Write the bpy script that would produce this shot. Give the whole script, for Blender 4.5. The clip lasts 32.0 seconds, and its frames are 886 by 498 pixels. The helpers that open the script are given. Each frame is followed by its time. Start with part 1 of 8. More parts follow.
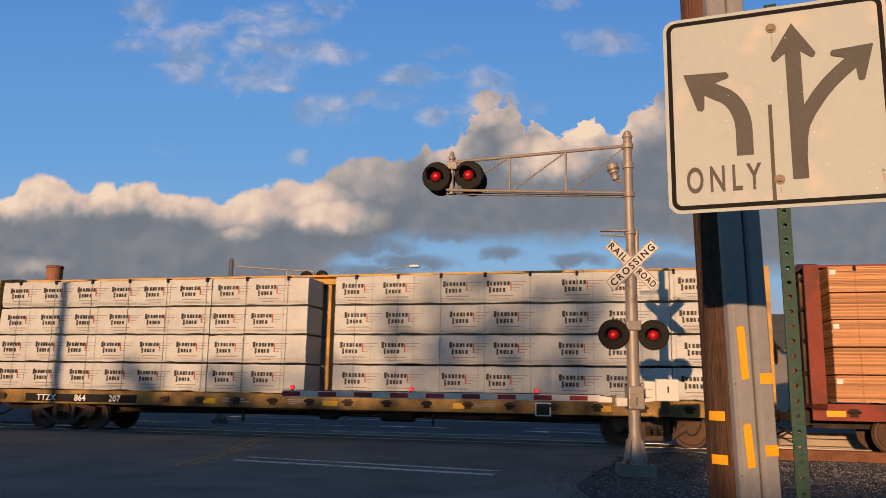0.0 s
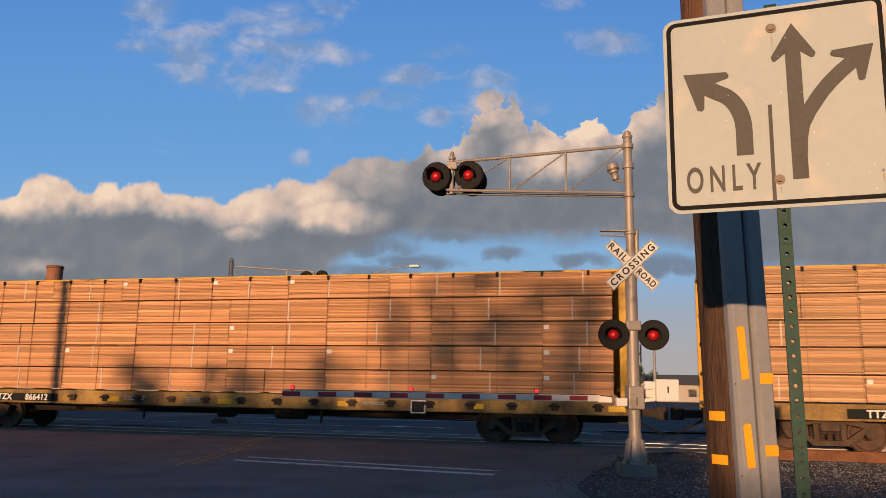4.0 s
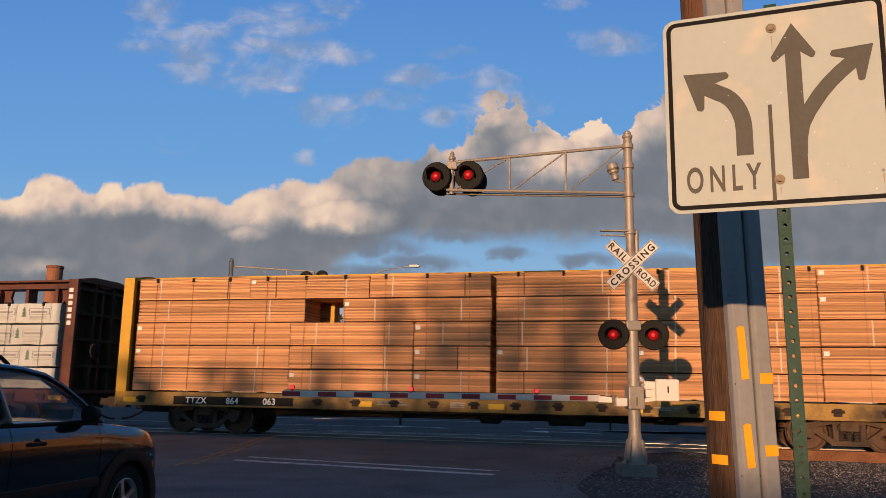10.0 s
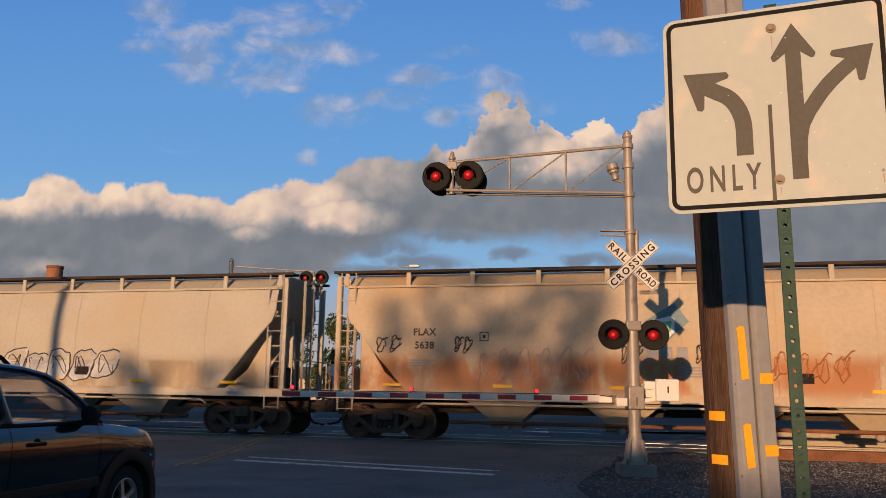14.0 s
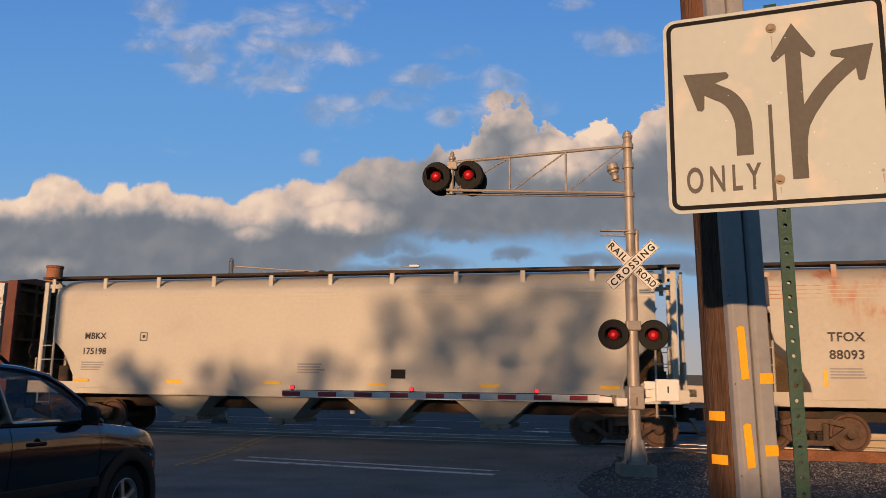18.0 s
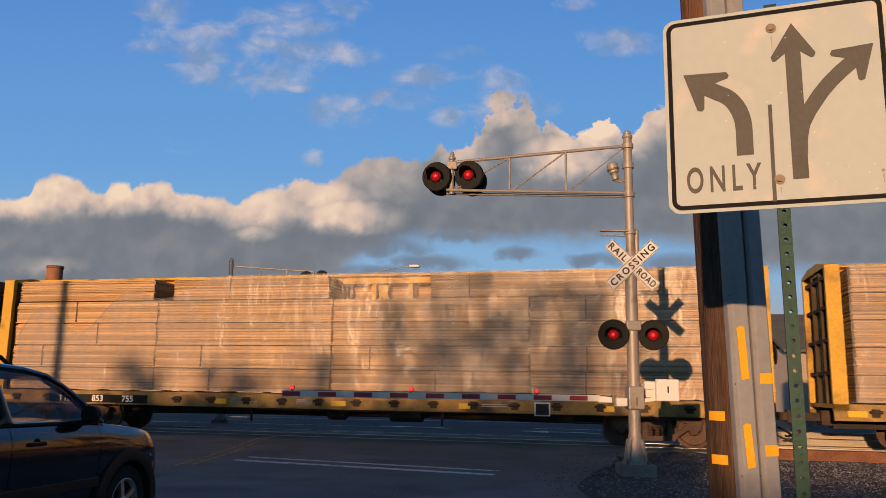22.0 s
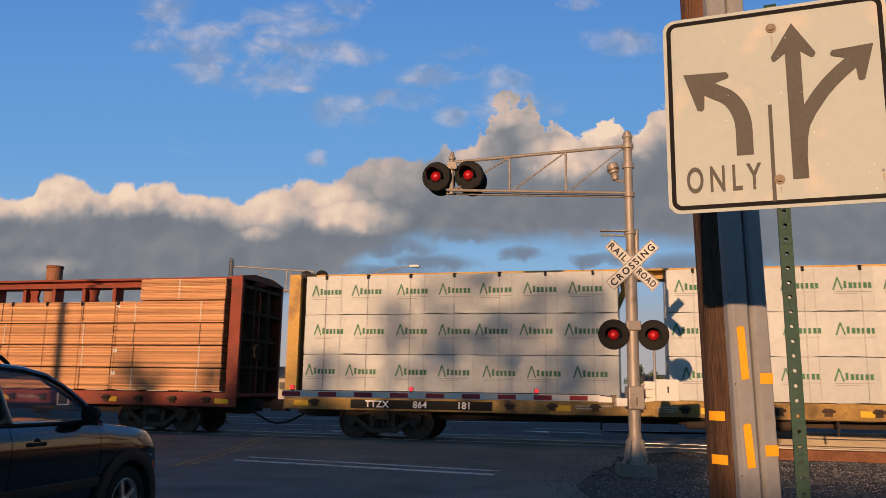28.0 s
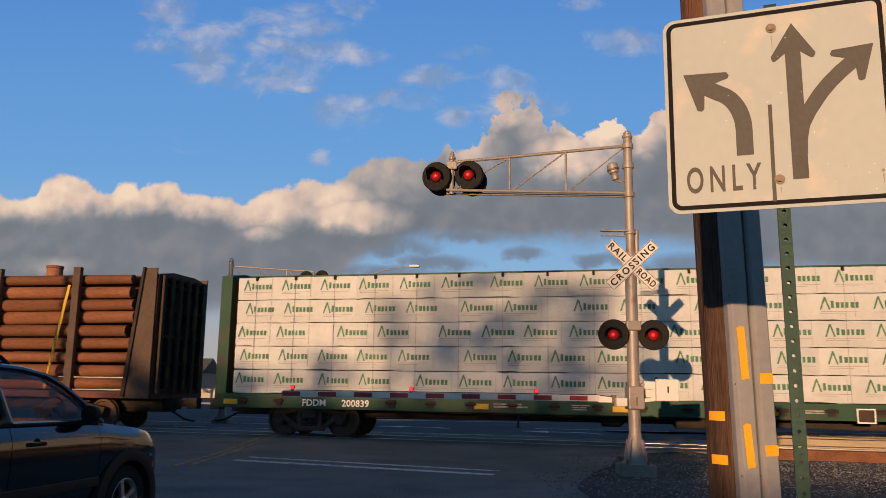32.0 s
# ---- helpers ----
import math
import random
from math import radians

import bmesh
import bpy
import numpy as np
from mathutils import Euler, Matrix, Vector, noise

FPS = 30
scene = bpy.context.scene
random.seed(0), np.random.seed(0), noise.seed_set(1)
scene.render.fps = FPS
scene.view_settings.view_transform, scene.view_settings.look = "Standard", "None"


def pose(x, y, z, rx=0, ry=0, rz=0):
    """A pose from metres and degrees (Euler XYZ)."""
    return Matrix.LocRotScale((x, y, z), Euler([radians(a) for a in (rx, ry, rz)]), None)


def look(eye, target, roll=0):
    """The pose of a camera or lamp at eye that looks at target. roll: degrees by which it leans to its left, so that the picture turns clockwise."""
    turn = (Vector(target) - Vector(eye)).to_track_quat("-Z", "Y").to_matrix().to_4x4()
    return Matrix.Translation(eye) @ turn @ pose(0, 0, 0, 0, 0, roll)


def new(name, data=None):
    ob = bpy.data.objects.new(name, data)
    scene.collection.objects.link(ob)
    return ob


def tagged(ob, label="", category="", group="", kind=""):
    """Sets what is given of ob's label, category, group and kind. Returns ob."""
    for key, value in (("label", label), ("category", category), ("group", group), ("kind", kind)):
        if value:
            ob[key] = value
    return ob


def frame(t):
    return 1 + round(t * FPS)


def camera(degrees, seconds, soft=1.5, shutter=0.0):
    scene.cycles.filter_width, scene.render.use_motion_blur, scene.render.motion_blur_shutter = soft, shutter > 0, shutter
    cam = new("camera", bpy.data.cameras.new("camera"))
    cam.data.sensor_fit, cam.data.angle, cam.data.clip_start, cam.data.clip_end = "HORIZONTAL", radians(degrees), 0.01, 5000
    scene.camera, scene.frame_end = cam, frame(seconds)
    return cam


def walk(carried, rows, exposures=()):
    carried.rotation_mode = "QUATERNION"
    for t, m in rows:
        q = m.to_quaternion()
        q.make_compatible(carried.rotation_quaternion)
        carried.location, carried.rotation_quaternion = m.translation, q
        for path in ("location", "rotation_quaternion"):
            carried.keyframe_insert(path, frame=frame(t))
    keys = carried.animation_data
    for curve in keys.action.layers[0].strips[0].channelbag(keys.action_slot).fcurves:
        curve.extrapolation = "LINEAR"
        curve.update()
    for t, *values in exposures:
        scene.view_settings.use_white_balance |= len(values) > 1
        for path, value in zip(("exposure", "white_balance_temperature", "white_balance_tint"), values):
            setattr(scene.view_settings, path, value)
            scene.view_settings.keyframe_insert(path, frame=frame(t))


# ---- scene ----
cam = camera(58.42, 32.0, soft=0.6, shutter=0.05)
EYE = (0.0, 0.0, 1.365)
AIM = look(EYE, (0.0, math.cos(radians(10.015)), 1.365 + math.sin(radians(10.015))), 0.906)
walk(cam, [(0.0, AIM), (32.0, AIM)], exposures=[(0.0, 0.0), (32.0, 0.0)])

# ---- world and sun ----
SUN = Vector((-0.366, -0.925, 0.093)).normalized()      # from the place towards the low sun
world = bpy.data.worlds.new("sky")
scene.world = world
world.use_nodes = True
wn = world.node_tree.nodes
sky = wn.new("ShaderNodeTexSky")
sky.sky_type, sky.sun_disc = "NISHITA", False
sky.sun_elevation, sky.sun_rotation = radians(5.5), radians(201.6)
sky.ozone_density, sky.dust_density = 3.5, 0.2
wn["Background"].inputs[1].default_value = 0.14
world.node_tree.links.new(sky.outputs[0], wn["Background"].inputs[0])
sun_data = bpy.data.lights.new("sun", "SUN")
sun_data.energy, sun_data.angle, sun_data.color = 4.6, radians(0.55), (1.0, 0.585, 0.305)
sun = new("sun", sun_data)
sun.matrix_world = look(tuple(SUN * 100), (0, 0, 0))


# ---- materials ----
def nodes_of(name):
    m = bpy.data.materials.new(name)
    m.use_nodes = True
    t = m.node_tree
    return m, t, t.nodes["Principled BSDF"]


def mat(name, base, rough=0.7, metal=0.0, var=0.25, scale=3.0, fine=40.0, bump=0.15, stretch=(1, 1, 1), island=0.0,
        stain=None, stain_amount=0.0, stain_scale=1.2, coat=0.0, tint=0.0, layers=0.0, band=None):
    """A surface with variation at two scales, optional stains and a tone of its own for each object or island."""
    m, t, b = nodes_of(name)
    n, l = t.nodes, t.links
    co = n.new("ShaderNodeTexCoord")
    info = n.new("ShaderNodeObjectInfo")
    mp = n.new("ShaderNodeMapping")
    mp.inputs["Scale"].default_value = stretch
    l.new(co.outputs["Object"], mp.inputs["Vector"])
    add = n.new("ShaderNodeVectorMath")
    l.new(mp.outputs[0], add.inputs[0])
    mul = n.new("ShaderNodeMath")
    mul.operation, mul.inputs[1].default_value = "MULTIPLY", 37.0
    l.new(info.outputs["Random"], mul.inputs[0])
    l.new(mul.outputs[0], add.inputs[1])
    big, small = n.new("ShaderNodeTexNoise"), n.new("ShaderNodeTexNoise")
    for tex, s, d in ((big, scale, 4.0), (small, fine, 3.0)):
        tex.inputs["Scale"].default_value, tex.inputs["Detail"].default_value = s, d
        l.new(add.outputs[0], tex.inputs["Vector"])
    mixv = n.new("ShaderNodeMath")
    mixv.operation = "ADD"
    l.new(big.outputs["Fac"], mixv.inputs[0]), l.new(small.outputs["Fac"], mixv.inputs[1])
    rng = n.new("ShaderNodeMapRange")
    rng.inputs[1].default_value, rng.inputs[2].default_value = 0.6, 1.4
    rng.inputs[3].default_value, rng.inputs[4].default_value = 1 - var, 1 + var
    l.new(mixv.outputs[0], rng.inputs[0])
    last = rng.outputs[0]
    for amount, src in ((tint, info.outputs["Random"]), (island, None)):
        if amount:
            if src is None:
                src = n.new("ShaderNodeNewGeometry").outputs["Random Per Island"]
            r2 = n.new("ShaderNodeMapRange")
            r2.inputs[3].default_value, r2.inputs[4].default_value = 1 - amount, 1 + amount
            l.new(src, r2.inputs[0])
            mm = n.new("ShaderNodeMath")
            mm.operation = "MULTIPLY"
            l.new(last, mm.inputs[0]), l.new(r2.outputs[0], mm.inputs[1])
            last = mm.outputs[0]
    if layers:                       # a tone for each board of a pack
        sp, fl = n.new("ShaderNodeSeparateXYZ"), n.new("ShaderNodeMath")
        l.new(co.outputs["Object"], sp.inputs[0])
        fl.operation, fl.inputs[1].default_value = "MULTIPLY_ADD", 1 / 0.0405
        l.new(sp.outputs[2], fl.inputs[0]), l.new(mul.outputs[0], fl.inputs[2])
        fr = n.new("ShaderNodeMath")
        fr.operation = "FLOOR"
        l.new(fl.outputs[0], fr.inputs[0])
        wh = n.new("ShaderNodeTexWhiteNoise")
        wh.noise_dimensions = "1D"
        l.new(fr.outputs[0], wh.inputs["W"])
        r3 = n.new("ShaderNodeMapRange")
        r3.inputs[3].default_value, r3.inputs[4].default_value = 1 - layers, 1 + layers
        l.new(wh.outputs["Value"], r3.inputs[0])
        m3 = n.new("ShaderNodeMath")
        m3.operation = "MULTIPLY"
        l.new(last, m3.inputs[0]), l.new(r3.outputs[0], m3.inputs[1])
        last = m3.outputs[0]
    vm = n.new("ShaderNodeVectorMath")
    vm.operation = "SCALE"
    vm.inputs[0].default_value = base
    l.new(last, vm.inputs["Scale"])
    colour = vm.outputs[0]
    if stain:
        st = n.new("ShaderNodeTexNoise")
        st.inputs["Scale"].default_value, st.inputs["Detail"].default_value = stain_scale, 6.0
        l.new(add.outputs[0], st.inputs["Vector"])
        sr = n.new("ShaderNodeMapRange")
        sr.inputs[1].default_value, sr.inputs[2].default_value = 0.62 - 0.25 * stain_amount, 0.72
        l.new(st.outputs["Fac"], sr.inputs[0])
        mx = n.new("ShaderNodeMix")
        mx.data_type = "RGBA"
        mx.inputs["B"].default_value = (*stain, 1)
        mx.inputs[7].default_value = (*stain, 1)
        l.new(sr.outputs[0], mx.inputs[0]), l.new(colour, mx.inputs[6])
        colour = mx.outputs[2]
    if band:                         # blotches of rust between two heights: colour, low, high, fade, noise scale, threshold
        bc, z0, z1, fade, bs, thr = band
        sp2 = n.new("ShaderNodeSeparateXYZ")
        l.new(co.outputs["Object"], sp2.inputs[0])
        m4 = n.new("ShaderNodeMapping")
        m4.inputs["Scale"].default_value = (1.0, 1.0, 0.45)
        l.new(add.outputs[0], m4.inputs["Vector"])
        bn = n.new("ShaderNodeTexNoise")
        bn.inputs["Scale"].default_value, bn.inputs["Detail"].default_value, bn.inputs["Roughness"].default_value = bs, 7.0, 0.6
        l.new(m4.outputs[0], bn.inputs["Vector"])
        masks = []
        for src, lo, hi in ((sp2.outputs[2], z0 - fade, z0), (sp2.outputs[2], z1 + fade, z1), (bn.outputs["Fac"], thr, thr + 0.16)):
            r4 = n.new("ShaderNodeMapRange")
            r4.interpolation_type = "SMOOTHSTEP"
            r4.inputs[1].default_value, r4.inputs[2].default_value = min(lo, hi), max(lo, hi)
            r4.inputs[3].default_value, r4.inputs[4].default_value = (0.0, 1.0) if lo < hi else (1.0, 0.0)
            l.new(src, r4.inputs[0])
            masks.append(r4.outputs[0])
        prod = masks[0]
        for q in masks[1:]:
            m5 = n.new("ShaderNodeMath")
            m5.operation = "MULTIPLY"
            l.new(prod, m5.inputs[0]), l.new(q, m5.inputs[1])
            prod = m5.outputs[0]
        mb = n.new("ShaderNodeMix")
        mb.data_type = "RGBA"
        mb.inputs[7].default_value = (*bc, 1)
        l.new(prod, mb.inputs[0]), l.new(colour, mb.inputs[6])
        colour = mb.outputs[2]
    l.new(colour, b.inputs["Base Color"])
    b.inputs["Roughness"].default_value, b.inputs["Metallic"].default_value = rough, metal
    b.inputs["Coat Weight"].default_value = coat
    b.inputs["Specular IOR Level"].default_value = 0.5 if rough < 0.45 or metal else 0.2
    if bump:
        bp = n.new("ShaderNodeBump")
        bp.inputs["Strength"].default_value, bp.inputs["Distance"].default_value = bump, 0.02
        l.new(mixv.outputs[0], bp.inputs["Height"]), l.new(bp.outputs[0], b.inputs["Normal"])
    return m


def glow(name, colour, strength, base=(0.3, 0.01, 0.01)):
    m, t, b = nodes_of(name)
    b.inputs["Base Color"].default_value, b.inputs["Roughness"].default_value = (*base, 1), 0.25
    b.inputs["Emission Color"].default_value, b.inputs["Emission Strength"].default_value = (*colour, 1), strength
    return m


def clear(name, tint, rough, alpha):
    m, t, b = nodes_of(name)
    b.inputs["Base Color"].default_value, b.inputs["Roughness"].default_value = (*tint, 1), rough
    b.inputs["Alpha"].default_value = alpha
    return m


M = {}
M["asphalt_far"] = mat("asphalt_far", (0.085, 0.09, 0.096), 0.9, var=0.4, scale=0.4, fine=20, bump=0.3)
M["asphalt"] = mat("asphalt", (0.185, 0.19, 0.188), 0.9, var=0.5, scale=0.7, fine=28, bump=0.5, stain=(0.135, 0.145, 0.148), stain_amount=0.5, stain_scale=0.35)
M["gravel"] = mat("gravel", (0.1, 0.098, 0.096), 0.95, var=0.5, scale=2.0, fine=45, bump=1.0, stain=(0.07, 0.06, 0.055), stain_amount=0.5)
M["stones"] = mat("stones", (0.17, 0.165, 0.16), 0.9, var=0.3, island=0.55, fine=30)
M["dirt"] = mat("dirt", (0.16, 0.12, 0.085), 0.95, var=0.35, scale=0.4, fine=20, bump=0.6)
M["line_white"] = mat("line_white", (0.75, 0.75, 0.73), 0.7, var=0.2, scale=2, fine=40, stain=(0.16, 0.16, 0.16), stain_amount=0.55, stain_scale=6)
M["line_yellow"] = mat("line_yellow", (0.42, 0.31, 0.12), 0.7, var=0.25, scale=2, fine=40, stain=(0.1, 0.09, 0.07), stain_amount=0.9, stain_scale=5)
M["log_steel"] = mat("log_steel", (0.1, 0.07, 0.052), 0.75, var=0.3, scale=2, fine=20, stain=(0.07, 0.05, 0.04), stain_amount=0.5)
M["rail"] = mat("rail", (0.5, 0.48, 0.46), 0.3, 1.0, var=0.15, fine=80, bump=0.05)
M["rail_rust"] = mat("rail_rust", (0.19, 0.085, 0.045), 0.85, var=0.4, fine=30)
M["timber"] = mat("timber", (0.2, 0.15, 0.1), 0.9, var=0.4, scale=2, fine=30, stretch=(0.4, 3, 3), tint=0.3)
M["concrete"] = mat("concrete", (0.27, 0.245, 0.215), 0.9, var=0.25, scale=2, fine=40, bump=0.3, stain=(0.18, 0.16, 0.14), stain_amount=0.5)
M["mast_paint"] = mat("mast_paint", (0.34, 0.3, 0.265), 0.5, 0.25, var=0.14, scale=2.5, fine=50, bump=0.06, stain=(0.25, 0.2, 0.16), stain_amount=0.2, stain_scale=4)
M["sign_white"] = mat("sign_white", (0.47, 0.52, 0.51), 0.6, var=0.04, scale=2, fine=25, bump=0.02, stain=(0.62, 0.58, 0.52), stain_amount=0.15, stain_scale=5)
M["sign_black"] = mat("sign_black", (0.012, 0.012, 0.013), 0.8, var=0.3, fine=40, bump=0.03)
M["sign_grey"] = mat("sign_grey", (0.11, 0.105, 0.095), 0.7, var=0.12, scale=3, fine=60, bump=0.02)
M["rust_pale"] = mat("rust_pale", (0.42, 0.36, 0.29), 0.7, var=0.1)
M["bolt"] = mat("bolt", (0.2, 0.16, 0.12), 0.6, 0.5, var=0.3)
M["post_green"] = mat("post_green", (0.008, 0.055, 0.04), 0.5, var=0.25, scale=6, fine=60, stain=(0.03, 0.07, 0.055), stain_amount=0.2, stain_scale=8)
M["pole_wood"] = mat("pole_wood", (0.085, 0.05, 0.033), 0.85, var=0.75, scale=6, fine=34, bump=0.7, stretch=(5, 5, 0.35), band=((0.17, 0.085, 0.05), 2.9, 12.0, 0.6, 3.0, 0.2))
M["conduit"] = mat("conduit", (0.3, 0.3, 0.31), 0.45, var=0.12, scale=2, fine=25, bump=0.05, stain=(0.2, 0.18, 0.16), stain_amount=0.25)
M["reflector"] = mat("reflector", (0.95, 0.45, 0.02), 0.3, var=0.08, fine=60, bump=0.05)
M["black"] = mat("black", (0.012, 0.012, 0.012), 0.7, var=0.2, bump=0.05)
M["red_lens"] = glow("red_lens", (1.0, 0.02, 0.03), 0.07, (0.3, 0.008, 0.01))
M["gate_lamp"] = glow("gate_lamp", (1.0, 0.04, 0.05), 1.3)
M["red_core"] = glow("red_core", (1.0, 0.05, 0.06), 0.55)
M["gate_red"] = mat("gate_red", (0.34, 0.02, 0.03), 0.4, var=0.12)
M["gate_white"] = mat("gate_white", (0.68, 0.66, 0.63), 0.4, var=0.1)
M["box_white"] = mat("box_white", (0.76, 0.74, 0.7), 0.5, var=0.06)
M["paint_yellow"] = mat("paint_yellow", (0.62, 0.36, 0.05), 0.55, var=0.2, scale=1.5, fine=25, stain=(0.17, 0.1, 0.05), stain_amount=0.35)
M["paint_tan"] = mat("paint_tan", (0.56, 0.34, 0.1), 0.6, var=0.22, scale=1.5, fine=25, stain=(0.22, 0.13, 0.07), stain_amount=0.4)
M["paint_red"] = mat("paint_red", (0.25, 0.055, 0.035), 0.6, var=0.22, scale=1.5, fine=25, stain=(0.13, 0.05, 0.035), stain_amount=0.35)
M["paint_brown"] = mat("paint_brown", (0.13, 0.05, 0.04), 0.6, var=0.22, scale=1.5, fine=25, stain=(0.07, 0.03, 0.025), stain_amount=0.35)
M["paint_blue"] = mat("paint_blue", (0.02, 0.03, 0.075), 0.55, var=0.25, scale=1.5, fine=25, stain=(0.06, 0.045, 0.04), stain_amount=0.3)
M["paint_green"] = mat("paint_green", (0.02, 0.07, 0.04), 0.5, var=0.25, scale=1.5, fine=25, stain=(0.06, 0.05, 0.04), stain_amount=0.3)
M["sill_yellow"] = mat("sill_yellow", (0.38, 0.235, 0.07), 0.6, var=0.35, scale=1.2, fine=20, stain=(0.06, 0.042, 0.03), stain_amount=1.0, stain_scale=1.6)
# dirty wagon ends, darkened further so their shade is in the colour
M["end_dirt"] = mat("end_dirt", (0.07, 0.05, 0.03), 0.8, var=0.35, scale=2, fine=20, stain=(0.16, 0.1, 0.04), stain_amount=0.4)
M["spray_pale"] = mat("spray_pale", (0.5, 0.52, 0.54), 0.6, var=0.15, scale=3, fine=20, stain=(0.3, 0.3, 0.36), stain_amount=0.5)
M["underframe"] = mat("underframe", (0.04, 0.033, 0.029), 0.85, var=0.35, scale=3, fine=30, stain=(0.1, 0.06, 0.04), stain_amount=0.4)
M["truck"] = mat("truck", (0.1, 0.066, 0.048), 0.85, var=0.35, scale=4, fine=30, stain=(0.05, 0.04, 0.035), stain_amount=0.5)
M["wheel"] = mat("wheel", (0.1, 0.06, 0.044), 0.7, var=0.4, scale=5, fine=30)
M["tread"] = mat("tread", (0.5, 0.47, 0.44), 0.35, 0.9, var=0.2)
M["hopper_tan"] = mat("hopper_tan", (0.45, 0.42, 0.365), 0.6, var=0.1, scale=0.6, fine=10, bump=0.03, stain=(0.45, 0.38, 0.28), stain_amount=0.45, stain_scale=0.5, band=((0.36, 0.28, 0.2), 1.3, 2.0, 0.12, 1.2, 0.42))
M["hopper_rusty"] = mat("hopper_rusty", (0.49, 0.41, 0.31), 0.65, var=0.12, scale=0.6, fine=10, bump=0.03, stain=(0.5, 0.36, 0.22), stain_amount=0.4, stain_scale=0.4, band=((0.42, 0.2, 0.1), 1.55, 1.95, 0.5, 1.1, 0.36))
M["hopper_pale"] = mat("hopper_pale", (0.49, 0.475, 0.425), 0.55, var=0.07, scale=0.6, fine=10, bump=0.03, stain=(0.42, 0.4, 0.36), stain_amount=0.4, stain_scale=0.5)
M["hopper_streaked"] = mat("hopper_streaked", (0.47, 0.445, 0.39), 0.55, var=0.08, scale=0.6, fine=10, bump=0.03, stain=(0.42, 0.37, 0.3), stain_amount=0.4, stain_scale=0.5, band=((0.42, 0.13, 0.04), 3.5, 4.05, 0.75, 1.0, 0.47))
M["outlet"] = mat("outlet", (0.34, 0.27, 0.23), 0.8, var=0.35, scale=5, fine=30, stain=(0.12, 0.08, 0.06), stain_amount=0.5)
M["rust_stain"] = mat("rust_stain", (0.36, 0.13, 0.05), 0.85, var=0.3, scale=4, fine=20)
M["lumber"] = mat("lumber", (0.6, 0.32, 0.165), 0.8, var=0.24, scale=1.2, fine=9, bump=0.25, stretch=(0.35, 4, 9), layers=0.4, tint=0.14)
M["lumber_grey"] = mat("lumber_grey", (0.56, 0.335, 0.185), 0.85, var=0.24, scale=1.2, fine=9, bump=0.25, stretch=(0.35, 4, 9), layers=0.42, tint=0.16)
M["lumber_rough"] = mat("lumber_rough", (0.53, 0.345, 0.185), 0.9, var=0.3, scale=1.5, fine=12, bump=0.3, stretch=(0.5, 4, 9), layers=0.38, tint=0.1)
M["wrap"] = mat("wrap", (0.54, 0.565, 0.565), 0.45, var=0.08, scale=2.5, fine=7, bump=0.8, tint=0.05)
M["strap"] = mat("strap", (0.62, 0.6, 0.55), 0.4, var=0.1)
M["strap_dark"] = mat("strap_dark", (0.09, 0.06, 0.04), 0.6, var=0.2)
M["strap_mid"] = mat("strap_mid", (0.3, 0.17, 0.1), 0.6, var=0.2)
M["tag"] = mat("tag", (0.82, 0.82, 0.8), 0.6, var=0.06)
M["tag_yellow"] = mat("tag_yellow", (0.75, 0.7, 0.12), 0.6, var=0.08)
M["print_black"] = mat("print_black", (0.045, 0.045, 0.05), 0.5, var=0.2)
M["print_grey"] = mat("print_grey", (0.28, 0.28, 0.3), 0.5, var=0.2)
M["print_red"] = mat("print_red", (0.5, 0.08, 0.05), 0.5, var=0.2)
M["print_green"] = mat("print_green", (0.06, 0.19, 0.11), 0.5, var=0.25)
M["print_pale"] = mat("print_pale", (0.14, 0.22, 0.16), 0.5, var=0.25)
M["print_blue"] = mat("print_blue", (0.16, 0.24, 0.28), 0.5, var=0.25)
M["mark_white"] = mat("mark_white", (0.85, 0.84, 0.82), 0.6, var=0.1, stain=(0.6, 0.58, 0.55), stain_amount=0.1)
M["mark_dull"] = mat("mark_dull", (0.42, 0.4, 0.37), 0.6, var=0.2, stain=(0.12, 0.1, 0.08), stain_amount=0.7, stain_scale=6)
M["mark_yellow"] = mat("mark_yellow", (0.75, 0.45, 0.03), 0.45, var=0.12)
M["spray_violet"] = mat("spray_violet", (0.42, 0.33, 0.32), 0.6, var=0.2, scale=3, fine=20)
M["spray_cyan"] = mat("spray_cyan", (0.3, 0.48, 0.55), 0.6, var=0.2, scale=3, fine=20)
M["mark_green"] = mat("mark_green", (0.2, 0.5, 0.3), 0.6, var=0.1)
M["film"] = clear("film", (0.52, 0.47, 0.44), 0.25, 0.24)


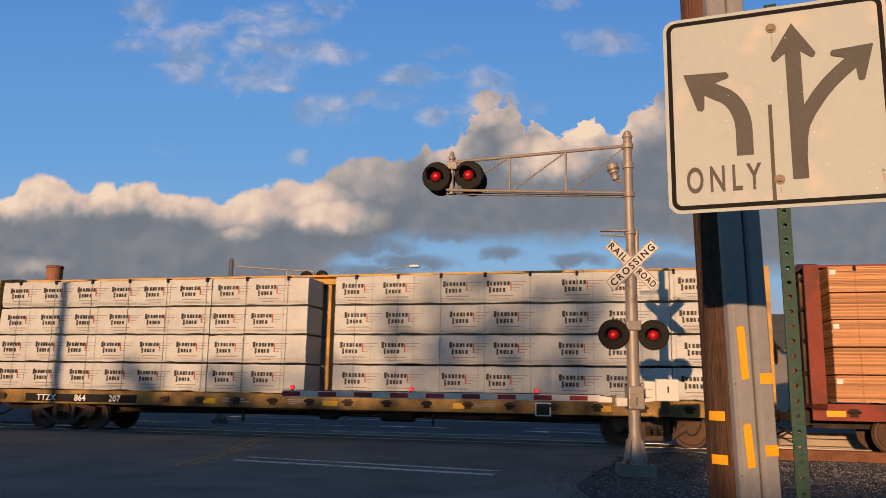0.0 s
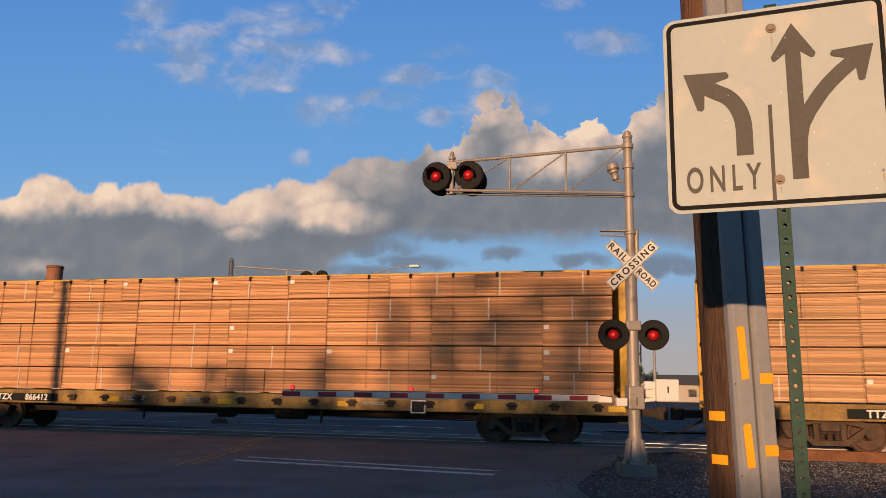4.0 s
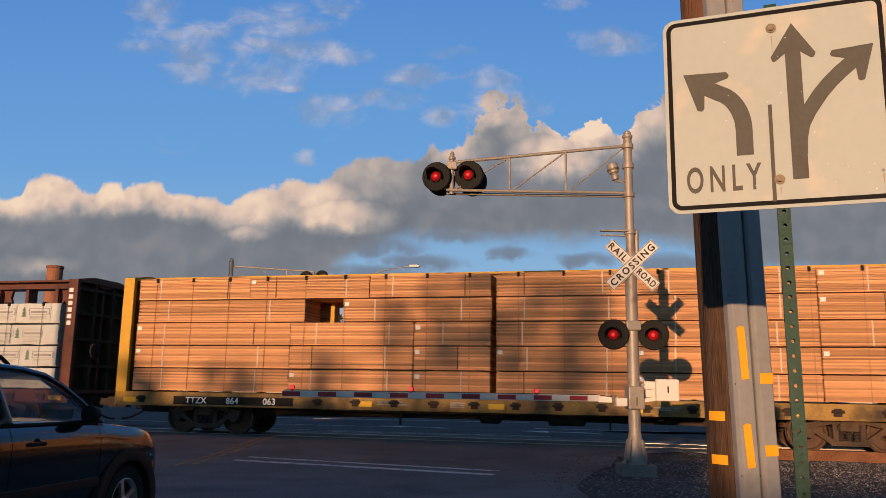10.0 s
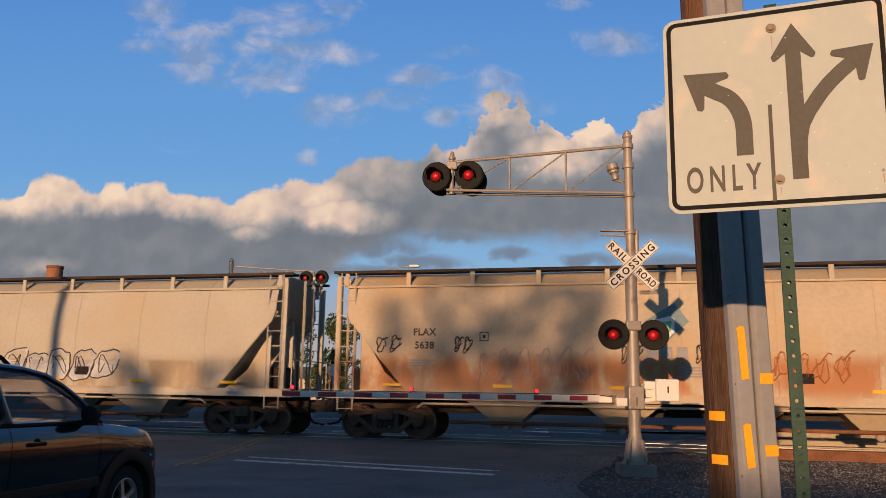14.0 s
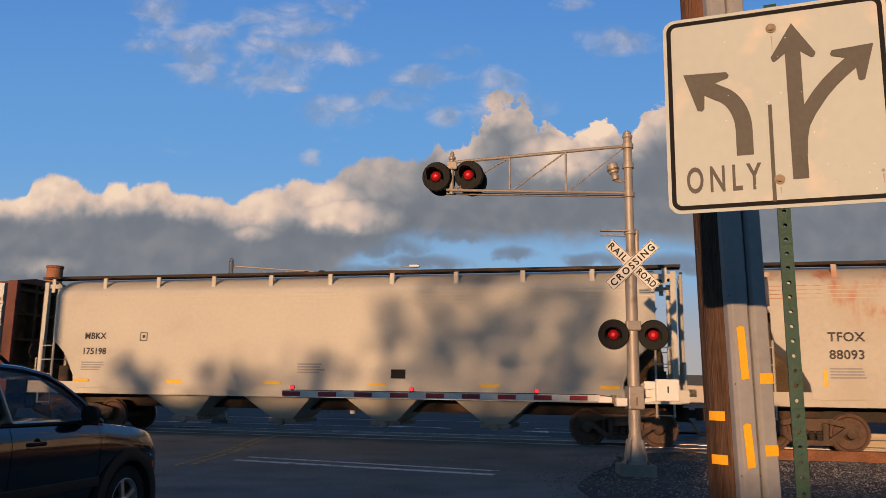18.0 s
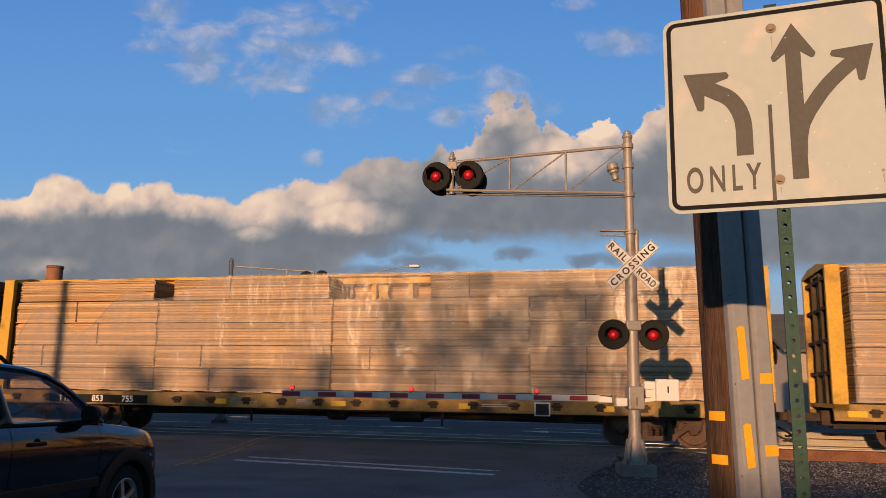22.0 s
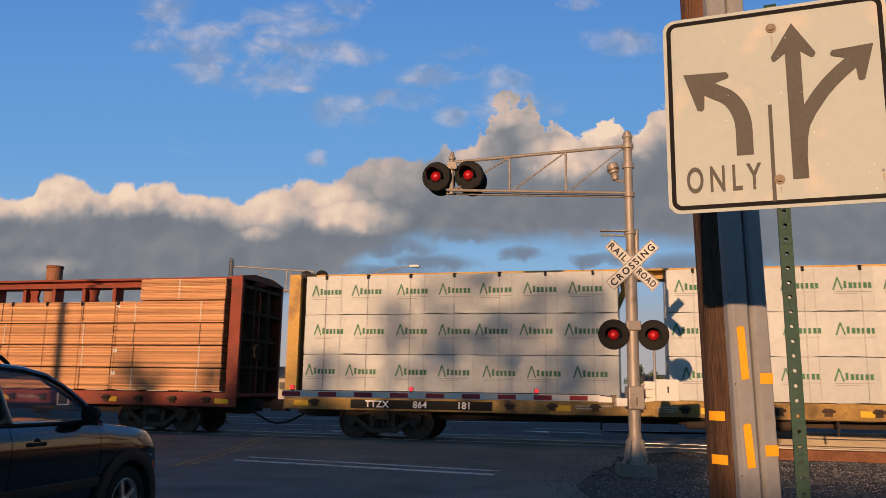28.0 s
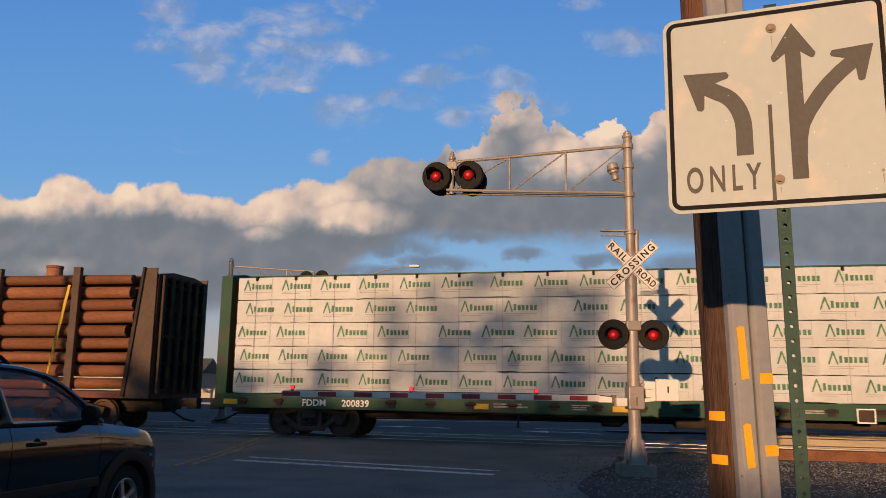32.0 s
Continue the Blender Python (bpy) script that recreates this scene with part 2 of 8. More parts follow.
def crinkle(m):
    """Folds of loose plastic: thin here, gathered and milky there."""
    t = m.node_tree
    n, l = t.nodes, t.links
    b = n["Principled BSDF"]
    co, mp = n.new("ShaderNodeTexCoord"), n.new("ShaderNodeMapping")
    mp.inputs["Scale"].default_value = (1.0, 1.0, 0.45)
    l.new(co.outputs["Object"], mp.inputs["Vector"])
    outs = []
    for scale, dist in ((0.55, 0.8), (1.7, 1.6)):
        tx = n.new("ShaderNodeTexNoise")
        tx.inputs["Scale"].default_value, tx.inputs["Detail"].default_value, tx.inputs["Distortion"].default_value = scale, 5.0, dist
        l.new(mp.outputs[0], tx.inputs["Vector"])
        outs.append(tx.outputs["Fac"])
    ad = n.new("ShaderNodeMath")
    ad.operation = "ADD"
    l.new(outs[0], ad.inputs[0]), l.new(outs[1], ad.inputs[1])
    r = n.new("ShaderNodeMapRange")
    r.inputs[1].default_value, r.inputs[2].default_value, r.inputs[3].default_value, r.inputs[4].default_value = 0.75, 1.35, 0.12, 0.42
    l.new(ad.outputs[0], r.inputs[0]), l.new(r.outputs[0], b.inputs["Alpha"])
    bp = n.new("ShaderNodeBump")
    bp.inputs["Strength"].default_value, bp.inputs["Distance"].default_value = 1.0, 0.05
    l.new(ad.outputs[0], bp.inputs["Height"]), l.new(bp.outputs[0], b.inputs["Normal"])


crinkle(M["film"])
M["car_paint"] = mat("car_paint", (0.006, 0.0075, 0.01), 0.14, 0.0, var=0.06, bump=0.0, coat=0.7)
M["car_paint"].node_tree.nodes["Principled BSDF"].inputs["Specular IOR Level"].default_value = 0.5
M["car_trim"] = mat("car_trim", (0.022, 0.02, 0.02), 0.5, 0.0, var=0.08, bump=0.0)
M["tyre"] = mat("tyre", (0.02, 0.02, 0.02), 0.85, var=0.2)
M["alloy"] = mat("alloy", (0.55, 0.55, 0.55), 0.3, 0.9, var=0.08)
M["glass"] = clear("glass", (0.05, 0.07, 0.07), 0.03, 0.22)
M["amber"] = mat("amber", (0.7, 0.16, 0.02), 0.25, var=0.05, bump=0)
M["bark"] = mat("bark", (0.11, 0.075, 0.05), 0.95, var=0.4, scale=5, fine=30, bump=0.6)
M["leaf"] = mat("leaf", (0.07, 0.11, 0.03), 0.7, var=0.3, island=0.5)
M["leaf_dry"] = mat("leaf_dry", (0.13, 0.12, 0.045), 0.7, var=0.3, island=0.5)
M["palm"] = mat("palm", (0.2, 0.17, 0.08), 0.75, var=0.3, island=0.45)
M["roofing"] = mat("roofing", (0.12, 0.12, 0.11), 0.9, var=0.25, scale=2, fine=20)
M["stucco"] = mat("stucco", (0.5, 0.44, 0.38), 0.9, var=0.12, scale=1, fine=20)
M["siding"] = mat("siding", (0.42, 0.33, 0.27), 0.8, var=0.1)
M["brick"] = mat("brick", (0.28, 0.13, 0.08), 0.9, var=0.2, tint=0.2)
M["cloth_red"] = mat("cloth_red", (0.3, 0.16, 0.2), 0.9, var=0.1)


# ---- builders ----
class Solid:
    """Collects vertices and faces of one mesh."""

    def __init__(self):
        self.v, self.f, self.s = [], [], []

    def add(self, verts, faces, slot=0):
        k = len(self.v)
        self.v.extend(tuple(p) for p in verts)
        self.f.extend(tuple(i + k for i in q) for q in faces)
        self.s.extend([slot] * len(faces))
        return self

    def box(self, x0, x1, y0, y1, z0, z1, slot=0):
        return self.add([(x, y, z) for z in (z0, z1) for y in (y0, y1) for x in (x0, x1)],
                        [(0, 2, 3, 1), (4, 5, 7, 6), (0, 1, 5, 4), (2, 6, 7, 3), (0, 4, 6, 2), (1, 3, 7, 5)], slot)

    def bar(self, a, b, w, h, slot=0):
        """A square bar from a to b, w wide and h high."""
        a, b = Vector(a), Vector(b)
        d = (b - a).normalized()
        side = d.cross(Vector((0, 0, 1)))
        side = Vector((0, 1, 0)) if side.length < 1e-4 else side.normalized()
        up = side.cross(d)
        vs = [q + side * i * w / 2 + up * j * h / 2 for q in (a, b) for i, j in ((-1, -1), (1, -1), (1, 1), (-1, 1))]
        return self.add(vs, [(0, 3, 2, 1), (4, 5, 6, 7), (0, 1, 5, 4), (1, 2, 6, 5), (2, 3, 7, 6), (3, 0, 4, 7)], slot)

    def tube(self, pts, r, n=10, r1=None, slot=0, caps=True):
        """A round bar along a line of points; r1: the radius at its end."""
        pts = [Vector(q) for q in pts]
        vs = []
        for i, q in enumerate(pts):
            d = (pts[min(i + 1, len(pts) - 1)] - pts[max(i - 1, 0)]).normalized()
            u = d.cross(Vector((0, 0, 1)))
            u = Vector((1, 0, 0)) if u.length < 1e-3 else u.normalized()
            w = d.cross(u)
            rr = r if r1 is None else r + (r1 - r) * i / (len(pts) - 1)
            vs += [q + (u * math.cos(2 * math.pi * k / n) + w * math.sin(2 * math.pi * k / n)) * rr for k in range(n)]
        fs = [(i * n + k, i * n + (k + 1) % n, (i + 1) * n + (k + 1) % n, (i + 1) * n + k) for i in range(len(pts) - 1) for k in range(n)]
        if caps:
            fs += [tuple(range(n))[::-1], tuple(range((len(pts) - 1) * n, len(pts) * n))]
        return self.add(vs, fs, slot)

    def prism(self, poly, lo, hi, axis="y", slot=0):
        """A flat outline pushed from lo to hi along an axis."""
        put = {"y": lambda a, b, c: (a, c, b), "x": lambda a, b, c: (c, a, b), "z": lambda a, b, c: (a, b, c)}[axis]
        n = len(poly)
        vs = [put(a, b, lo) for a, b in poly] + [put(a, b, hi) for a, b in poly]
        fs = [tuple(range(n)), tuple(range(n, 2 * n))[::-1]] + [(i, n + i, n + (i + 1) % n, (i + 1) % n) for i in range(n)]
        return self.add(vs, fs, slot)

    def lathe(self, profile, n=24, axis="y", at=(0, 0, 0), slot=0, caps=True):
        """A turned shape: profile of (radius, height along axis)."""
        put = {"y": lambda c, s, h: (c, h, s), "z": lambda c, s, h: (c, s, h), "x": lambda c, s, h: (h, c, s)}[axis]
        vs = []
        for r, h in profile:
            vs += [tuple(Vector(at) + Vector(put(r * math.cos(2 * math.pi * k / n), r * math.sin(2 * math.pi * k / n), h))) for k in range(n)]
        fs = [(i * n + k, i * n + (k + 1) % n, (i + 1) * n + (k + 1) % n, (i + 1) * n + k) for i in range(len(profile) - 1) for k in range(n)]
        if caps:
            fs += [tuple(range(n))[::-1], tuple(range((len(profile) - 1) * n, len(profile) * n))]
        return self.add(vs, fs, slot)

    def turned(self, m):
        self.v = [tuple(m @ Vector(q)) for q in self.v]
        return self

    def mesh(self, name, mats, smooth=False, weld=False):
        me = bpy.data.meshes.new(name)
        me.from_pydata(self.v, [], self.f)
        for m in (mats if isinstance(mats, (list, tuple)) else [mats]):
            me.materials.append(M[m] if isinstance(m, str) else m)
        me.polygons.foreach_set("material_index", self.s)
        b = bmesh.new()
        b.from_mesh(me)
        if weld:
            bmesh.ops.remove_doubles(b, verts=b.verts, dist=0.0002)
        if len(self.f) < 3000:
            bmesh.ops.recalc_face_normals(b, faces=b.faces)
        b.to_mesh(me)
        b.free()
        if smooth:
            me.polygons.foreach_set("use_smooth", [True] * len(me.polygons))
            me.set_sharp_from_angle(angle=radians(35))
        return me


def part(name, data, mats=None, parent=None, label="", at=None, smooth=False, bevel=0.0):
    """One mesh object under a thing or part; data: a Solid or a ready mesh."""
    me = data.mesh(name, mats, smooth) if isinstance(data, Solid) else data
    ob = new(name, me)
    if parent is not None:
        ob.parent = parent
    if at is not None:
        ob.matrix_basis = at
    if label:
        tagged(ob, label)
    if bevel:
        md = ob.modifiers.new("bevel", "BEVEL")
        md.width, md.segments, md.limit_method = bevel, 2, "ANGLE"
    return ob


def lettering(text, size, mats, parent, at, name="lettering", label="", depth=0.0015, spacing=1.0, wide=1.0, bold=0.0, fit=None):
    """Words as a thin mesh, upright in the local xz plane, facing -y; at: the pose of their middle."""
    cu = bpy.data.curves.new(name, "FONT")
    cu.body, cu.size, cu.extrude, cu.align_x, cu.align_y = text, size, depth, "CENTER", "CENTER"
    cu.space_character, cu.resolution_u, cu.offset = spacing, 4, bold * size
    tmp = new("draft", cu)
    me = bpy.data.meshes.new_from_object(tmp.evaluated_get(bpy.context.evaluated_depsgraph_get()))
    bpy.data.objects.remove(tmp)
    bpy.data.curves.remove(cu)
    if fit:                          # stretch to a width and height
        xs, ys = [q.co.x for q in me.vertices], [q.co.y for q in me.vertices]
        sx, sy = fit[0] / (max(xs) - min(xs)), fit[1] / (max(ys) - min(ys))
        me.transform(Matrix.Diagonal((sx, sy, 1, 1)) @ Matrix.Translation((-(max(xs) + min(xs)) / 2, -(max(ys) + min(ys)) / 2, 0)))
    me.transform(pose(0, 0, 0, 90) @ Matrix.Diagonal((wide, 1, 1, 1)))
    me.materials.clear()
    me.materials.append(M[mats])
    me.polygons.foreach_set("material_index", [0] * len(me.polygons))
    return part(name, me, None, parent, label, at)


def thing(name, label, category, at=None, group="", kind=""):
    ob = new(name)
    ob.empty_display_size = 0.2
    if at is not None:
        ob.matrix_basis = at
    return tagged(ob, label, category, group, kind)


def setting(name, data, mats, label, smooth=False):
    ob = part(name, data, mats, smooth=smooth)
    return tagged(ob, label, name.split("_")[0], kind="structure")


ANGLE = 13.629                          # the track's turn from the picture's plane
TRACK = Matrix.Translation((0, 22.75, 0)) @ pose(0, 0, 0, 0, 0, -ANGLE)


def on_track(s, off, z=0.0, turn=0.0):
    return TRACK @ pose(s, off, z, 0, 0, turn)

# ---- sky backdrop with clouds ----
def build_backdrop():
    m = bpy.data.materials.new("cloud_sky")
    m.use_nodes = True
    t = m.node_tree
    n, l = t.nodes, t.links
    n.clear()

    def math_node(op, a, b=None, c=None):
        nd = n.new("ShaderNodeMath")
        nd.operation = op
        for i, q in enumerate((a, b, c)):
            if q is None:
                continue
            if isinstance(q, (int, float)):
                nd.inputs[i].default_value = q
            else:
                l.new(q, nd.inputs[i])
        return nd.outputs[0]

    def ramp(fac, stops, mode="LINEAR"):
        nd = n.new("ShaderNodeValToRGB")
        nd.color_ramp.interpolation = mode
        e = nd.color_ramp.elements
        while len(e) < len(stops):
            e.new(0.5)
        for el, (pos, col) in zip(e, stops):
            el.position = pos
            el.color = (*col, 1) if isinstance(col, tuple) else (col, col, col, 1)
        l.new(fac, nd.inputs[0])
        return nd.outputs[0]

    def noise_tex(scale, detail, rough, vec, dist=0.0):
        nd = n.new("ShaderNodeTexNoise")
        nd.inputs["Scale"].default_value, nd.inputs["Detail"].default_value = scale, detail
        nd.inputs["Roughness"].default_value, nd.inputs["Distortion"].default_value = rough, dist
        l.new(vec, nd.inputs["Vector"])
        return nd.outputs["Fac"]

    co = n.new("ShaderNodeTexCoord").outputs["Object"]
    sep = n.new("ShaderNodeSeparateXYZ")
    l.new(co, sep.inputs[0])
    X, Z = sep.outputs[0], sep.outputs[2]
    u = math_node("MULTIPLY_ADD", X, 1 / 2400, 0.5)
    rise = [(-963, 375), (-931, 385), (-885, 363), (-835, 370), (-825, 398), (-796, 410), (-760, 409), (-732, 395),
             (-715, 375), (-690, 371), (-678, 389), (-649, 392), (-636, 378), (-616, 379), (-599, 392), (-567, 396),
             (-552, 380), (-495, 369), (-454, 365), (-438, 354), (-400, 371), (-339, 388), (-321, 404), (-271, 402),
             (-237, 412), (-224, 430), (-179, 452), (-96, 442), (-61, 456), (-43, 489), (43, 490)]
    tower = [(54, 546), (75, 563), (137, 576), (157, 543), (196, 549), (215, 518), (249, 545), (285, 550),
             (319, 525), (362, 547), (398, 571), (510, 596), (859, 614)]
    spans = []
    for line in (rise, tower):
        lo, wide_ = line[0][0], line[-1][0] - line[0][0]
        spans.append(math_node("MULTIPLY", ramp(math_node("MULTIPLY_ADD", X, 1 / wide_, -lo / wide_), [((x - lo) / wide_, z / 800) for x, z in line]), 800))
    ease = n.new("ShaderNodeMapRange")
    ease.interpolation_type = "SMOOTHSTEP"
    ease.inputs[1].default_value, ease.inputs[2].default_value = tower[0][0] - 52, tower[0][0] + 26
    l.new(math_node("ADD", X, math_node("MULTIPLY", math_node("SUBTRACT", noise_tex(0.03, 5, 0.6, co, 0.3), 0.5), 130)), ease.inputs[0])
    step = ease.outputs[0]
    top = math_node("ADD", math_node("MULTIPLY", spans[0], math_node("SUBTRACT", 1.0, step)), math_node("MULTIPLY", spans[1], step))
    base_line = [(-1200, 120), (-411, 150), (-241, 205), (-188, 255), (-91, 285), (343, 292), (452, 286), (559, 240), (1200, 225)]
    base = math_node("MULTIPLY", ramp(u, [(x / 2400 + 0.5, z / 800) for x, z in base_line]), 800)
    big = noise_tex(0.0085, 5, 0.55, co, 0.2)
    mid = noise_tex(0.022, 5, 0.55, co, 0.2)
    fine = noise_tex(0.06, 5, 0.6, co, 0.3)

    def shifted(dx, dz):
        nd = n.new("ShaderNodeVectorMath")
        nd.inputs[1].default_value = (dx, 0, dz)
        l.new(co, nd.inputs[0])
        return nd.outputs[0]

    def heaps(vec):
        """Rounded heads of cloud at several sizes, frayed by noise."""
        sway = n.new("ShaderNodeTexNoise")
        sway.inputs["Scale"].default_value, sway.inputs["Detail"].default_value = 0.016, 4.0
        l.new(vec, sway.inputs["Vector"])
        off, ad = n.new("ShaderNodeVectorMath"), n.new("ShaderNodeVectorMath")
        off.operation, off.inputs[1].default_value, off.inputs[2].default_value = "MULTIPLY_ADD", (46, 0, 46), (-23, 0, -23)
        l.new(sway.outputs["Color"], off.inputs[0])
        l.new(vec, ad.inputs[0]), l.new(off.outputs[0], ad.inputs[1])
        vo = n.new("ShaderNodeTexVoronoi")
        vo.feature = "SMOOTH_F1"
        vo.inputs["Scale"].default_value, vo.inputs["Detail"].default_value, vo.inputs["Roughness"].default_value = 1 / 95, 2.0, 0.45
        vo.inputs["Smoothness"].default_value = 1.0
        l.new(ad.outputs[0], vo.inputs["Vector"])
        return math_node("SUBTRACT", 0.5, vo.outputs["Distance"])
    here, sunward = heaps(co), heaps(shifted(-17, 20))
    relief = math_node("SUBTRACT", here, sunward)
    puff = math_node("ADD", math_node("MULTIPLY", here, 26), math_node("ADD", math_node("MULTIPLY", math_node("SUBTRACT", mid, 0.5), 26), math_node("MULTIPLY", math_node("SUBTRACT", fine, 0.5), 20)))
    loose = n.new("ShaderNodeMapRange")
    loose.inputs[1].default_value, loose.inputs[2].default_value, loose.inputs[3].default_value, loose.inputs[4].default_value = 440, 550, 1.0, 5.2
    l.new(Z, loose.inputs[0])
    puff = math_node("MULTIPLY", puff, loose.outputs[0])
    depth = math_node("ADD", math_node("SUBTRACT", top, Z), puff)           # metres under the cloud's rim
    rim = n.new("ShaderNodeMapRange")
    rim.interpolation_type = "SMOOTHSTEP"
    rim.inputs[1].default_value, rim.inputs[2].default_value = -3, 10
    l.new(depth, rim.inputs[0])
    foot = n.new("ShaderNodeMapRange")
    foot.interpolation_type = "SMOOTHSTEP"
    foot.inputs[1].default_value, foot.inputs[2].default_value = -28, 22
    l.new(math_node("ADD", math_node("SUBTRACT", Z, base), math_node("MULTIPLY", puff, 0.7)), foot.inputs[0])
    bank = math_node("MULTIPLY", rim.outputs[0], foot.outputs[0])
    # thin scattered clouds: centre x, height, half width, half height
    spots = [(-607, 741, 52, 54), (-499, 706, 66, 20), (-555, 696, 38, 15), (-522, 645, 60, 50), (-615, 667, 52, 20), (-354, 729, 88, 39), (-388, 673, 66, 24), (-322, 657, 65, 39), (-382, 615, 88, 42),
             (-246, 660, 86, 24), (-324, 585, 31, 9), (-234, 765, 48, 23), (-244, 541, 79, 32), (-117, 567, 78, 23), (-72, 613, 74, 26), (-10, 669, 46, 15), (-25, 532, 34, 23), (81, 613, 60, 26),
             (-293, 442, 31, 19), (320, 695, 74, 30), (230, 776, 40, 14), (104, 554, 86, 45)]
    spread = None
    for cx, cz, rx, rz in spots:
        ax = math_node("MULTIPLY", math_node("SUBTRACT", X, cx), 1 / rx)
        az = math_node("MULTIPLY", math_node("SUBTRACT", Z, cz), 1 / rz)
        g = math_node("SUBTRACT", 1.0, math_node("ADD", math_node("MULTIPLY", ax, ax), math_node("MULTIPLY", az, az)))
        spread = g if spread is None else math_node("MAXIMUM", spread, g)
    streak = n.new("ShaderNodeMapping")
    streak.inputs["Rotation"].default_value, streak.inputs["Scale"].default_value = (0, radians(18), 0), (0.75, 1.0, 1.35)
    l.new(co, streak.inputs["Vector"])
    wisp_noise = math_node("MULTIPLY", math_node("SUBTRACT", noise_tex(0.013, 8, 0.62, streak.outputs[0], 0.9), 0.5), 5.2)
    wisp = n.new("ShaderNodeMapRange")
    wisp.interpolation_type = "SMOOTHSTEP"
    wisp.inputs[1].default_value, wisp.inputs[2].default_value, wisp.inputs[4].default_value = -0.55, 1.9, 0.62
    l.new(math_node("ADD", math_node("MAXIMUM", spread, -1.2), wisp_noise), wisp.inputs[0])
    # warm light painted on the towers and near billows: centre x, height, half width, half height, strength
    lit_spots = [(-787, 372, 61, 36, 1.0), (-860, 341, 66, 24, 0.8), (-665, 363, 53, 26, 0.9), (-583, 370, 57, 27, 0.95), (-499, 347, 61, 23, 0.75), (-368, 345, 77, 29, 0.85), (-292, 369, 77, 29, 0.8),
             (-224, 329, 68, 23, 1.0), (-381, 297, 31, 12, 0.6), (-184, 422, 77, 31, 0.43), (-128, 402, 66, 28, 0.35), (-7, 462, 66, 28, 0.5), (81, 542, 51, 31, 0.6), (137, 526, 55, 34, 0.49),
             (260, 519, 64, 39, 1.3), (198, 457, 61, 31, 1.0), (321, 505, 50, 31, 0.83), (383, 530, 55, 37, 0.58), (-804, 222, 55, 12, 0.35)]
    soft_big, soft_mid = noise_tex(0.009, 4, 0.5, co, 0.3), noise_tex(0.024, 4, 0.5, co, 0.3)
    xw = math_node("ADD", X, math_node("MULTIPLY", math_node("SUBTRACT", soft_big, 0.5), 110))
    zw = math_node("ADD", Z, math_node("MULTIPLY", math_node("SUBTRACT", math_node("ADD", soft_big, soft_mid), 1.0), 34))
    lit = None
    for cx, cz, rx, rz, w in lit_spots:
        ax = math_node("MULTIPLY", math_node("SUBTRACT", xw, cx), 0.52 / rx)
        az = math_node("MULTIPLY", math_node("SUBTRACT", zw, cz), 0.5 / rz)
        g = math_node("MULTIPLY", math_node("MAXIMUM", math_node("SUBTRACT", 1.0, math_node("ADD", math_node("MULTIPLY", ax, ax), math_node("MULTIPLY", az, az))), 0.0), w)
        g = math_node("MULTIPLY", g, math_node("MULTIPLY_ADD", g, 0.7 / w, 0.3))
        lit = g if lit is None else math_node("MAXIMUM", lit, g)
    billow = math_node("ADD", math_node("MULTIPLY", math_node("SUBTRACT", soft_big, 0.5), 0.3), math_node("MULTIPLY", math_node("SUBTRACT", soft_mid, 0.5), 0.5))
    # shaded side and bright rim of the billows, put into the colour
    modelled = math_node("MULTIPLY", math_node("MAXIMUM", math_node("MINIMUM", relief, 0.25), -0.25), math_node("MULTIPLY_ADD", lit, 0.9, 0.25))
    rim_light = math_node("MULTIPLY", math_node("SUBTRACT", 1.0, math_node("MINIMUM", math_node("MULTIPLY", depth, 1 / 45), 1.0)), 0.16)
    bright = math_node("ADD", math_node("ADD", math_node("MULTIPLY", lit, math_node("ADD", 0.9, billow)), math_node("MULTIPLY", billow, 0.35)), math_node("ADD", rim_light, modelled))
    bank_colour = ramp(math_node("MULTIPLY_ADD", bright, 0.8, 0.16), [(0.0, (0.14, 0.16, 0.195)), (0.16, (0.19, 0.205, 0.235)), (0.3, (0.275, 0.27, 0.282)), (0.46, (0.43, 0.375, 0.355)), (0.66, (0.67, 0.5, 0.415)), (0.95, (0.9, 0.68, 0.51))])
    wisp_colour = ramp(math_node("ADD", mid, math_node("MULTIPLY", relief, 0.6)), [(0.35, (0.27, 0.32, 0.43)), (0.68, (0.66, 0.58, 0.57))])
    sky_colour = ramp(math_node("MULTIPLY", Z, 1 / 850), [(0.0, (0.42, 0.39, 0.38)), (0.09, (0.42, 0.4, 0.41)), (0.17, (0.35, 0.4, 0.48)), (0.27, (0.25, 0.44, 0.67)), (0.5, (0.15, 0.36, 0.69)), (1.0, (0.085, 0.25, 0.62))])

    def blend(fac, a, b):
        nd = n.new("ShaderNodeMix")
        nd.data_type = "RGBA"
        l.new(fac, nd.inputs[0]), l.new(a, nd.inputs[6]), l.new(b, nd.inputs[7])
        return nd.outputs[2]

    low_spots = [(-156, 268, 110, 20), (-60, 240, 90, 18), (0, 290, 60, 14), (126, 262, 40, 16), (-150, 220, 120, 14), (256, 250, 60, 14), (430, 245, 90, 22)]
    dark = None
    for cx, cz, rx, rz in low_spots:
        ax = math_node("MULTIPLY", math_node("SUBTRACT", xw, cx), 1 / rx)
        az = math_node("MULTIPLY", math_node("SUBTRACT", zw, cz), 1 / rz)
        g = math_node("SUBTRACT", 1.0, math_node("ADD", math_node("MULTIPLY", ax, ax), math_node("MULTIPLY", az, az)))
        dark = g if dark is None else math_node("MAXIMUM", dark, g)
    shred = n.new("ShaderNodeMapRange")
    shred.interpolation_type = "SMOOTHSTEP"
    shred.inputs[1].default_value, shred.inputs[2].default_value, shred.inputs[4].default_value = -0.5, 1.1, 0.85
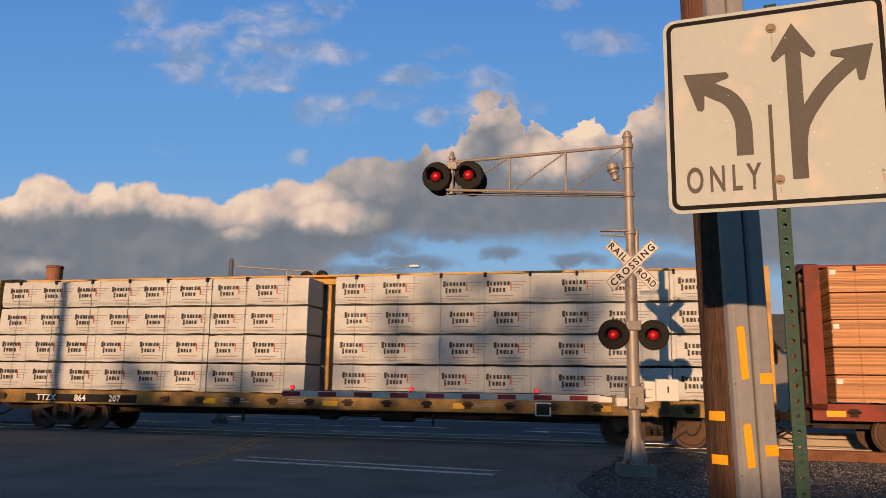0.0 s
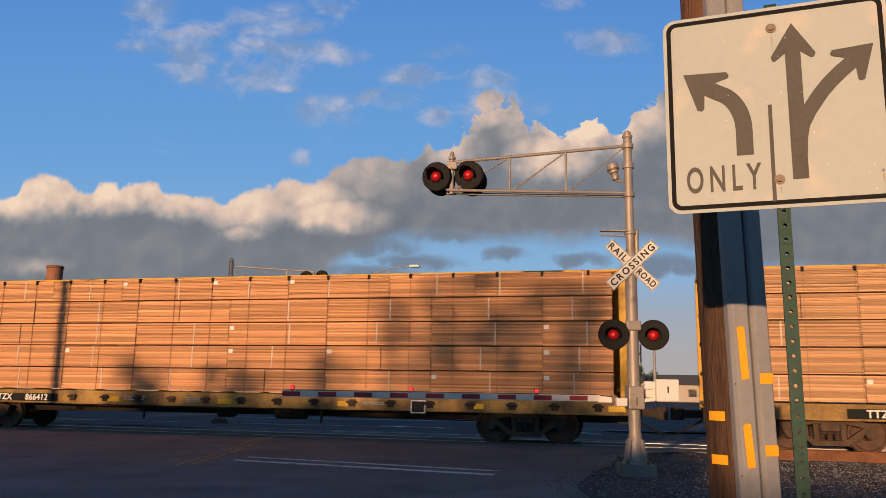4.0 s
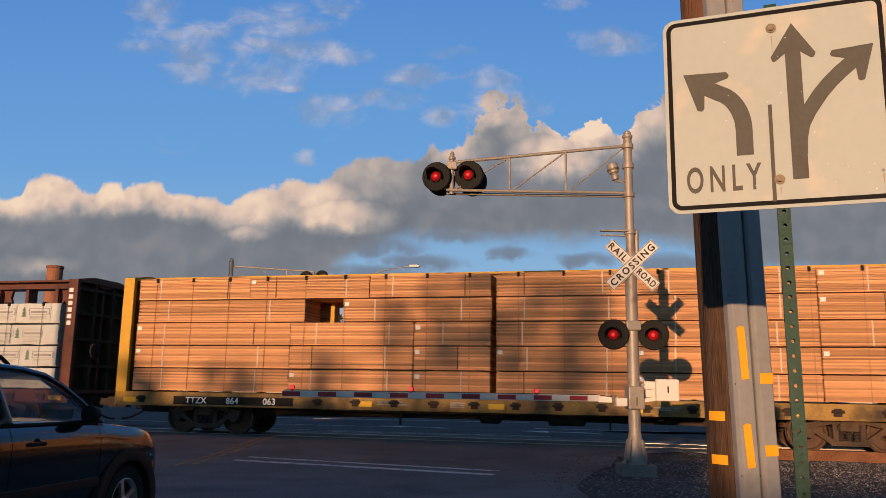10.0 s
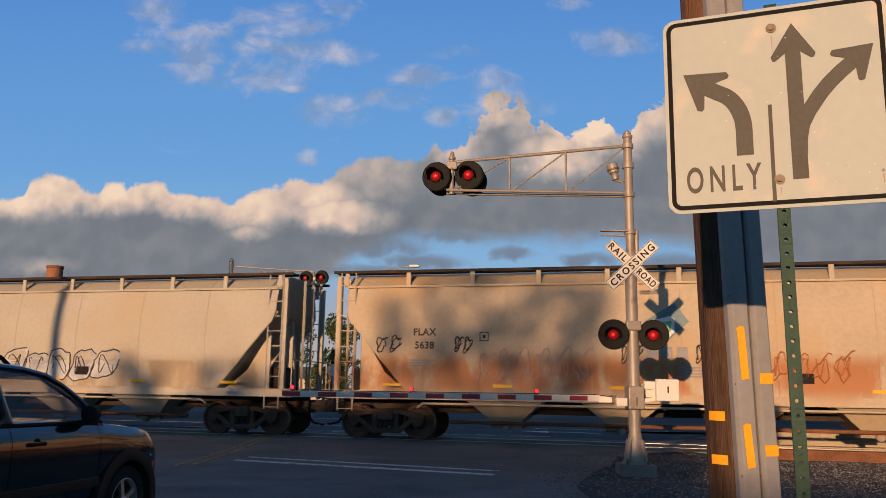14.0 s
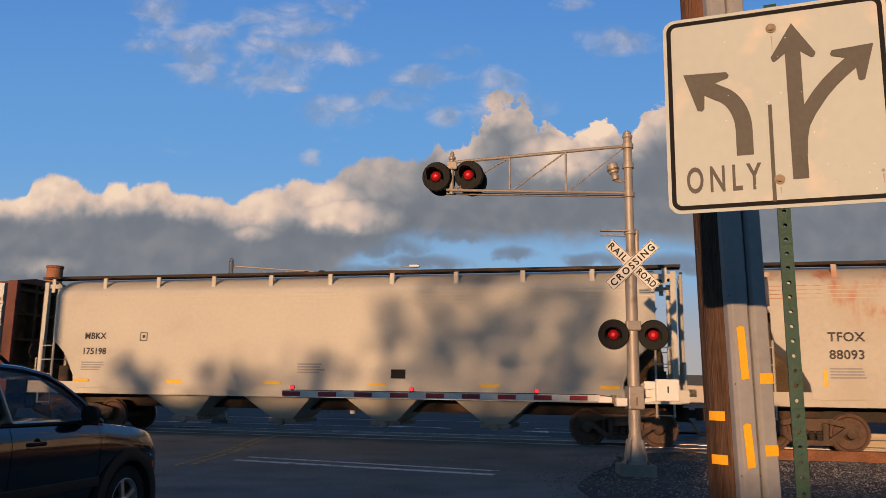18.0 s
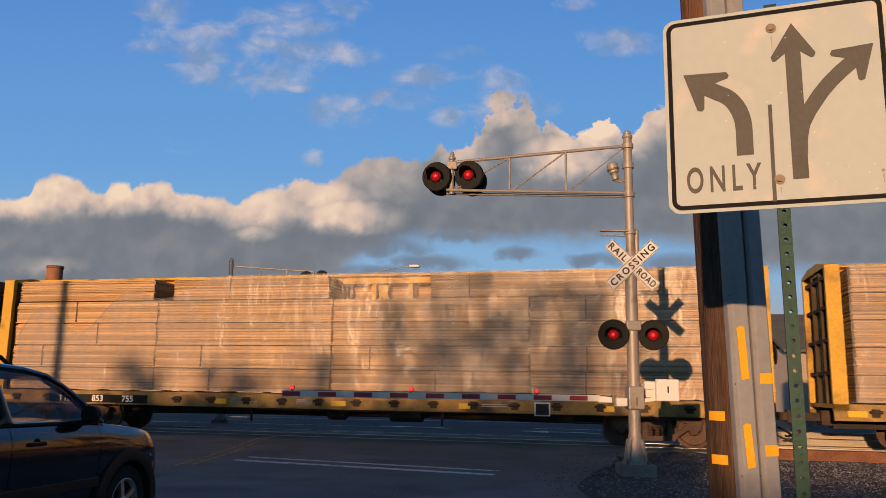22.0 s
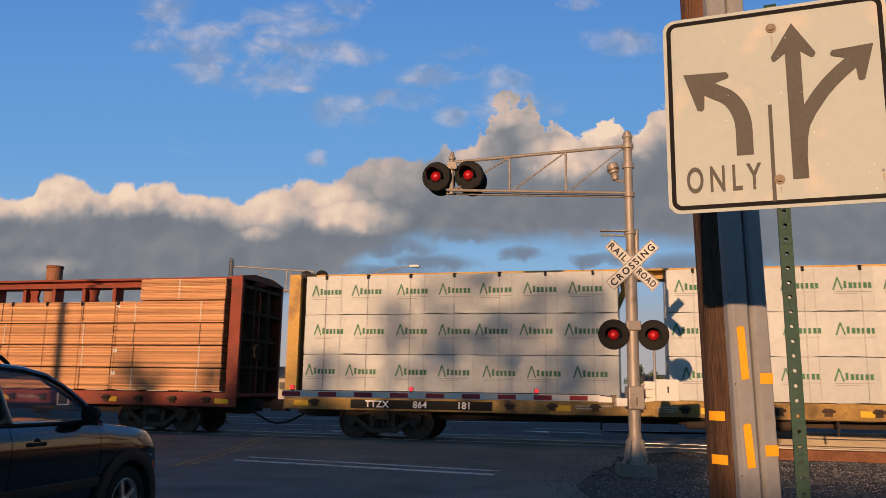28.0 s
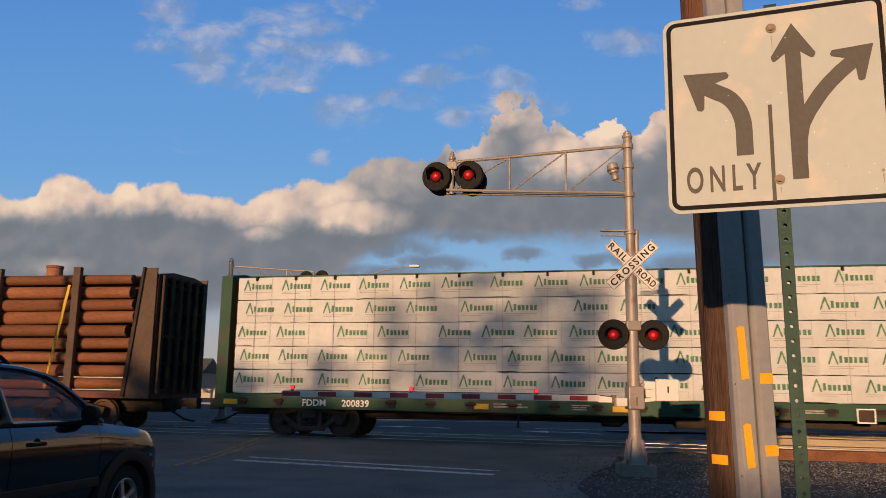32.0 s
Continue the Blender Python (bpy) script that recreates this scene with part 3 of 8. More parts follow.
    l.new(math_node("ADD", math_node("MAXIMUM", dark, -1.0), math_node("MULTIPLY", math_node("SUBTRACT", math_node("ADD", soft_big, soft_mid), 1.0), 2.0)), shred.inputs[0])
    grey = n.new("ShaderNodeRGB")
    grey.outputs[0].default_value = (0.17, 0.2, 0.26, 1)
    clear_sky = blend(shred.outputs[0], blend(wisp.outputs[0], sky_colour, wisp_colour), grey.outputs[0])
    colour = blend(bank, clear_sky, bank_colour)
    em, out = n.new("ShaderNodeEmission"), n.new("ShaderNodeOutputMaterial")
    l.new(colour, em.inputs[0]), l.new(em.outputs[0], out.inputs[0])
    s = Solid().add([(-1500, 0, -60), (1500, 0, -60), (1500, 0, 1300), (-1500, 0, 1300)], [(0, 1, 2, 3)])
    ob = part("backdrop_sky", s, m)
    ob.matrix_basis = pose(0, 1500, 0)
    tagged(ob, "blue evening sky with a bank of sunlit cumulus clouds", "sky", kind="structure")
    return ob


backdrop = build_backdrop()


# ---- ground, road, track ----
def smooth_step(a, b, x):
    k = min(1.0, max(0.0, (x - a) / (b - a)))
    return k * k * (3 - 2 * k)


def off_track(x, y):
    return x * 0.2356 + (y - 22.75) * 0.9718


def road_z(x, y):
    d = off_track(x, y)
    return -0.014 - smooth_step(1.9, 6.0, abs(d)) * (0.09 if d < 0 else 0.06)


def road_edge(y):
    return 2.1 + 1.9 * smooth_step(12.0, 19.0, y) + 2.9 * smooth_step(18.0, 20.2, y)


def sheet(xs, ys, height, slot=0, keep=None):
    s = Solid()
    nx = len(xs)
    vs = [(x, y, height(x, y)) for y in ys for x in xs]
    fs = [(j * nx + i, j * nx + i + 1, (j + 1) * nx + i + 1, (j + 1) * nx + i) for j in range(len(ys) - 1) for i in range(nx - 1)
          if keep is None or keep((xs[i] + xs[i + 1]) / 2, (ys[j] + ys[j + 1]) / 2)]
    return s.add(vs, fs, slot)


def ground_z(x, y):
    d = off_track(x, y)
    z = -0.135 + 0.025 * noise.noise((x * 0.7, y * 0.7, 0))
    inside = 1 - smooth_step(road_edge(y) - 0.1, road_edge(y) + 0.9, x)
    z = z * (1 - inside) + (road_z(x, y) - 0.012) * inside
    if d > 2.0:
        z = min(z, -0.12) if x > 6 else road_z(x, y) - 0.03
    return z


axis_x = [-1500, -600, -250, -120, -70, -45, -30, -22] + [-16 + i for i in range(12)] + [-4 + i * 0.5 for i in range(60)] + [27, 32, 40, 60, 100, 200, 500, 1500]
axis_y = [-300, -150, -90, -60, -40, -25] + [-18 + i * 2 for i in range(12)] + [6 + i * 0.5 for i in range(60)] + [37, 40, 45, 52, 60, 75, 100, 150, 250, 500, 900, 1495]
setting("ground", sheet(axis_x, axis_y, ground_z), "gravel", "grey gravel and packed dirt beside the road")


road_y = [-60, -45, -30, -20] + [-14 + i for i in range(24)] + [10 + i * 0.5 for i in range(34)]


def road_sheet():
    """The near road, its edge following the gravel verge."""
    cols, s = 64, Solid()
    rows = [(-14 + (road_edge(y) + 0.06 * noise.noise((y * 1.3, 0, 4)) + 14) * (1 - (1 - i / cols) ** 1.3), y) for y in road_y for i in range(cols + 1)]
    m_ = cols + 1
    fs = [(j * m_ + i, j * m_ + i + 1, (j + 1) * m_ + i + 1, (j + 1) * m_ + i) for j in range(len(road_y) - 1) for i in range(cols)]
    fs = [f for f in fs if off_track(rows[f[2]][0], rows[f[2]][1]) < 2.4]
    return s.add([(x, y, road_z(x, y) + 0.003) for x, y in rows], fs)


setting("road", road_sheet(), "asphalt", "dark worn asphalt road crossing the track, in shade")
cross_x = [-60, -45, -32, -24, -18] + [-14 + i for i in range(30)] + [18, 24, 30]
cross_y = [23 + i * 0.5 for i in range(30)] + [39, 42, 46, 52, 60, 72, 85]
setting("road_far", sheet(cross_x, cross_y, lambda x, y: road_z(x, y) + 0.002, keep=lambda x, y: off_track(x, y) > 2.0 and (x < 6 or y > 30)), "asphalt_far",
        "dark asphalt of the wide street beyond the track")


def painted(name, poly, mats, label):
    """Road paint, laid as a thin slab on the asphalt."""
    s = Solid()
    n = len(poly)
    top = [(x, y, road_z(x, y) + 0.009) for x, y in poly]
    low = [(x, y, road_z(x, y) - 0.002) for x, y in poly]
    s.add(top + low, [tuple(range(n)), tuple(range(n, 2 * n))[::-1]] + [(i, n + i, n + (i + 1) % n, (i + 1) % n) for i in range(n)])
    ob = part(name, s, mats)
    return tagged(ob, label, "road marking", kind="structure")


def strip(x0, y0, x1, y1, w):
    d = Vector((x1 - x0, y1 - y0)).normalized()
    q = Vector((-d.y, d.x)) * w / 2
    a, b = Vector((x0, y0)), Vector((x1, y1))
    return [tuple(a - q), tuple(b - q), tuple(b + q), tuple(a + q)]


painted("line_stop_near", strip(-4.12, 16.35, 0.95, 14.35, 0.22), "line_white", "worn white stop line on asphalt")
painted("line_stop_far", strip(-4.0, 17.1, 1.08, 15.0, 0.13), "line_white", "worn white stop line on asphalt")
for dx, end in ((-4.86, 15.0), (-4.62, 15.1)):
    for y in range(8):
        painted("line_centre", strip(dx, end + y * 1.0, dx, end + y * 1.0 + 1.0, 0.1), "line_yellow", "worn yellow centre line on asphalt")
for k, (x0, y0, x1, y1, w) in enumerate(((-3.4, 25.6, 2.6, 24.6, 0.1), (-3.2, 26.1, 3.4, 24.9, 0.1), (-16, 33, -2, 30.5, 0.12), (-9, 27.4, -2.5, 26.1, 0.1), (2.6, 24.6, 3.4, 24.9, 0.1), (3.6, 31, 8.5, 30.2, 0.12), (-10, 38, 4, 36.5, 0.14))):
    painted("line_street", strip(x0, y0, x1, y1, w), "line_white", "white lane line on the street beyond the track")
for ax_, ay_ in ((4.6, 28.4), (-0.6, 30.6)):
    painted("arrow_street", [(ax_ - 1.7, ay_ + 0.55), (ax_ - 0.85, ay_ - 0.35), (ax_ - 0.8, ay_ + 0.12), (ax_ + 0.3, ay_ - 0.1), (ax_ + 0.75, ay_ - 0.7), (ax_ + 0.95, ay_ - 0.7), (ax_ + 0.5, ay_ + 0.1), (ax_ - 0.75, ay_ + 0.36), (ax_ - 0.7, ay_ + 0.85)], "line_white", "white turn arrow painted on asphalt")


def build_track():
    t = thing("railway_track", "steel rails set flush into the asphalt crossing", "railway track", TRACK, kind="structure")
    for off in (-0.7525, 0.7525):
        rail = Solid()
        rail.prism([(off - 0.036, -0.03), (off + 0.036, -0.03), (off + 0.036, -0.004), (off + 0.03, 0.0), (off - 0.03, 0.0), (off - 0.036, -0.004)], -620, 60, "x")
        part("rail_head", rail, "rail", t)
        web = Solid().prism([(off - 0.075, -0.17), (off + 0.075, -0.17), (off + 0.075, -0.155), (off + 0.01, -0.14), (off + 0.01, -0.03), (off - 0.01, -0.03), (off - 0.01, -0.14), (off - 0.075, -0.155)], -620, 60, "x")
        part("rail_web", web, "rail_rust", t)
    bed = Solid()
    for a, b in ((-620, -14.5), (7.3, 60)):
        bed.prism([(-3.0, -0.5), (-2.0, -0.2), (2.0, -0.2), (3.0, -0.5)], a, b, "x")
    part("ballast_bed", bed, "gravel", t)
    tie = Solid().box(-0.115, 0.115, -1.3, 1.3, -0.33, -0.165).mesh("tie", "timber")
    for i in range(60):
        part("tie", tie, None, t, at=pose(7.6 + i * 0.52, 0, 0))
    for i in range(40):
        part("tie", tie, None, t, at=pose(-15.0 - i * 0.52, 0, 0))
    pan = Solid()
    for a, b in ((-0.66, 0.66), (-1.7, -0.83), (0.83, 1.7)):
        pan.prism([(a, -0.2), (b, -0.2), (b, -0.016), (a, -0.016)], -14.4, 7.2, "x")
    part("crossing_panel", pan, "asphalt", t, "dark asphalt panels between the rails")
    return t


build_track()

# rusty edge beam and a pile of old timbers beside the track
beam = Solid().box(0, 9.5, -0.09, 0.09, -0.42, 0.1)
for i in range(12):
    beam.box(0.4 + i * 0.75, 0.47 + i * 0.75, -0.1, -0.09, -0.06, 0.02)
edge_beam = thing("edge_beam", "long rusty brown steel beam lying beside the track", "beam", on_track(7.6, -1.72))
part("beam", beam, "rail_rust", edge_beam, bevel=0.01)
random.seed(5)
for i in range(9):
    q = thing("old_timber", "weathered pale timber lying beyond the track", "timber", on_track(7.9 + (i % 3) * 1.35 + random.uniform(-0.2, 0.2), 3.1 + (i // 3) * 0.2 + random.uniform(0, 0.05), -0.27 + 0.19 * (i // 3), random.uniform(-3, 3)), group="old timbers")
    part("timber", Solid().box(0, 1.9 + random.uniform(-0.5, 0.5), -0.13, 0.13, 0, 0.18), mat("timber_pale", (0.42, 0.36, 0.28), 0.9, var=0.3, stretch=(0.4, 3, 3)) if i == 0 else bpy.data.materials["timber_pale"], q, bevel=0.012)


def pebbles(count, spread, size, seed):
    rnd = random.Random(seed)
    s = Solid()
    for _ in range(count):
        x, y, z = spread(rnd)
        r = size * rnd.uniform(0.5, 1.3)
        a = rnd.uniform(0, 6.28)
        c, d = math.cos(a) * r, math.sin(a) * r
        k = rnd.uniform(0.5, 0.9) * r
        s.add([(x + c, y + d, z), (x - d, y + c, z), (x - c * 0.9, y - d, z), (x + d, y - c * 0.8, z), (x + c * 0.2, y + d * 0.3, z + k)],
              [(0, 1, 4), (1, 2, 4), (2, 3, 4), (3, 0, 4)])
    return s


def near_field(rnd):
    while True:
        x, y = rnd.uniform(1.6, 15), rnd.uniform(9.5, 20.5)
        if x > road_edge(y) - rnd.random() ** 2 * 1.6 and off_track(x, y) < -2.0:
            z = road_z(x, y) if x < road_edge(y) else ground_z(x, y)
            return x, y, z


tagged(part("gravel", pebbles(16000, near_field, 0.024, 3), "stones"), "loose grey gravel stones beside the road", "gravel", kind="stuff")


def bed_field(rnd):
    p = on_track(rnd.uniform(7.4, 22), rnd.uniform(-2.4, 2.4), -0.2) @ Vector((0, 0, 0))
    return p.x, p.y, p.z


tagged(part("ballast", pebbles(6000, bed_field, 0.04, 4), "stones"), "grey ballast stones round the rails", "ballast", kind="stuff")


# ---- crossing mast with cantilever, crossbuck and gate ----
def signal_head(parent, x, y, z, turn=0):
    """A flasher: round black backing, red lens, hood."""
    back = Solid().lathe([(0.05, 0.0), (0.27, 0.0), (0.285, 0.012), (0.285, 0.1), (0.26, 0.115), (0.12, 0.11)], 40, "y")
    disc = part("backing", back, "black", parent, "round black backing", at=pose(x, y, z, 6 if not turn else -4, 0, turn - 18), smooth=True)
    part("lens", Solid().lathe([(0.01, -0.065), (0.05, -0.06), (0.085, -0.04), (0.1, -0.01), (0.1, 0.01)], 28, "y"), "red_lens", disc, "red glass lens", smooth=True)
    part("bulb", Solid().lathe([(0.005, -0.072), (0.025, -0.07), (0.035, -0.064), (0.03, -0.05)], 16, "y"), "red_core", disc, smooth=True)
    part("rim", Solid().lathe([(0.1, -0.02), (0.112, -0.03), (0.112, 0.0), (0.1, 0.0)], 28, "y", caps=False), "black", disc, smooth=True)
    hood = Solid()
    n = 20
    ring = []
    for k in range(n + 1):
        a = radians(-25 + 230 * k / n)
        d = -0.14 - 0.16 * math.sin(max(0, min(math.pi, a)))
        c_, s_ = math.cos(a), math.sin(a)
        ring.append([(0.148 * c_, 0, 0.148 * s_), (0.148 * c_, d, 0.148 * s_), (0.142 * c_, d, 0.142 * s_), (0.142 * c_, 0, 0.142 * s_)])
    hood.add([q for r in ring for q in r], [(4 * k + j, 4 * k + 4 + j, 4 * k + 4 + (j + 1) % 4, 4 * k + (j + 1) % 4) for k in range(n) for j in range(4)] + [(0, 1, 2, 3), (4 * n + 3, 4 * n + 2, 4 * n + 1, 4 * n)])
    part("hood", hood, "black", disc, "black hood over the lens", smooth=True)
    can = Solid().lathe([(0.13, 0.1), (0.14, 0.13), (0.12, 0.22), (0.05, 0.24)], 24, "y")
    part("housing", can, "black", disc, smooth=True)
    return disc


def build_mast(at, name_label, detailed=True, reach=3.45):
    t = thing("crossing_signal", name_label, "railway signal", at)
    # local: x across the road, mast at the origin, z from the rail's height
    part("foundation", Solid().box(-0.32, 0.32, -0.3, 0.3, -0.45, 0.07), "concrete", t, "grey concrete foundation block", bevel=0.025)
    base = Solid()
    base.lathe([(0.25, 0.07), (0.25, 0.1), (0.2, 0.12), (0.135, 0.5), (0.125, 0.56), (0.125, 0.6)], 20, "z")
    for k in range(4):
        a = math.radians(45 + 90 * k)
        c, s_ = math.cos(a), math.sin(a)
        base.bar((c * 0.22, s_ * 0.22, 0.1), (c * 0.15, s_ * 0.15, 0.5), 0.05, 0.05)
    part("base_casting", base, "mast_paint", t, smooth=True)
    for k in range(4):
        a = math.radians(45 + 90 * k)
        part("anchor_bolt", Solid().lathe([(0.03, 0.07), (0.03, 0.13), (0.015, 0.13), (0.015, 0.17)], 8, "z", (math.cos(a) * 0.27, math.sin(a) * 0.27, 0)), "bolt", t)
    part("lower_pole", Solid().lathe([(0.112, 0.5), (0.112, 3.95), (0.106, 3.99), (0.085, 4.0)], 24, "z"), "mast_paint", t, smooth=True)
    part("upper_pole", Solid().lathe([(0.082, 3.95), (0.082, 6.3)], 24, "z"), "mast_paint", t, smooth=True)
    part("pole_cap", Solid().lathe([(0.084, 6.28), (0.1, 6.3), (0.1, 6.34), (0.07, 6.37), (0.075, 6.4), (0.03, 6.44)], 20, "z"), "mast_paint", t, smooth=True)
    for z in (5.14, 6.12, 5.72, 4.4):
        part("clamp", Solid().lathe([(0.1, z - 0.05), (0.112, z - 0.045), (0.112, z + 0.045), (0.1, z + 0.05)], 20, "z"), "mast_paint", t, smooth=True)
    L = -reach
    tip = 5.74 if detailed else 5.95
    part("top_chord", Solid().tube([(-0.05, 0, 6.13), (L, 0, tip)], 0.032, 12), "mast_paint", t, smooth=True)
    part("bottom_chord", Solid().tube([(-0.05, -0.04, 5.17), (L - 0.1, -0.04, 5.17)], 0.03, 12), "mast_paint", t, smooth=True)
    part("bottom_chord", Solid().tube([(-0.05, 0.09, 5.13), (L - 0.1, 0.09, 5.13)], 0.026, 12), "mast_paint", t, smooth=True)
    zt = lambda x: 6.13 + (tip - 6.13) * (x + 0.05) / (L + 0.05)
    for x in (-1.22 * reach / 3.45, -2.32 * reach / 3.45):
        part("strut", Solid().tube([(x, 0, 5.16), (x, 0, zt(x))], 0.022, 10), "mast_paint", t, smooth=True)
    for x0, x1 in ((-1.24, -2.28), (-2.34, -3.4), (-0.06, -1.18)):
        x0, x1 = x0 * reach / 3.45, x1 * reach / 3.45
        part("diagonal", Solid().tube([(x0, 0, zt(x0) - 0.02), (x1, 0, 5.18)], 0.012 if x0 > -1 else 0.016, 8), "mast_paint", t, smooth=True)
    part("end_post", Solid().lathe([(0.045, 5.1), (0.05, 5.14), (0.045, 5.16), (0.045, 5.78), (0.07, 5.8), (0.07, 5.84), (0.04, 5.87), (0.05, 5.9), (0.02, 5.96)], 16, "z", (L, 0, 0)), "mast_paint", t, smooth=True)
    part("cross_arm", Solid().tube([(L - 0.28, 0.02, 5.6), (L, 0.02, 5.66), (L + 0.3, 0.02, 5.6)], 0.03, 10), "mast_paint", t, smooth=True)
    part("terminal_box", Solid().box(L - 0.1, L + 0.1, -0.1, 0.06, 5.58, 5.74), "mast_paint", t, bevel=0.02)
    part("lower_arm", Solid().tube([(L - 0.25, 0.04, 5.22), (L + 0.3, 0.04, 5.22)], 0.026, 10), "mast_paint", t, smooth=True)
    lift = 0.0 if detailed else 0.24
    signal_head(t, L - 0.31, -0.08, 5.43 + lift)
    signal_head(t, L + 0.32, -0.08, 5.47 + lift)
    if not detailed:
        return t
    for dx in (-0.19, 0.44):         # the pair that faces the other way
        signal_head(t, L + dx, 0.34, 5.43, 180)
    signal_head(t, -0.38, -0.1, 2.42)
    signal_head(t, 0.37, -0.1, 2.42)
    part("junction", Solid().lathe([(0.118, 2.5), (0.14, 2.52), (0.14, 2.64), (0.118, 2.66)], 16, "z"), "mast_paint", t, smooth=True)
    part("lamp_arm", Solid().tube([(-0.4, 0.02, 2.58), (0.4, 0.02, 2.58)], 0.028, 10), "mast_paint", t, smooth=True)
    part("lamp_bracket", Solid().box(-0.14, 0.14, -0.15, -0.03, 2.5, 2.68), "mast_paint", t, bevel=0.02)
    # bell
    part("bell_arm", Solid().tube([(-0.08, -0.02, 5.42), (-0.2, -0.03, 5.4), (-0.28, -0.03, 5.43)], 0.025, 10), "mast_paint", t, smooth=True)
    bell = part("bell", Solid().lathe([(0.04, 0.0), (0.07, 0.02), (0.075, 0.09), (0.06, 0.11), (0.07, 0.14), (0.1, 0.16), (0.112, 0.27), (0.1, 0.33), (0.06, 0.36), (0.03, 0.36)], 20, "z"), "mast_paint", t, "round metal warning bell", at=pose(-0.25, -0.03, 5.42, 0, -13, 0), smooth=True)
    part("bell_band", Solid().lathe([(0.116, 0.2), (0.12, 0.21), (0.12, 0.23), (0.116, 0.24)], 20, "z"), "bolt", bell, smooth=True)
    part("visor_bar", Solid().bar((-0.58, -0.06, 4.41), (0.0, -0.06, 4.41), 0.1, 0.03), "mast_paint", t, bevel=0.006)
    part("visor_bar", Solid().bar((-0.54, 0.04, 4.34), (0.0, 0.04, 4.34), 0.05, 0.03), "mast_paint", t, bevel=0.006)
    part("conduit_stub", Solid().tube([(0.13, 0.03, 3.95), (0.13, 0.03, 4.45)], 0.05, 12), "mast_paint", t, smooth=True)
    # crossbuck
    for k, (ang, word, y) in enumerate(((-43, "RAIL   ROAD", -0.135), (43, "CROSSING", -0.15))):
        turn = pose(0, y, 3.74, 0, -ang, 0)
        bl = part("crossbuck_blade", Solid().box(-0.61, 0.61, 0, 0.006, -0.114, 0.114), "box_white", t, "white crossbuck blade with black words", at=turn, bevel=0.002)
        border = Solid()
        for x0, x1, z0, z1 in ((-0.6, 0.6, 0.098, 0.107), (-0.6, 0.6, -0.107, -0.098), (-0.6, -0.591, -0.1, 0.1), (0.591, 0.6, -0.1, 0.1)):
            border.box(x0, x1, -0.002, 0, z0, z1)
        part("border", border, "sign_black", bl)
        if k == 0:
            lettering("RAIL", 0.19, "sign_black", bl, pose(-0.36, -0.003, -0.0), spacing=1.25, bold=0.022, fit=(0.42, 0.135))
            lettering("ROAD", 0.19, "sign_black", bl, pose(0.36, -0.003, -0.0), spacing=1.2, bold=0.022, fit=(0.42, 0.135))
        else:
            lettering("CROSSING", 0.19, "sign_black", bl, pose(0, -0.003, 0.0), spacing=1.35, bold=0.022, fit=(1.1, 0.135))
    for dz in (0.08, -0.08):
        part("blade_bolt", Solid().lathe([(0.016, -0.17), (0.016, -0.12)], 8, "y", (0, 0, 3.74 + dz)), "bolt", t)
    part("blade_mount", Solid().box(-0.13, 0.13, -0.13, 0.06, 3.64, 3.84), "mast_paint", t, bevel=0.01)
    # gate mechanism
    part("gate_case", Solid().box(-0.14, 0.15, -0.2, 0.16, 1.05, 1.47), "mast_paint", t, "grey steel gate mechanism case", bevel=0.02)
    part("latch", Solid().box(-0.015, 0.015, -0.225, -0.2, 1.12, 1.27), "bolt", t, bevel=0.004)
    part("pivot_box", Solid().box(-0.36, -0.16, -0.16, 0.1, 1.1, 1.25), "box_white", t, bevel=0.01)
    return t


mast = build_mast(pose(3.6, 15.0, 0), "grey railway crossing mast with cantilever, flashing red lamps and crossbuck")


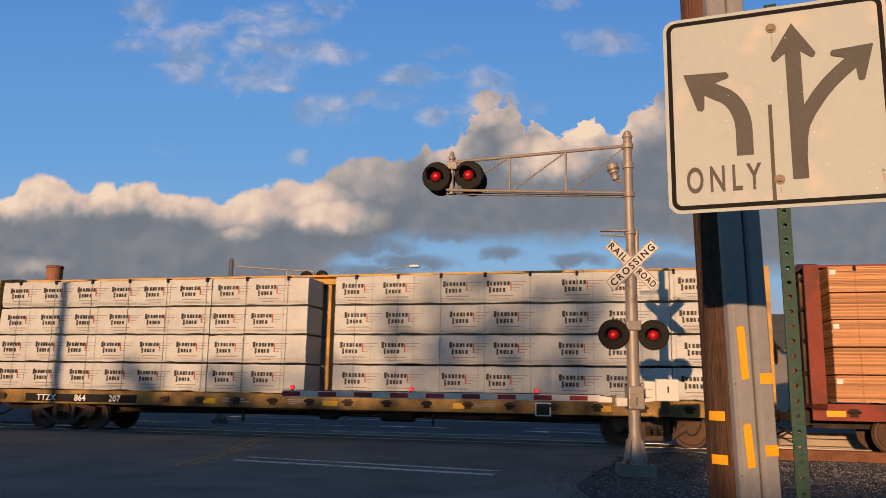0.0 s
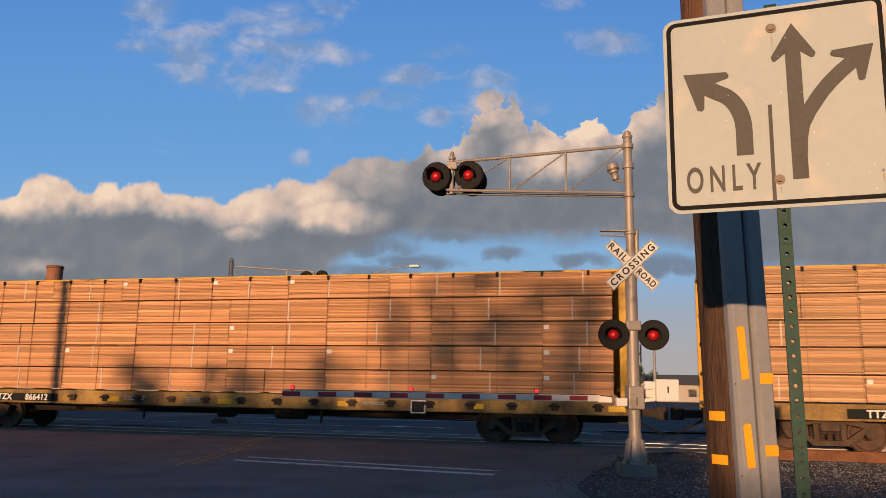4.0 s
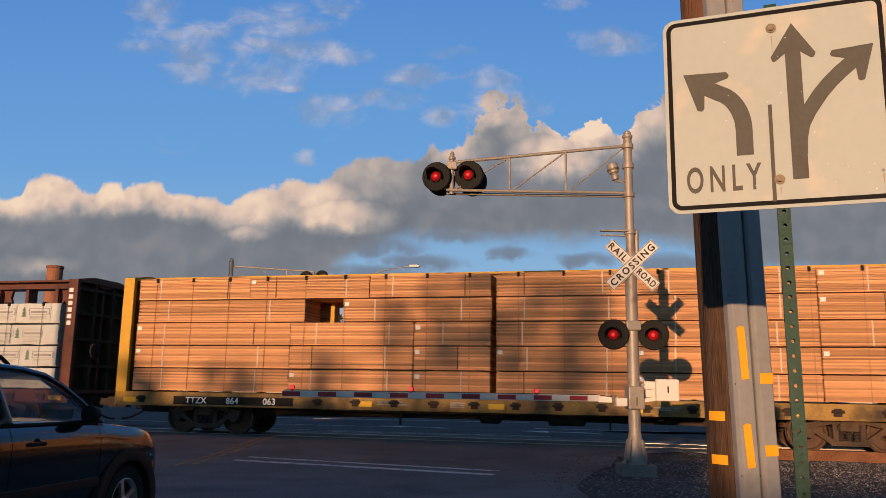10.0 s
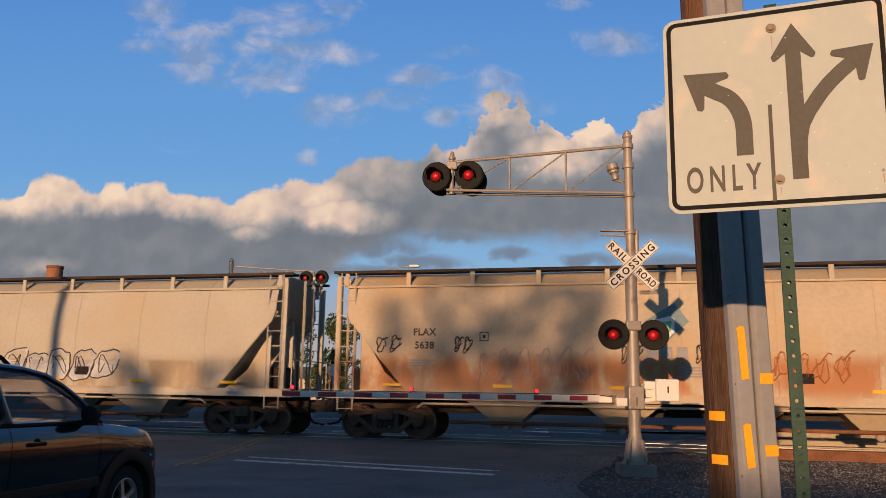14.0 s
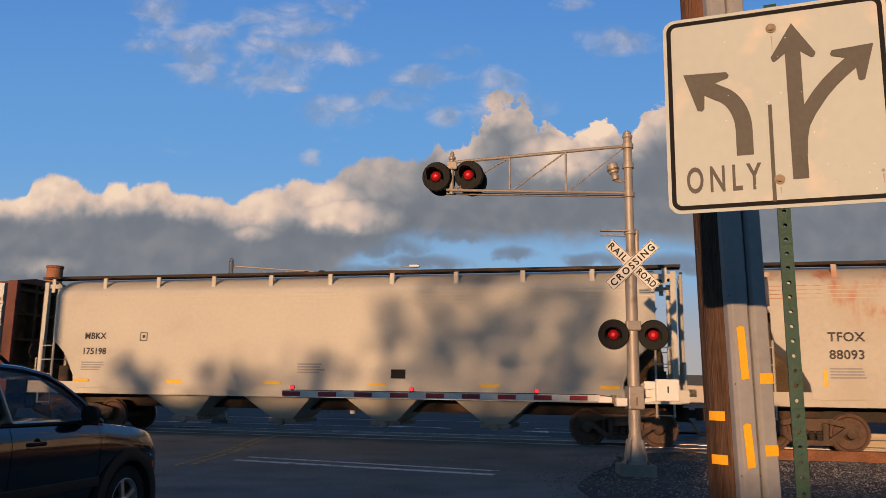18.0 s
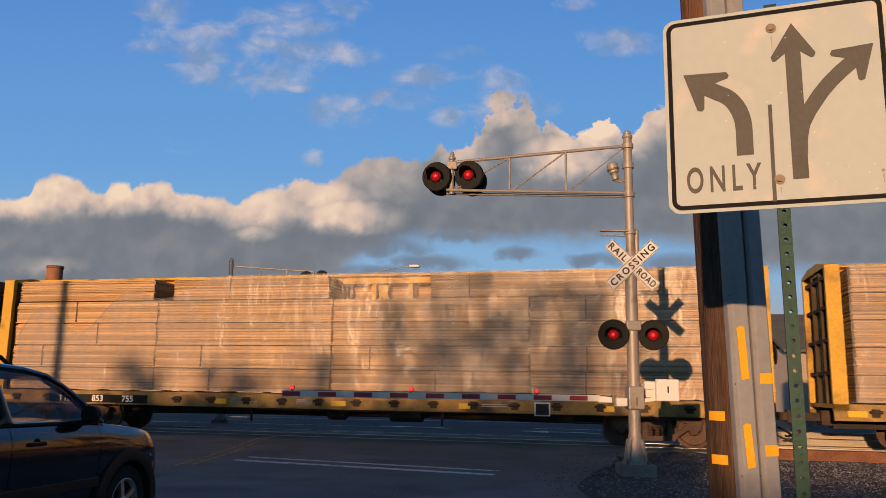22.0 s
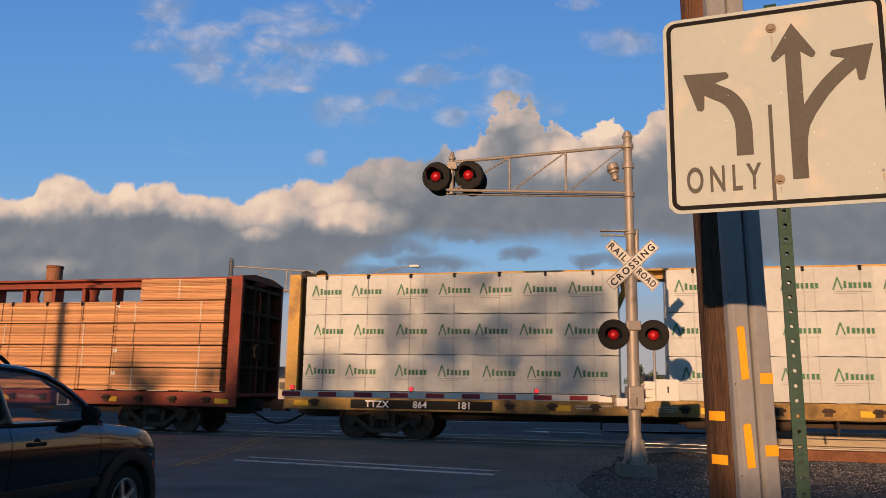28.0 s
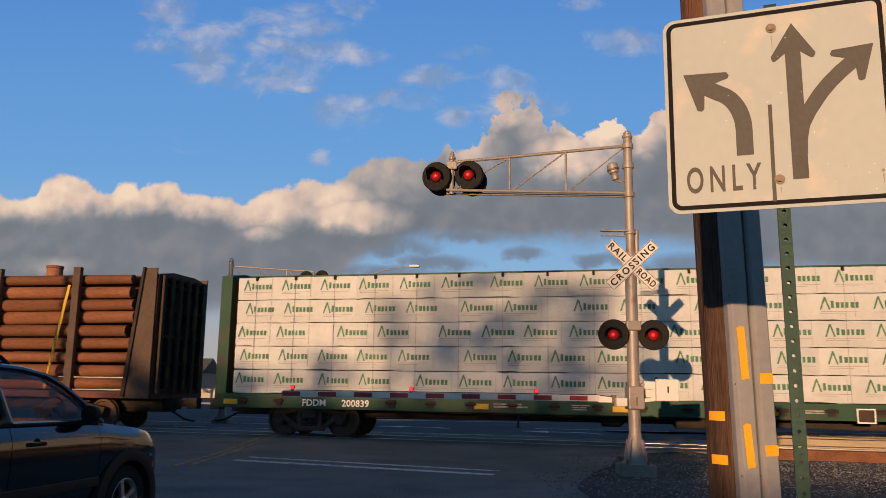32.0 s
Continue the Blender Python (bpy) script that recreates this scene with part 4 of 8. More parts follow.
def build_gate(at):
    t = thing("crossing_gate", "lowered red and white striped gate arm with red lamps", "crossing gate", at)
    x = -0.36
    part("root_plate", Solid().box(x - 0.3, x + 0.05, -0.03, 0.03, 1.1, 1.21), "box_white", t, bevel=0.006)
    part("arm", Solid().box(-6.55, x - 0.28, -0.012, 0.03, 1.115, 1.225), "gate_white", t, "white gate arm")
    red = Solid().box(0, 0.335, -0.017, 0.034, 1.128, 1.213).mesh("red_stripe", "gate_red")
    for i in range(9):
        part("red_stripe", red, None, t, at=pose(-6.55 + i * 0.6685, 0, 0))
    part("arm_edge", Solid().box(-6.55, x - 0.28, -0.02, 0.04, 1.222, 1.232), "box_white", t)
    for i, xx in enumerate((-6.36, -4.15, -1.82)):
        lamp = part("lamp", Solid().lathe([(0.035, 0.0), (0.045, 0.012), (0.045, 0.06), (0.035, 0.07)], 16, "y"), "black", t, "small red gate lamp", at=pose(xx, -0.06, 1.29), smooth=True)
        part("lamp_lens", Solid().lathe([(0.01, -0.022), (0.03, -0.015), (0.04, 0.0)], 16, "y"), "gate_lamp", lamp, smooth=True)
        part("lamp_foot", Solid().box(xx - 0.02, xx + 0.02, -0.03, 0.02, 1.225, 1.25), "black", t)
    part("cable", Solid().tube([(-6.3, 0.0, 1.238), (-3.0, 0.0, 1.238), (-0.7, 0.0, 1.238), (-0.4, -0.05, 1.2)], 0.008, 6), "black", t)
    part("hinge", Solid().box(x - 0.06, x + 0.02, -0.07, 0.07, 1.08, 1.24), "bolt", t, bevel=0.006)
    for dz in (1.15, 1.38):
        part("counter_arm", Solid().bar((0.15, -0.12, dz), (0.62, -0.12, dz + 0.06), 0.02, 0.07), "box_white", t)
    part("counterweight", Solid().box(0.36, 0.78, -0.24, -0.12, 1.14, 1.54), "box_white", t, "white counterweight plate", bevel=0.02)
    part("plate_mark", Solid().box(0.56, 0.585, -0.246, -0.24, 1.29, 1.41), "black", t)
    part("counterweight_rear", Solid().box(0.2, 0.42, -0.02, 0.06, 1.2, 1.5), "box_white", t, bevel=0.015)
    part("drive_disc", Solid().lathe([(0.17, 0.06), (0.18, 0.07), (0.18, 0.12), (0.17, 0.13)], 28, "y", (0.28, 0, 1.32)), "mast_paint", t, smooth=True)
    return t


build_gate(pose(3.6, 15.0, 0.065))


# ---- lane sign on its perforated post ----
def build_sign():
    t = thing("lane_sign", "white lane use sign with grey arrows on a green perforated post", "road sign", pose(1.193, 2.735, -0.01, 0, 0, -20.8))

    def rounded(w, h, r, n=8):
        out = []
        for cx, cz, a0 in ((w - r, h - r, 0), (-w + r, h - r, 90), (-w + r, -h + r, 180), (w - r, -h + r, 270)):
            out += [(cx + r * math.cos(radians(a0 + 90 * k / n)), cz + r * math.sin(radians(a0 + 90 * k / n))) for k in range(n + 1)]
        return out
    zc = 2.405
    panel = part("panel", Solid().prism(rounded(0.381, 0.381, 0.045), -0.0015, 0.0015), "sign_white", t, "white reflective panel", at=pose(0, 0, zc))
    outer, inner = rounded(0.368, 0.368, 0.036), rounded(0.352, 0.352, 0.022)
    n = len(outer)
    ring = Solid()
    y0, y1 = -0.0032, -0.0015
    ring.add([(x, y0, z) for x, z in outer] + [(x, y0, z) for x, z in inner] + [(x, y1, z) for x, z in outer] + [(x, y1, z) for x, z in inner],
             [(i, (i + 1) % n, n + (i + 1) % n, n + i) for i in range(n)] + [(i, 2 * n + i, 2 * n + (i + 1) % n, (i + 1) % n) for i in range(n)] + [(n + i, n + (i + 1) % n, 3 * n + (i + 1) % n, 3 * n + i) for i in range(n)])
    part("border", ring, "sign_black", panel)

    layer = [0.0035]

    def flat(name, poly):
        layer[0] += 0.0003
        part(name, Solid().prism([(x + 0.0115, z + 0.008) for x, z in poly], -layer[0], -0.0015), "sign_grey", panel)

    def band(points, w):
        """The outline of a band of even width along a line of points."""
        left, right = [], []
        for i, q in enumerate(points):
            a, b = Vector(points[max(i - 1, 0)]), Vector(points[min(i + 1, len(points) - 1)])
            d = (b - a).normalized()
            nn = Vector((-d.y, d.x)) * w / 2
            left.append(tuple(Vector(q) + nn)), right.append(tuple(Vector(q) - nn))
        return left + right[::-1]

    def head(tip, towards, size, wide):
        """An arrow head with blunt barbs."""
        d = (Vector(towards) - Vector(tip)).normalized()
        s_ = Vector((-d.y, d.x))
        q = Vector(tip)
        pts = [q, q + d * size * 0.95 + s_ * wide, q + d * size * 1.06 + s_ * wide * 0.93, q + d * size * 1.08 + s_ * wide * 0.8, q + d * size * 0.85 + s_ * wide * 0.3,
               q + d * size * 0.85 - s_ * wide * 0.3, q + d * size * 1.08 - s_ * wide * 0.8, q + d * size * 1.06 - s_ * wide * 0.93, q + d * size * 0.95 - s_ * wide]
        return [tuple(p) for p in pts]

    def arc(cx, cz, rx, rz, a0, a1, k=14):
        return [(cx + rx * math.cos(radians(a0 + (a1 - a0) * i / k)), cz + rz * math.sin(radians(a0 + (a1 - a0) * i / k))) for i in range(k + 1)]
    # left turn arrow
    flat("arrow_stem", band([(-0.118, -0.185), (-0.118, -0.09)] + arc(-0.225, -0.09, 0.107, 0.154, 8, 72) + [(-0.245, 0.088)], 0.058))
    flat("arrow_head", head((-0.323, 0.147), (-0.2115, 0.0615), 0.1325, 0.088))
    # straight and right arrow
    flat("arrow_stem", band([(0.0615, -0.2875), (0.0595, 0.19)], 0.052))
    flat("arrow_head", head((0.06, 0.299), (0.06, 0.1), 0.13, 0.075))
    flat("arrow_branch", band([(0.0625, -0.2), (0.066, -0.14), (0.076, -0.09), (0.1, -0.042), (0.142, 0.02), (0.178, 0.062), (0.212, 0.094), (0.235, 0.113), (0.262, 0.136)], 0.052))
    flat("arrow_head", head((0.32, 0.184), (0.2285, 0.1085), 0.114, 0.078))
    flat("divider", [(-0.0345, -0.364), (-0.0215, -0.364), (-0.0205, -0.004), (-0.0335, -0.004)])
    lettering("ONLY", 0.135, "sign_grey", panel, pose(-0.184, -0.003, -0.258), spacing=1.45, bold=0.018, fit=(0.258, 0.1))
    for z in (0.287, -0.287):
        part("bolt", Solid().lathe([(0.018, -0.006), (0.018, -0.0015)], 20, "y"), "bolt", panel, at=pose(0.003, 0, z + 0.01))
        part("bolt", Solid().lathe([(0.011, -0.014), (0.011, -0.006)], 6, "y"), "bolt", panel, at=pose(0.003, 0, z + 0.01))
    rnd = random.Random(12)
    flecks = Solid()                 # chips and scuffs of the sheeting
    for _ in range(20):
        fx, fz, fr = rnd.uniform(-0.3, 0.34), rnd.choice((rnd.uniform(-0.35, -0.2), rnd.uniform(-0.35, 0.3))), rnd.uniform(0.001, 0.0024)
        flecks.prism([(fx + fr * rnd.uniform(0.6, 2.0) * math.cos(a), fz + fr * math.sin(a)) for a in (0.3, 1.4, 2.6, 3.9, 5.2)], -0.0062, -0.0015)
    tagged(part("scuffs", flecks, "tag", panel), "small pale chips in the sheeting", kind="stuff")
    for fx, fz, fl in ((0.003, 0.268, 0.07), (0.006, -0.305, 0.03), (0.33, -0.28, 0.04)):
        part("rust_streak", Solid().prism([(fx - 0.003, fz), (fx + 0.004, fz), (fx + 0.001, fz - fl)], -0.0019, -0.0015), "rust_pale", panel, "faint rust streak under a bolt")
    part("rivet", Solid().lathe([(0.006, -0.004), (0.006, -0.0015)], 10, "y"), "print_grey", panel, at=pose(0.33, 0, -0.27))
    # post: square tube, its front and sides pierced by holes every inch
    w = 0.0215
    post = Solid()
    z0, z1, step = -0.45, 2.83, 0.0508
    k = 8
    count = int((z1 - z0) / step)
    for side in range(4):
        tr = pose(0, 0, 0, 0, 0, 90 * side)
        for i in range(count):
            za = z0 + i * step
            zm = za + step / 2
            vs = [(-w, -w, za), (w, -w, za), (w, -w, za + step), (-w, -w, za + step)]
            hole = [(0.0068 * math.cos(radians(45 + 360 * j / k)), -w, zm + 0.0068 * math.sin(radians(45 + 360 * j / k))) for j in range(k)]
            vs = vs + hole
            deep = [(q[0], -w + 0.003, q[2]) for q in hole]
            vs = vs + deep
            fs = [(0, 1, 4 + 6, 4 + 5), (0, 4 + 5, 4 + 4), (0, 4 + 4, 4 + 3, 3), (3, 4 + 3, 4 + 2), (3, 4 + 2, 4 + 1, 2), (2, 4 + 1, 4 + 0), (2, 4 + 0, 4 + 7, 1), (1, 4 + 7, 4 + 6)]
            fs += [(4 + j, 4 + (j + 1) % k, 12 + (j + 1) % k, 12 + j) for j in range(k)]
            post.add([tuple(tr @ Vector(q)) for q in vs], fs)
    part("post", post.mesh("post", "post_green", weld=True), None, t, "green perforated square steel post", at=Matrix.Translation((0.008, 0.027, 2.4)) @ pose(0, 0, 0, 0, -0.45, 0) @ pose(0, 0, -2.4))
    return t


build_sign()


# ---- wooden utility pole with cable guards ----
def build_pole():
    t = thing("utility_pole", "dark brown wooden utility pole with grey cable guards and yellow reflectors", "utility pole")
    top, low = Vector((1.29, 4.0, 9.5)), Vector((1.515, 4.0, -0.5))
    ax = (top - low)
    trunk = Solid()
    n, rings = 28, 40
    vs = []
    for j in range(rings + 1):
        c = low + ax * j / rings
        r = 0.165 - 0.03 * j / rings
        vs += [(c.x + r * math.cos(2 * math.pi * k / n) * (1 + 0.012 * noise.noise((k * 1.7, j * 0.25, 3))), c.y + r * math.sin(2 * math.pi * k / n) * (1 + 0.012 * noise.noise((k * 1.7, j * 0.25, 9))), c.z) for k in range(n)]
    trunk.add(vs, [(j * n + k, j * n + (k + 1) % n, (j + 1) * n + (k + 1) % n, (j + 1) * n + k) for j in range(rings) for k in range(n)] + [tuple(range(rings * n, (rings + 1) * n))])
    part("trunk", trunk, "pole_wood", t, "rough dark brown timber trunk", smooth=True)

    def at_height(z):
        return low + ax * (z - low.z) / ax.z
    lean = math.degrees(math.atan2(-ax.x, ax.z))

    def guard(name, dx, dy, half, deep, z0, z1, turn):
        p = at_height(z0)
        s = Solid().prism([(-half, 0.02), (-half, -deep * 0.55), (-half * 0.7, -deep), (half * 0.7, -deep), (half, -deep * 0.55), (half, 0.02)], 0, z1 - z0, "z")
        return part(name, s, "conduit", t, "grey plastic cable guard", at=Matrix.Translation((p.x + dx, p.y + dy, p.z)) @ pose(0, 0, 0, 0, -lean, 0) @ pose(0, 0, 0, 0, 0, turn), bevel=0.004)
    g1 = guard("cable_guard", -0.04, -0.165, 0.052, 0.05, -0.35, 6.0, 4)
    g2 = guard("cable_guard", 0.062, -0.155, 0.045, 0.045, -0.35, 6.0, 8)
    for i in range(9):
        for s_ in (-1, 1):
            part("screw", Solid().lathe([(0.006, -0.054), (0.006, -0.044)], 8, "y"), "bolt", g1, at=pose(s_ * 0.041, 0.012, 0.5 + i * 0.42))
    for z, h, tilt in ((1.70, 0.255, -2.0), (1.295, 0.205, -3.0)):
        part("reflector_strip", Solid().prism([(-0.019, 0.0), (0.018, 0.004), (0.019, h - 0.006), (0.0, h), (-0.018, h - 0.01)], -0.054, -0.0505), "reflector", g1, "long amber yellow reflective strip", at=pose(0.002, 0, z - 0.27 + 0.35, 0, tilt, 0))
    for z in (1.463, 1.13):
        part("reflector_patch", Solid().box(-0.03, 0.035, -0.0475, -0.0455, 0, 0.05), "reflector", g2, "amber yellow reflective patch", at=pose(0, 0, z - 0.05 + 0.35))
    for z in (1.235, 1.03):
        p = at_height(z)
        s = Solid()
        r = 0.166
        arcs = [radians(196 + 8 * i) for i in range(5)]
        vs = [(p.x + rr * math.cos(a), p.y + rr * math.sin(a), zz) for zz in (z, z + 0.045) for rr in (r, r + 0.003) for a in arcs]
        m_ = len(arcs)
        s.add(vs, [(m_ + i, m_ + i + 1, 3 * m_ + i + 1, 3 * m_ + i) for i in range(m_ - 1)] + [(i + 1, i, 2 * m_ + i, 2 * m_ + i + 1) for i in range(m_ - 1)] + [(2 * m_ + i, 3 * m_ + i, 3 * m_ + i + 1, 2 * m_ + i + 1) for i in range(m_ - 1)])
        part("reflector_band", s, "reflector", t, "amber yellow reflective band nailed to the pole")
    t.matrix_basis = Matrix.Translation((0, 0, EYE[2] * (1 - 1.16))) @ Matrix.Scale(1.16, 4)
    return t


build_pole()


# ---- beyond the track ----
def crown(rnd, centres, leaves, size, flat=1.0):
    s = Solid()
    for cx, cy, cz, r in centres:
        for _ in range(int(leaves * r * r)):
            d = Vector((rnd.gauss(0, 1), rnd.gauss(0, 1), rnd.gauss(0, 1))).normalized() * r * rnd.uniform(0.55, 1.05)
            p = Vector((cx, cy, cz)) + Vector((d.x, d.y, d.z * flat))
            u = Vector((rnd.gauss(0, 1), rnd.gauss(0, 1), rnd.gauss(0, 1))).normalized()
            w = u.orthogonal().normalized()
            k = size * rnd.uniform(0.6, 1.3)
            s.add([p - u * k, p + w * k * 0.5, p + u * k, p - w * k * 0.5], [(0, 1, 2, 3)])
    return s


def build_tree(name, label, x, y, height, spread, seed, leaf="leaf", clumps=16, leaves=170, size=0.16, trunk_r=0.16, low=0.28, base=-0.1):
    rnd = random.Random(seed)
    t = thing(name, label, "tree", pose(x, y, base))
    tr = Solid().tube([(0, 0, -0.2), (rnd.uniform(-0.1, 0.1), 0, height * 0.3), (rnd.uniform(-0.2, 0.2), 0, height * 0.62)], trunk_r, 10, trunk_r * 0.45)
    centres = []
    for i in range(clumps):
        a, k = rnd.uniform(0, 6.28), rnd.uniform(0, 1)
        z = height * (low + (0.95 - low) * rnd.random())
        wide = spread * math.sin(math.pi * min(1, max(0.12, (z / height - low) / (1 - low) * 0.85 + 0.12))) ** 0.7
        r = rnd.uniform(0.16, 0.3) * spread
        centres.append((math.cos(a) * wide * k, math.sin(a) * wide * k, min(z, height - r * 0.8), r))
    for cx, cy, cz, r in centres[:9]:
        tr.tube([(0, 0, height * 0.3), (cx * 0.5, cy * 0.5, (height * 0.3 + cz) / 2), (cx, cy, cz)], trunk_r * 0.4, 6, 0.02)
    part("trunk", tr, "bark", t, "brown branching trunk", smooth=True)
    part("crown", crown(rnd, centres, leaves, size), leaf, t, "leafy uneven crown")
    return t


build_tree("street_tree", "green leafy tree beyond the street", -8.9, 68, 7.6, 3.3, 1, clumps=26, leaves=260, low=0.1)
build_tree("street_tree", "green leafy tree beyond the street", 1.4, 70, 7.3, 3.6, 2, clumps=34, leaves=260, low=0.06)
build_tree("street_tree", "dark rounded tree far down the avenue", 20.8, 118, 5.2, 3.3, 3, leaves=130, size=0.22, low=0.12)
build_tree("street_tree", "dark rounded tree far down the avenue", 29.0, 118, 5.4, 3.6, 4, leaves=130, size=0.22, low=0.12)
build_tree("street_tree", "green tree by the far crossing", -29, 90, 6.5, 3.4, 6, leaves=110, size=0.25)
build_tree("street_tree", "green tree by the far crossing", -14.5, 110, 5.5, 3.2, 7, leaves=110, size=0.25)
build_tree("street_tree", "green tree by the far crossing", 12.5, 140, 5.0, 3.6, 8, leaves=90, size=0.3, low=0.12)


def build_palm(x, y, height, seed):
    rnd = random.Random(seed)
    t = thing("fan_palm", "dry green fan palm with a shaggy crown", "palm", pose(x, y, -0.6), group="fan palms")
    part("trunk", Solid().tube([(0, 0, -0.3), (0.05, 0, height * 0.75)], 0.28, 10, 0.2), "bark", t, smooth=True)
    s = Solid()
    for _ in range(110):
        a, e = rnd.uniform(0, 6.28), rnd.uniform(-1.5, 1.2)
        d = Vector((math.cos(a) * math.cos(e), math.sin(a) * math.cos(e), math.sin(e)))
        c = Vector((0, 0, height * 0.75))
        tip = c + d * rnd.uniform(1.2, 1.9) + Vector((0, 0, -0.35 - max(0.0, -e) * rnd.uniform(0.2, 1.0)))
        side = d.cross(Vector((0, 0, 1))).normalized() if abs(d.z) < 0.99 else Vector((1, 0, 0))
        for k in (-2, -1, 0, 1, 2):
            q = tip + side * 0.22 * k - d * 0.08 * abs(k)
            s.add([c + d * 0.5, (c + d * 0.9) + side * 0.1 * k - side * 0.05, q, (c + d * 0.9) + side * 0.1 * k + side * 0.05], [(0, 1, 2, 3)])
    part("crown", s, "palm", t, "drooping fan shaped fronds")
    return t


for i, (x, h) in enumerate(((8.6, 4.9), (9.9, 5.4), (11.2, 5.2), (12.3, 5.0), (15.2, 5.2), (16.4, 5.5), (17.4, 4.8))):
    build_palm(x, 108 + (i % 3), h, i)


def build_street_lamp():
    t = thing("street_lamp", "grey steel street lamp with a curved arm", "street lamp", pose(-4.88, 45, 0))
    part("pole", Solid().lathe([(0.16, -0.1), (0.16, 0.2), (0.1, 0.25), (0.065, 7.3)], 14, "z"), "conduit", t, smooth=True)
    part("arm", Solid().tube([(0, 0, 7.2), (0.5, 0, 7.6), (1.4, 0, 7.98), (2.4, 0, 8.2), (3.05, 0, 8.27)], 0.035, 8), "conduit", t, "curved steel lamp arm", smooth=True)
    part("lamp_head", Solid().box(2.95, 3.55, -0.14, 0.14, 8.22, 8.35), "box_white", t, "pale lamp head", bevel=0.04)


build_street_lamp()


def traffic_head(parent, x, y, z, lit=True, scale=1.0):
    b = part("signal_body", Solid().box(-0.17, 0.17, -0.02, 0.2, -0.53, 0.53), "black", parent, "black three lamp signal", at=pose(x, y, z), bevel=0.02)
    for i, dz in enumerate((0.34, 0.0, -0.34)):
        part("lens", Solid().lathe([(0.02, -0.04), (0.11, -0.03), (0.12, -0.02)], 14, "y"), "red_core" if i == 0 and lit else "gate_red" if i == 0 else "black", b, at=pose(0, 0, dz), smooth=True)
        part("visor", Solid().tube([(-0.13, -0.02, dz + 0.06), (-0.09, -0.2, dz + 0.13), (0.09, -0.2, dz + 0.13), (0.13, -0.02, dz + 0.06)], 0.015, 6), "black", b)


def build_signals():
    t = thing("traffic_signal", "traffic signal on a steel pole with a long arm", "traffic signal", pose(-1.45, 55, 0))
    part("pole", Solid().lathe([(0.15, -0.2), (0.1, 0.3), (0.07, 7.6)], 12, "z"), "conduit", t, smooth=True)
    part("arm", Solid().tube([(0, 0, 6.2), (-2.0, 0, 5.9), (-4.4, 0, 5.2)], 0.05, 8), "conduit", t, smooth=True)
    part("crown_piece", Solid().box(-0.12, 0.12, -0.12, 0.12, 7.2, 7.3), "conduit", t)
    traffic_head(t, 0.15, -0.1, 5.6, False)
    traffic_head(t, -0.35, -0.1, 2.8)
    traffic_head(t, 0.3, 0.3, 2.9, False)
    t = thing("traffic_signal", "red traffic signal hung from a mast arm", "traffic signal", pose(11.8, 60, 0))
    part("pole", Solid().lathe([(0.16, -0.2), (0.12, 0.3), (0.1, 5.6)], 12, "z", (4.2, 0, 0)), "conduit", t, smooth=True)
    part("arm", Solid().tube([(4.2, 0, 5.3), (1.0, 0, 4.95), (-0.1, 0, 4.9)], 0.05, 8), "conduit", t, smooth=True)
    traffic_head(t, 0.0, -0.15, 4.6)


build_signals()


def build_flagpole():
    t = thing("flagpole", "thin white flagpole with a small flag", "flagpole", pose(11.6, 110, -0.5))
    part("pole", Solid().lathe([(0.07, 0.0), (0.05, 6.9)], 8, "z"), "box_white", t, smooth=True)
    part("flag", Solid().add([(x, 0.08 * math.sin(x * 4), z) for z in (6.2, 6.75) for x in (0.0, 0.25, 0.5, 0.75, 1.0)] + [(x, 0.08 * math.sin(x * 4) + 0.01, z) for z in (6.2, 6.75) for x in (0.0, 0.25, 0.5, 0.75, 1.0)],
                             [(i, i + 1, i + 6, i + 5) for i in range(4)] + [(10 + i + 5, 10 + i + 6, 10 + i + 1, 10 + i) for i in range(4)]), "cloth_red", t, "red and pale flag")


build_flagpole()
build_mast(pose(-8.55, 31.7, 0.0), "grey railway mast with cantilever and flashing lamps across the track", detailed=False, reach=-3.35)


def build_chimney():
    t = thing("chimney", "round reddish brown brick chimney", "chimney", pose(-19.75, 40, -0.1))
    prof = []
    for i in range(72):
        z = i * 0.1
        prof += [(0.385, z), (0.385, z + 0.085), (0.375, z + 0.09), (0.375, z + 0.1)]
    part("shaft", Solid().lathe(prof, 24, "z"), "brick", t, "brown brick shaft in courses")
    part("cap", Solid().lathe([(0.385, 7.18), (0.42, 7.2), (0.42, 7.32), (0.3, 7.33)], 24, "z"), "brick", t)


build_chimney()


def build_shed():
    """Low commercial building with a grey pitched roof beyond the track."""
    t = thing("commercial_building", "low building with a grey pitched roof and pale wall", "building", pose(20.0, 46, -0.2))
    part("wall", Solid().box(0, 26, 0, 0.25, 0, 4.2).box(0, 0.25, 0, 9, 0, 4.2).box(25.75, 26, 0, 9, 0, 4.2).box(0, 26, 8.75, 9, 0, 4.2), "stucco", t, "pale stucco wall")
    part("roof", Solid().prism([(-0.6, 4.1), (4.5, 6.6), (9.6, 4.1), (9.6, 3.95), (4.5, 6.4), (-0.6, 3.95)], -0.5, 26.5, "x"), "roofing", t, "grey shingle pitched roof")
    for i in range(26):
        part("siding_board", Solid().box(0.05, 25.9, -0.03, 0.0, 0.15 + i * 0.155, 0.29 + i * 0.155), "siding", t)
    for i in range(4):
        d = part("roller_door", Solid().box(2.0 + i * 6, 5.5 + i * 6, -0.06, -0.03, 0, 3.0), "box_white", t, "pale roller door")
        for k in range(9):
            part("door_slat", Solid().box(2.05 + i * 6, 5.45 + i * 6, -0.075, -0.06, 0.05 + k * 0.33, 0.34 + k * 0.33), "box_white", d)


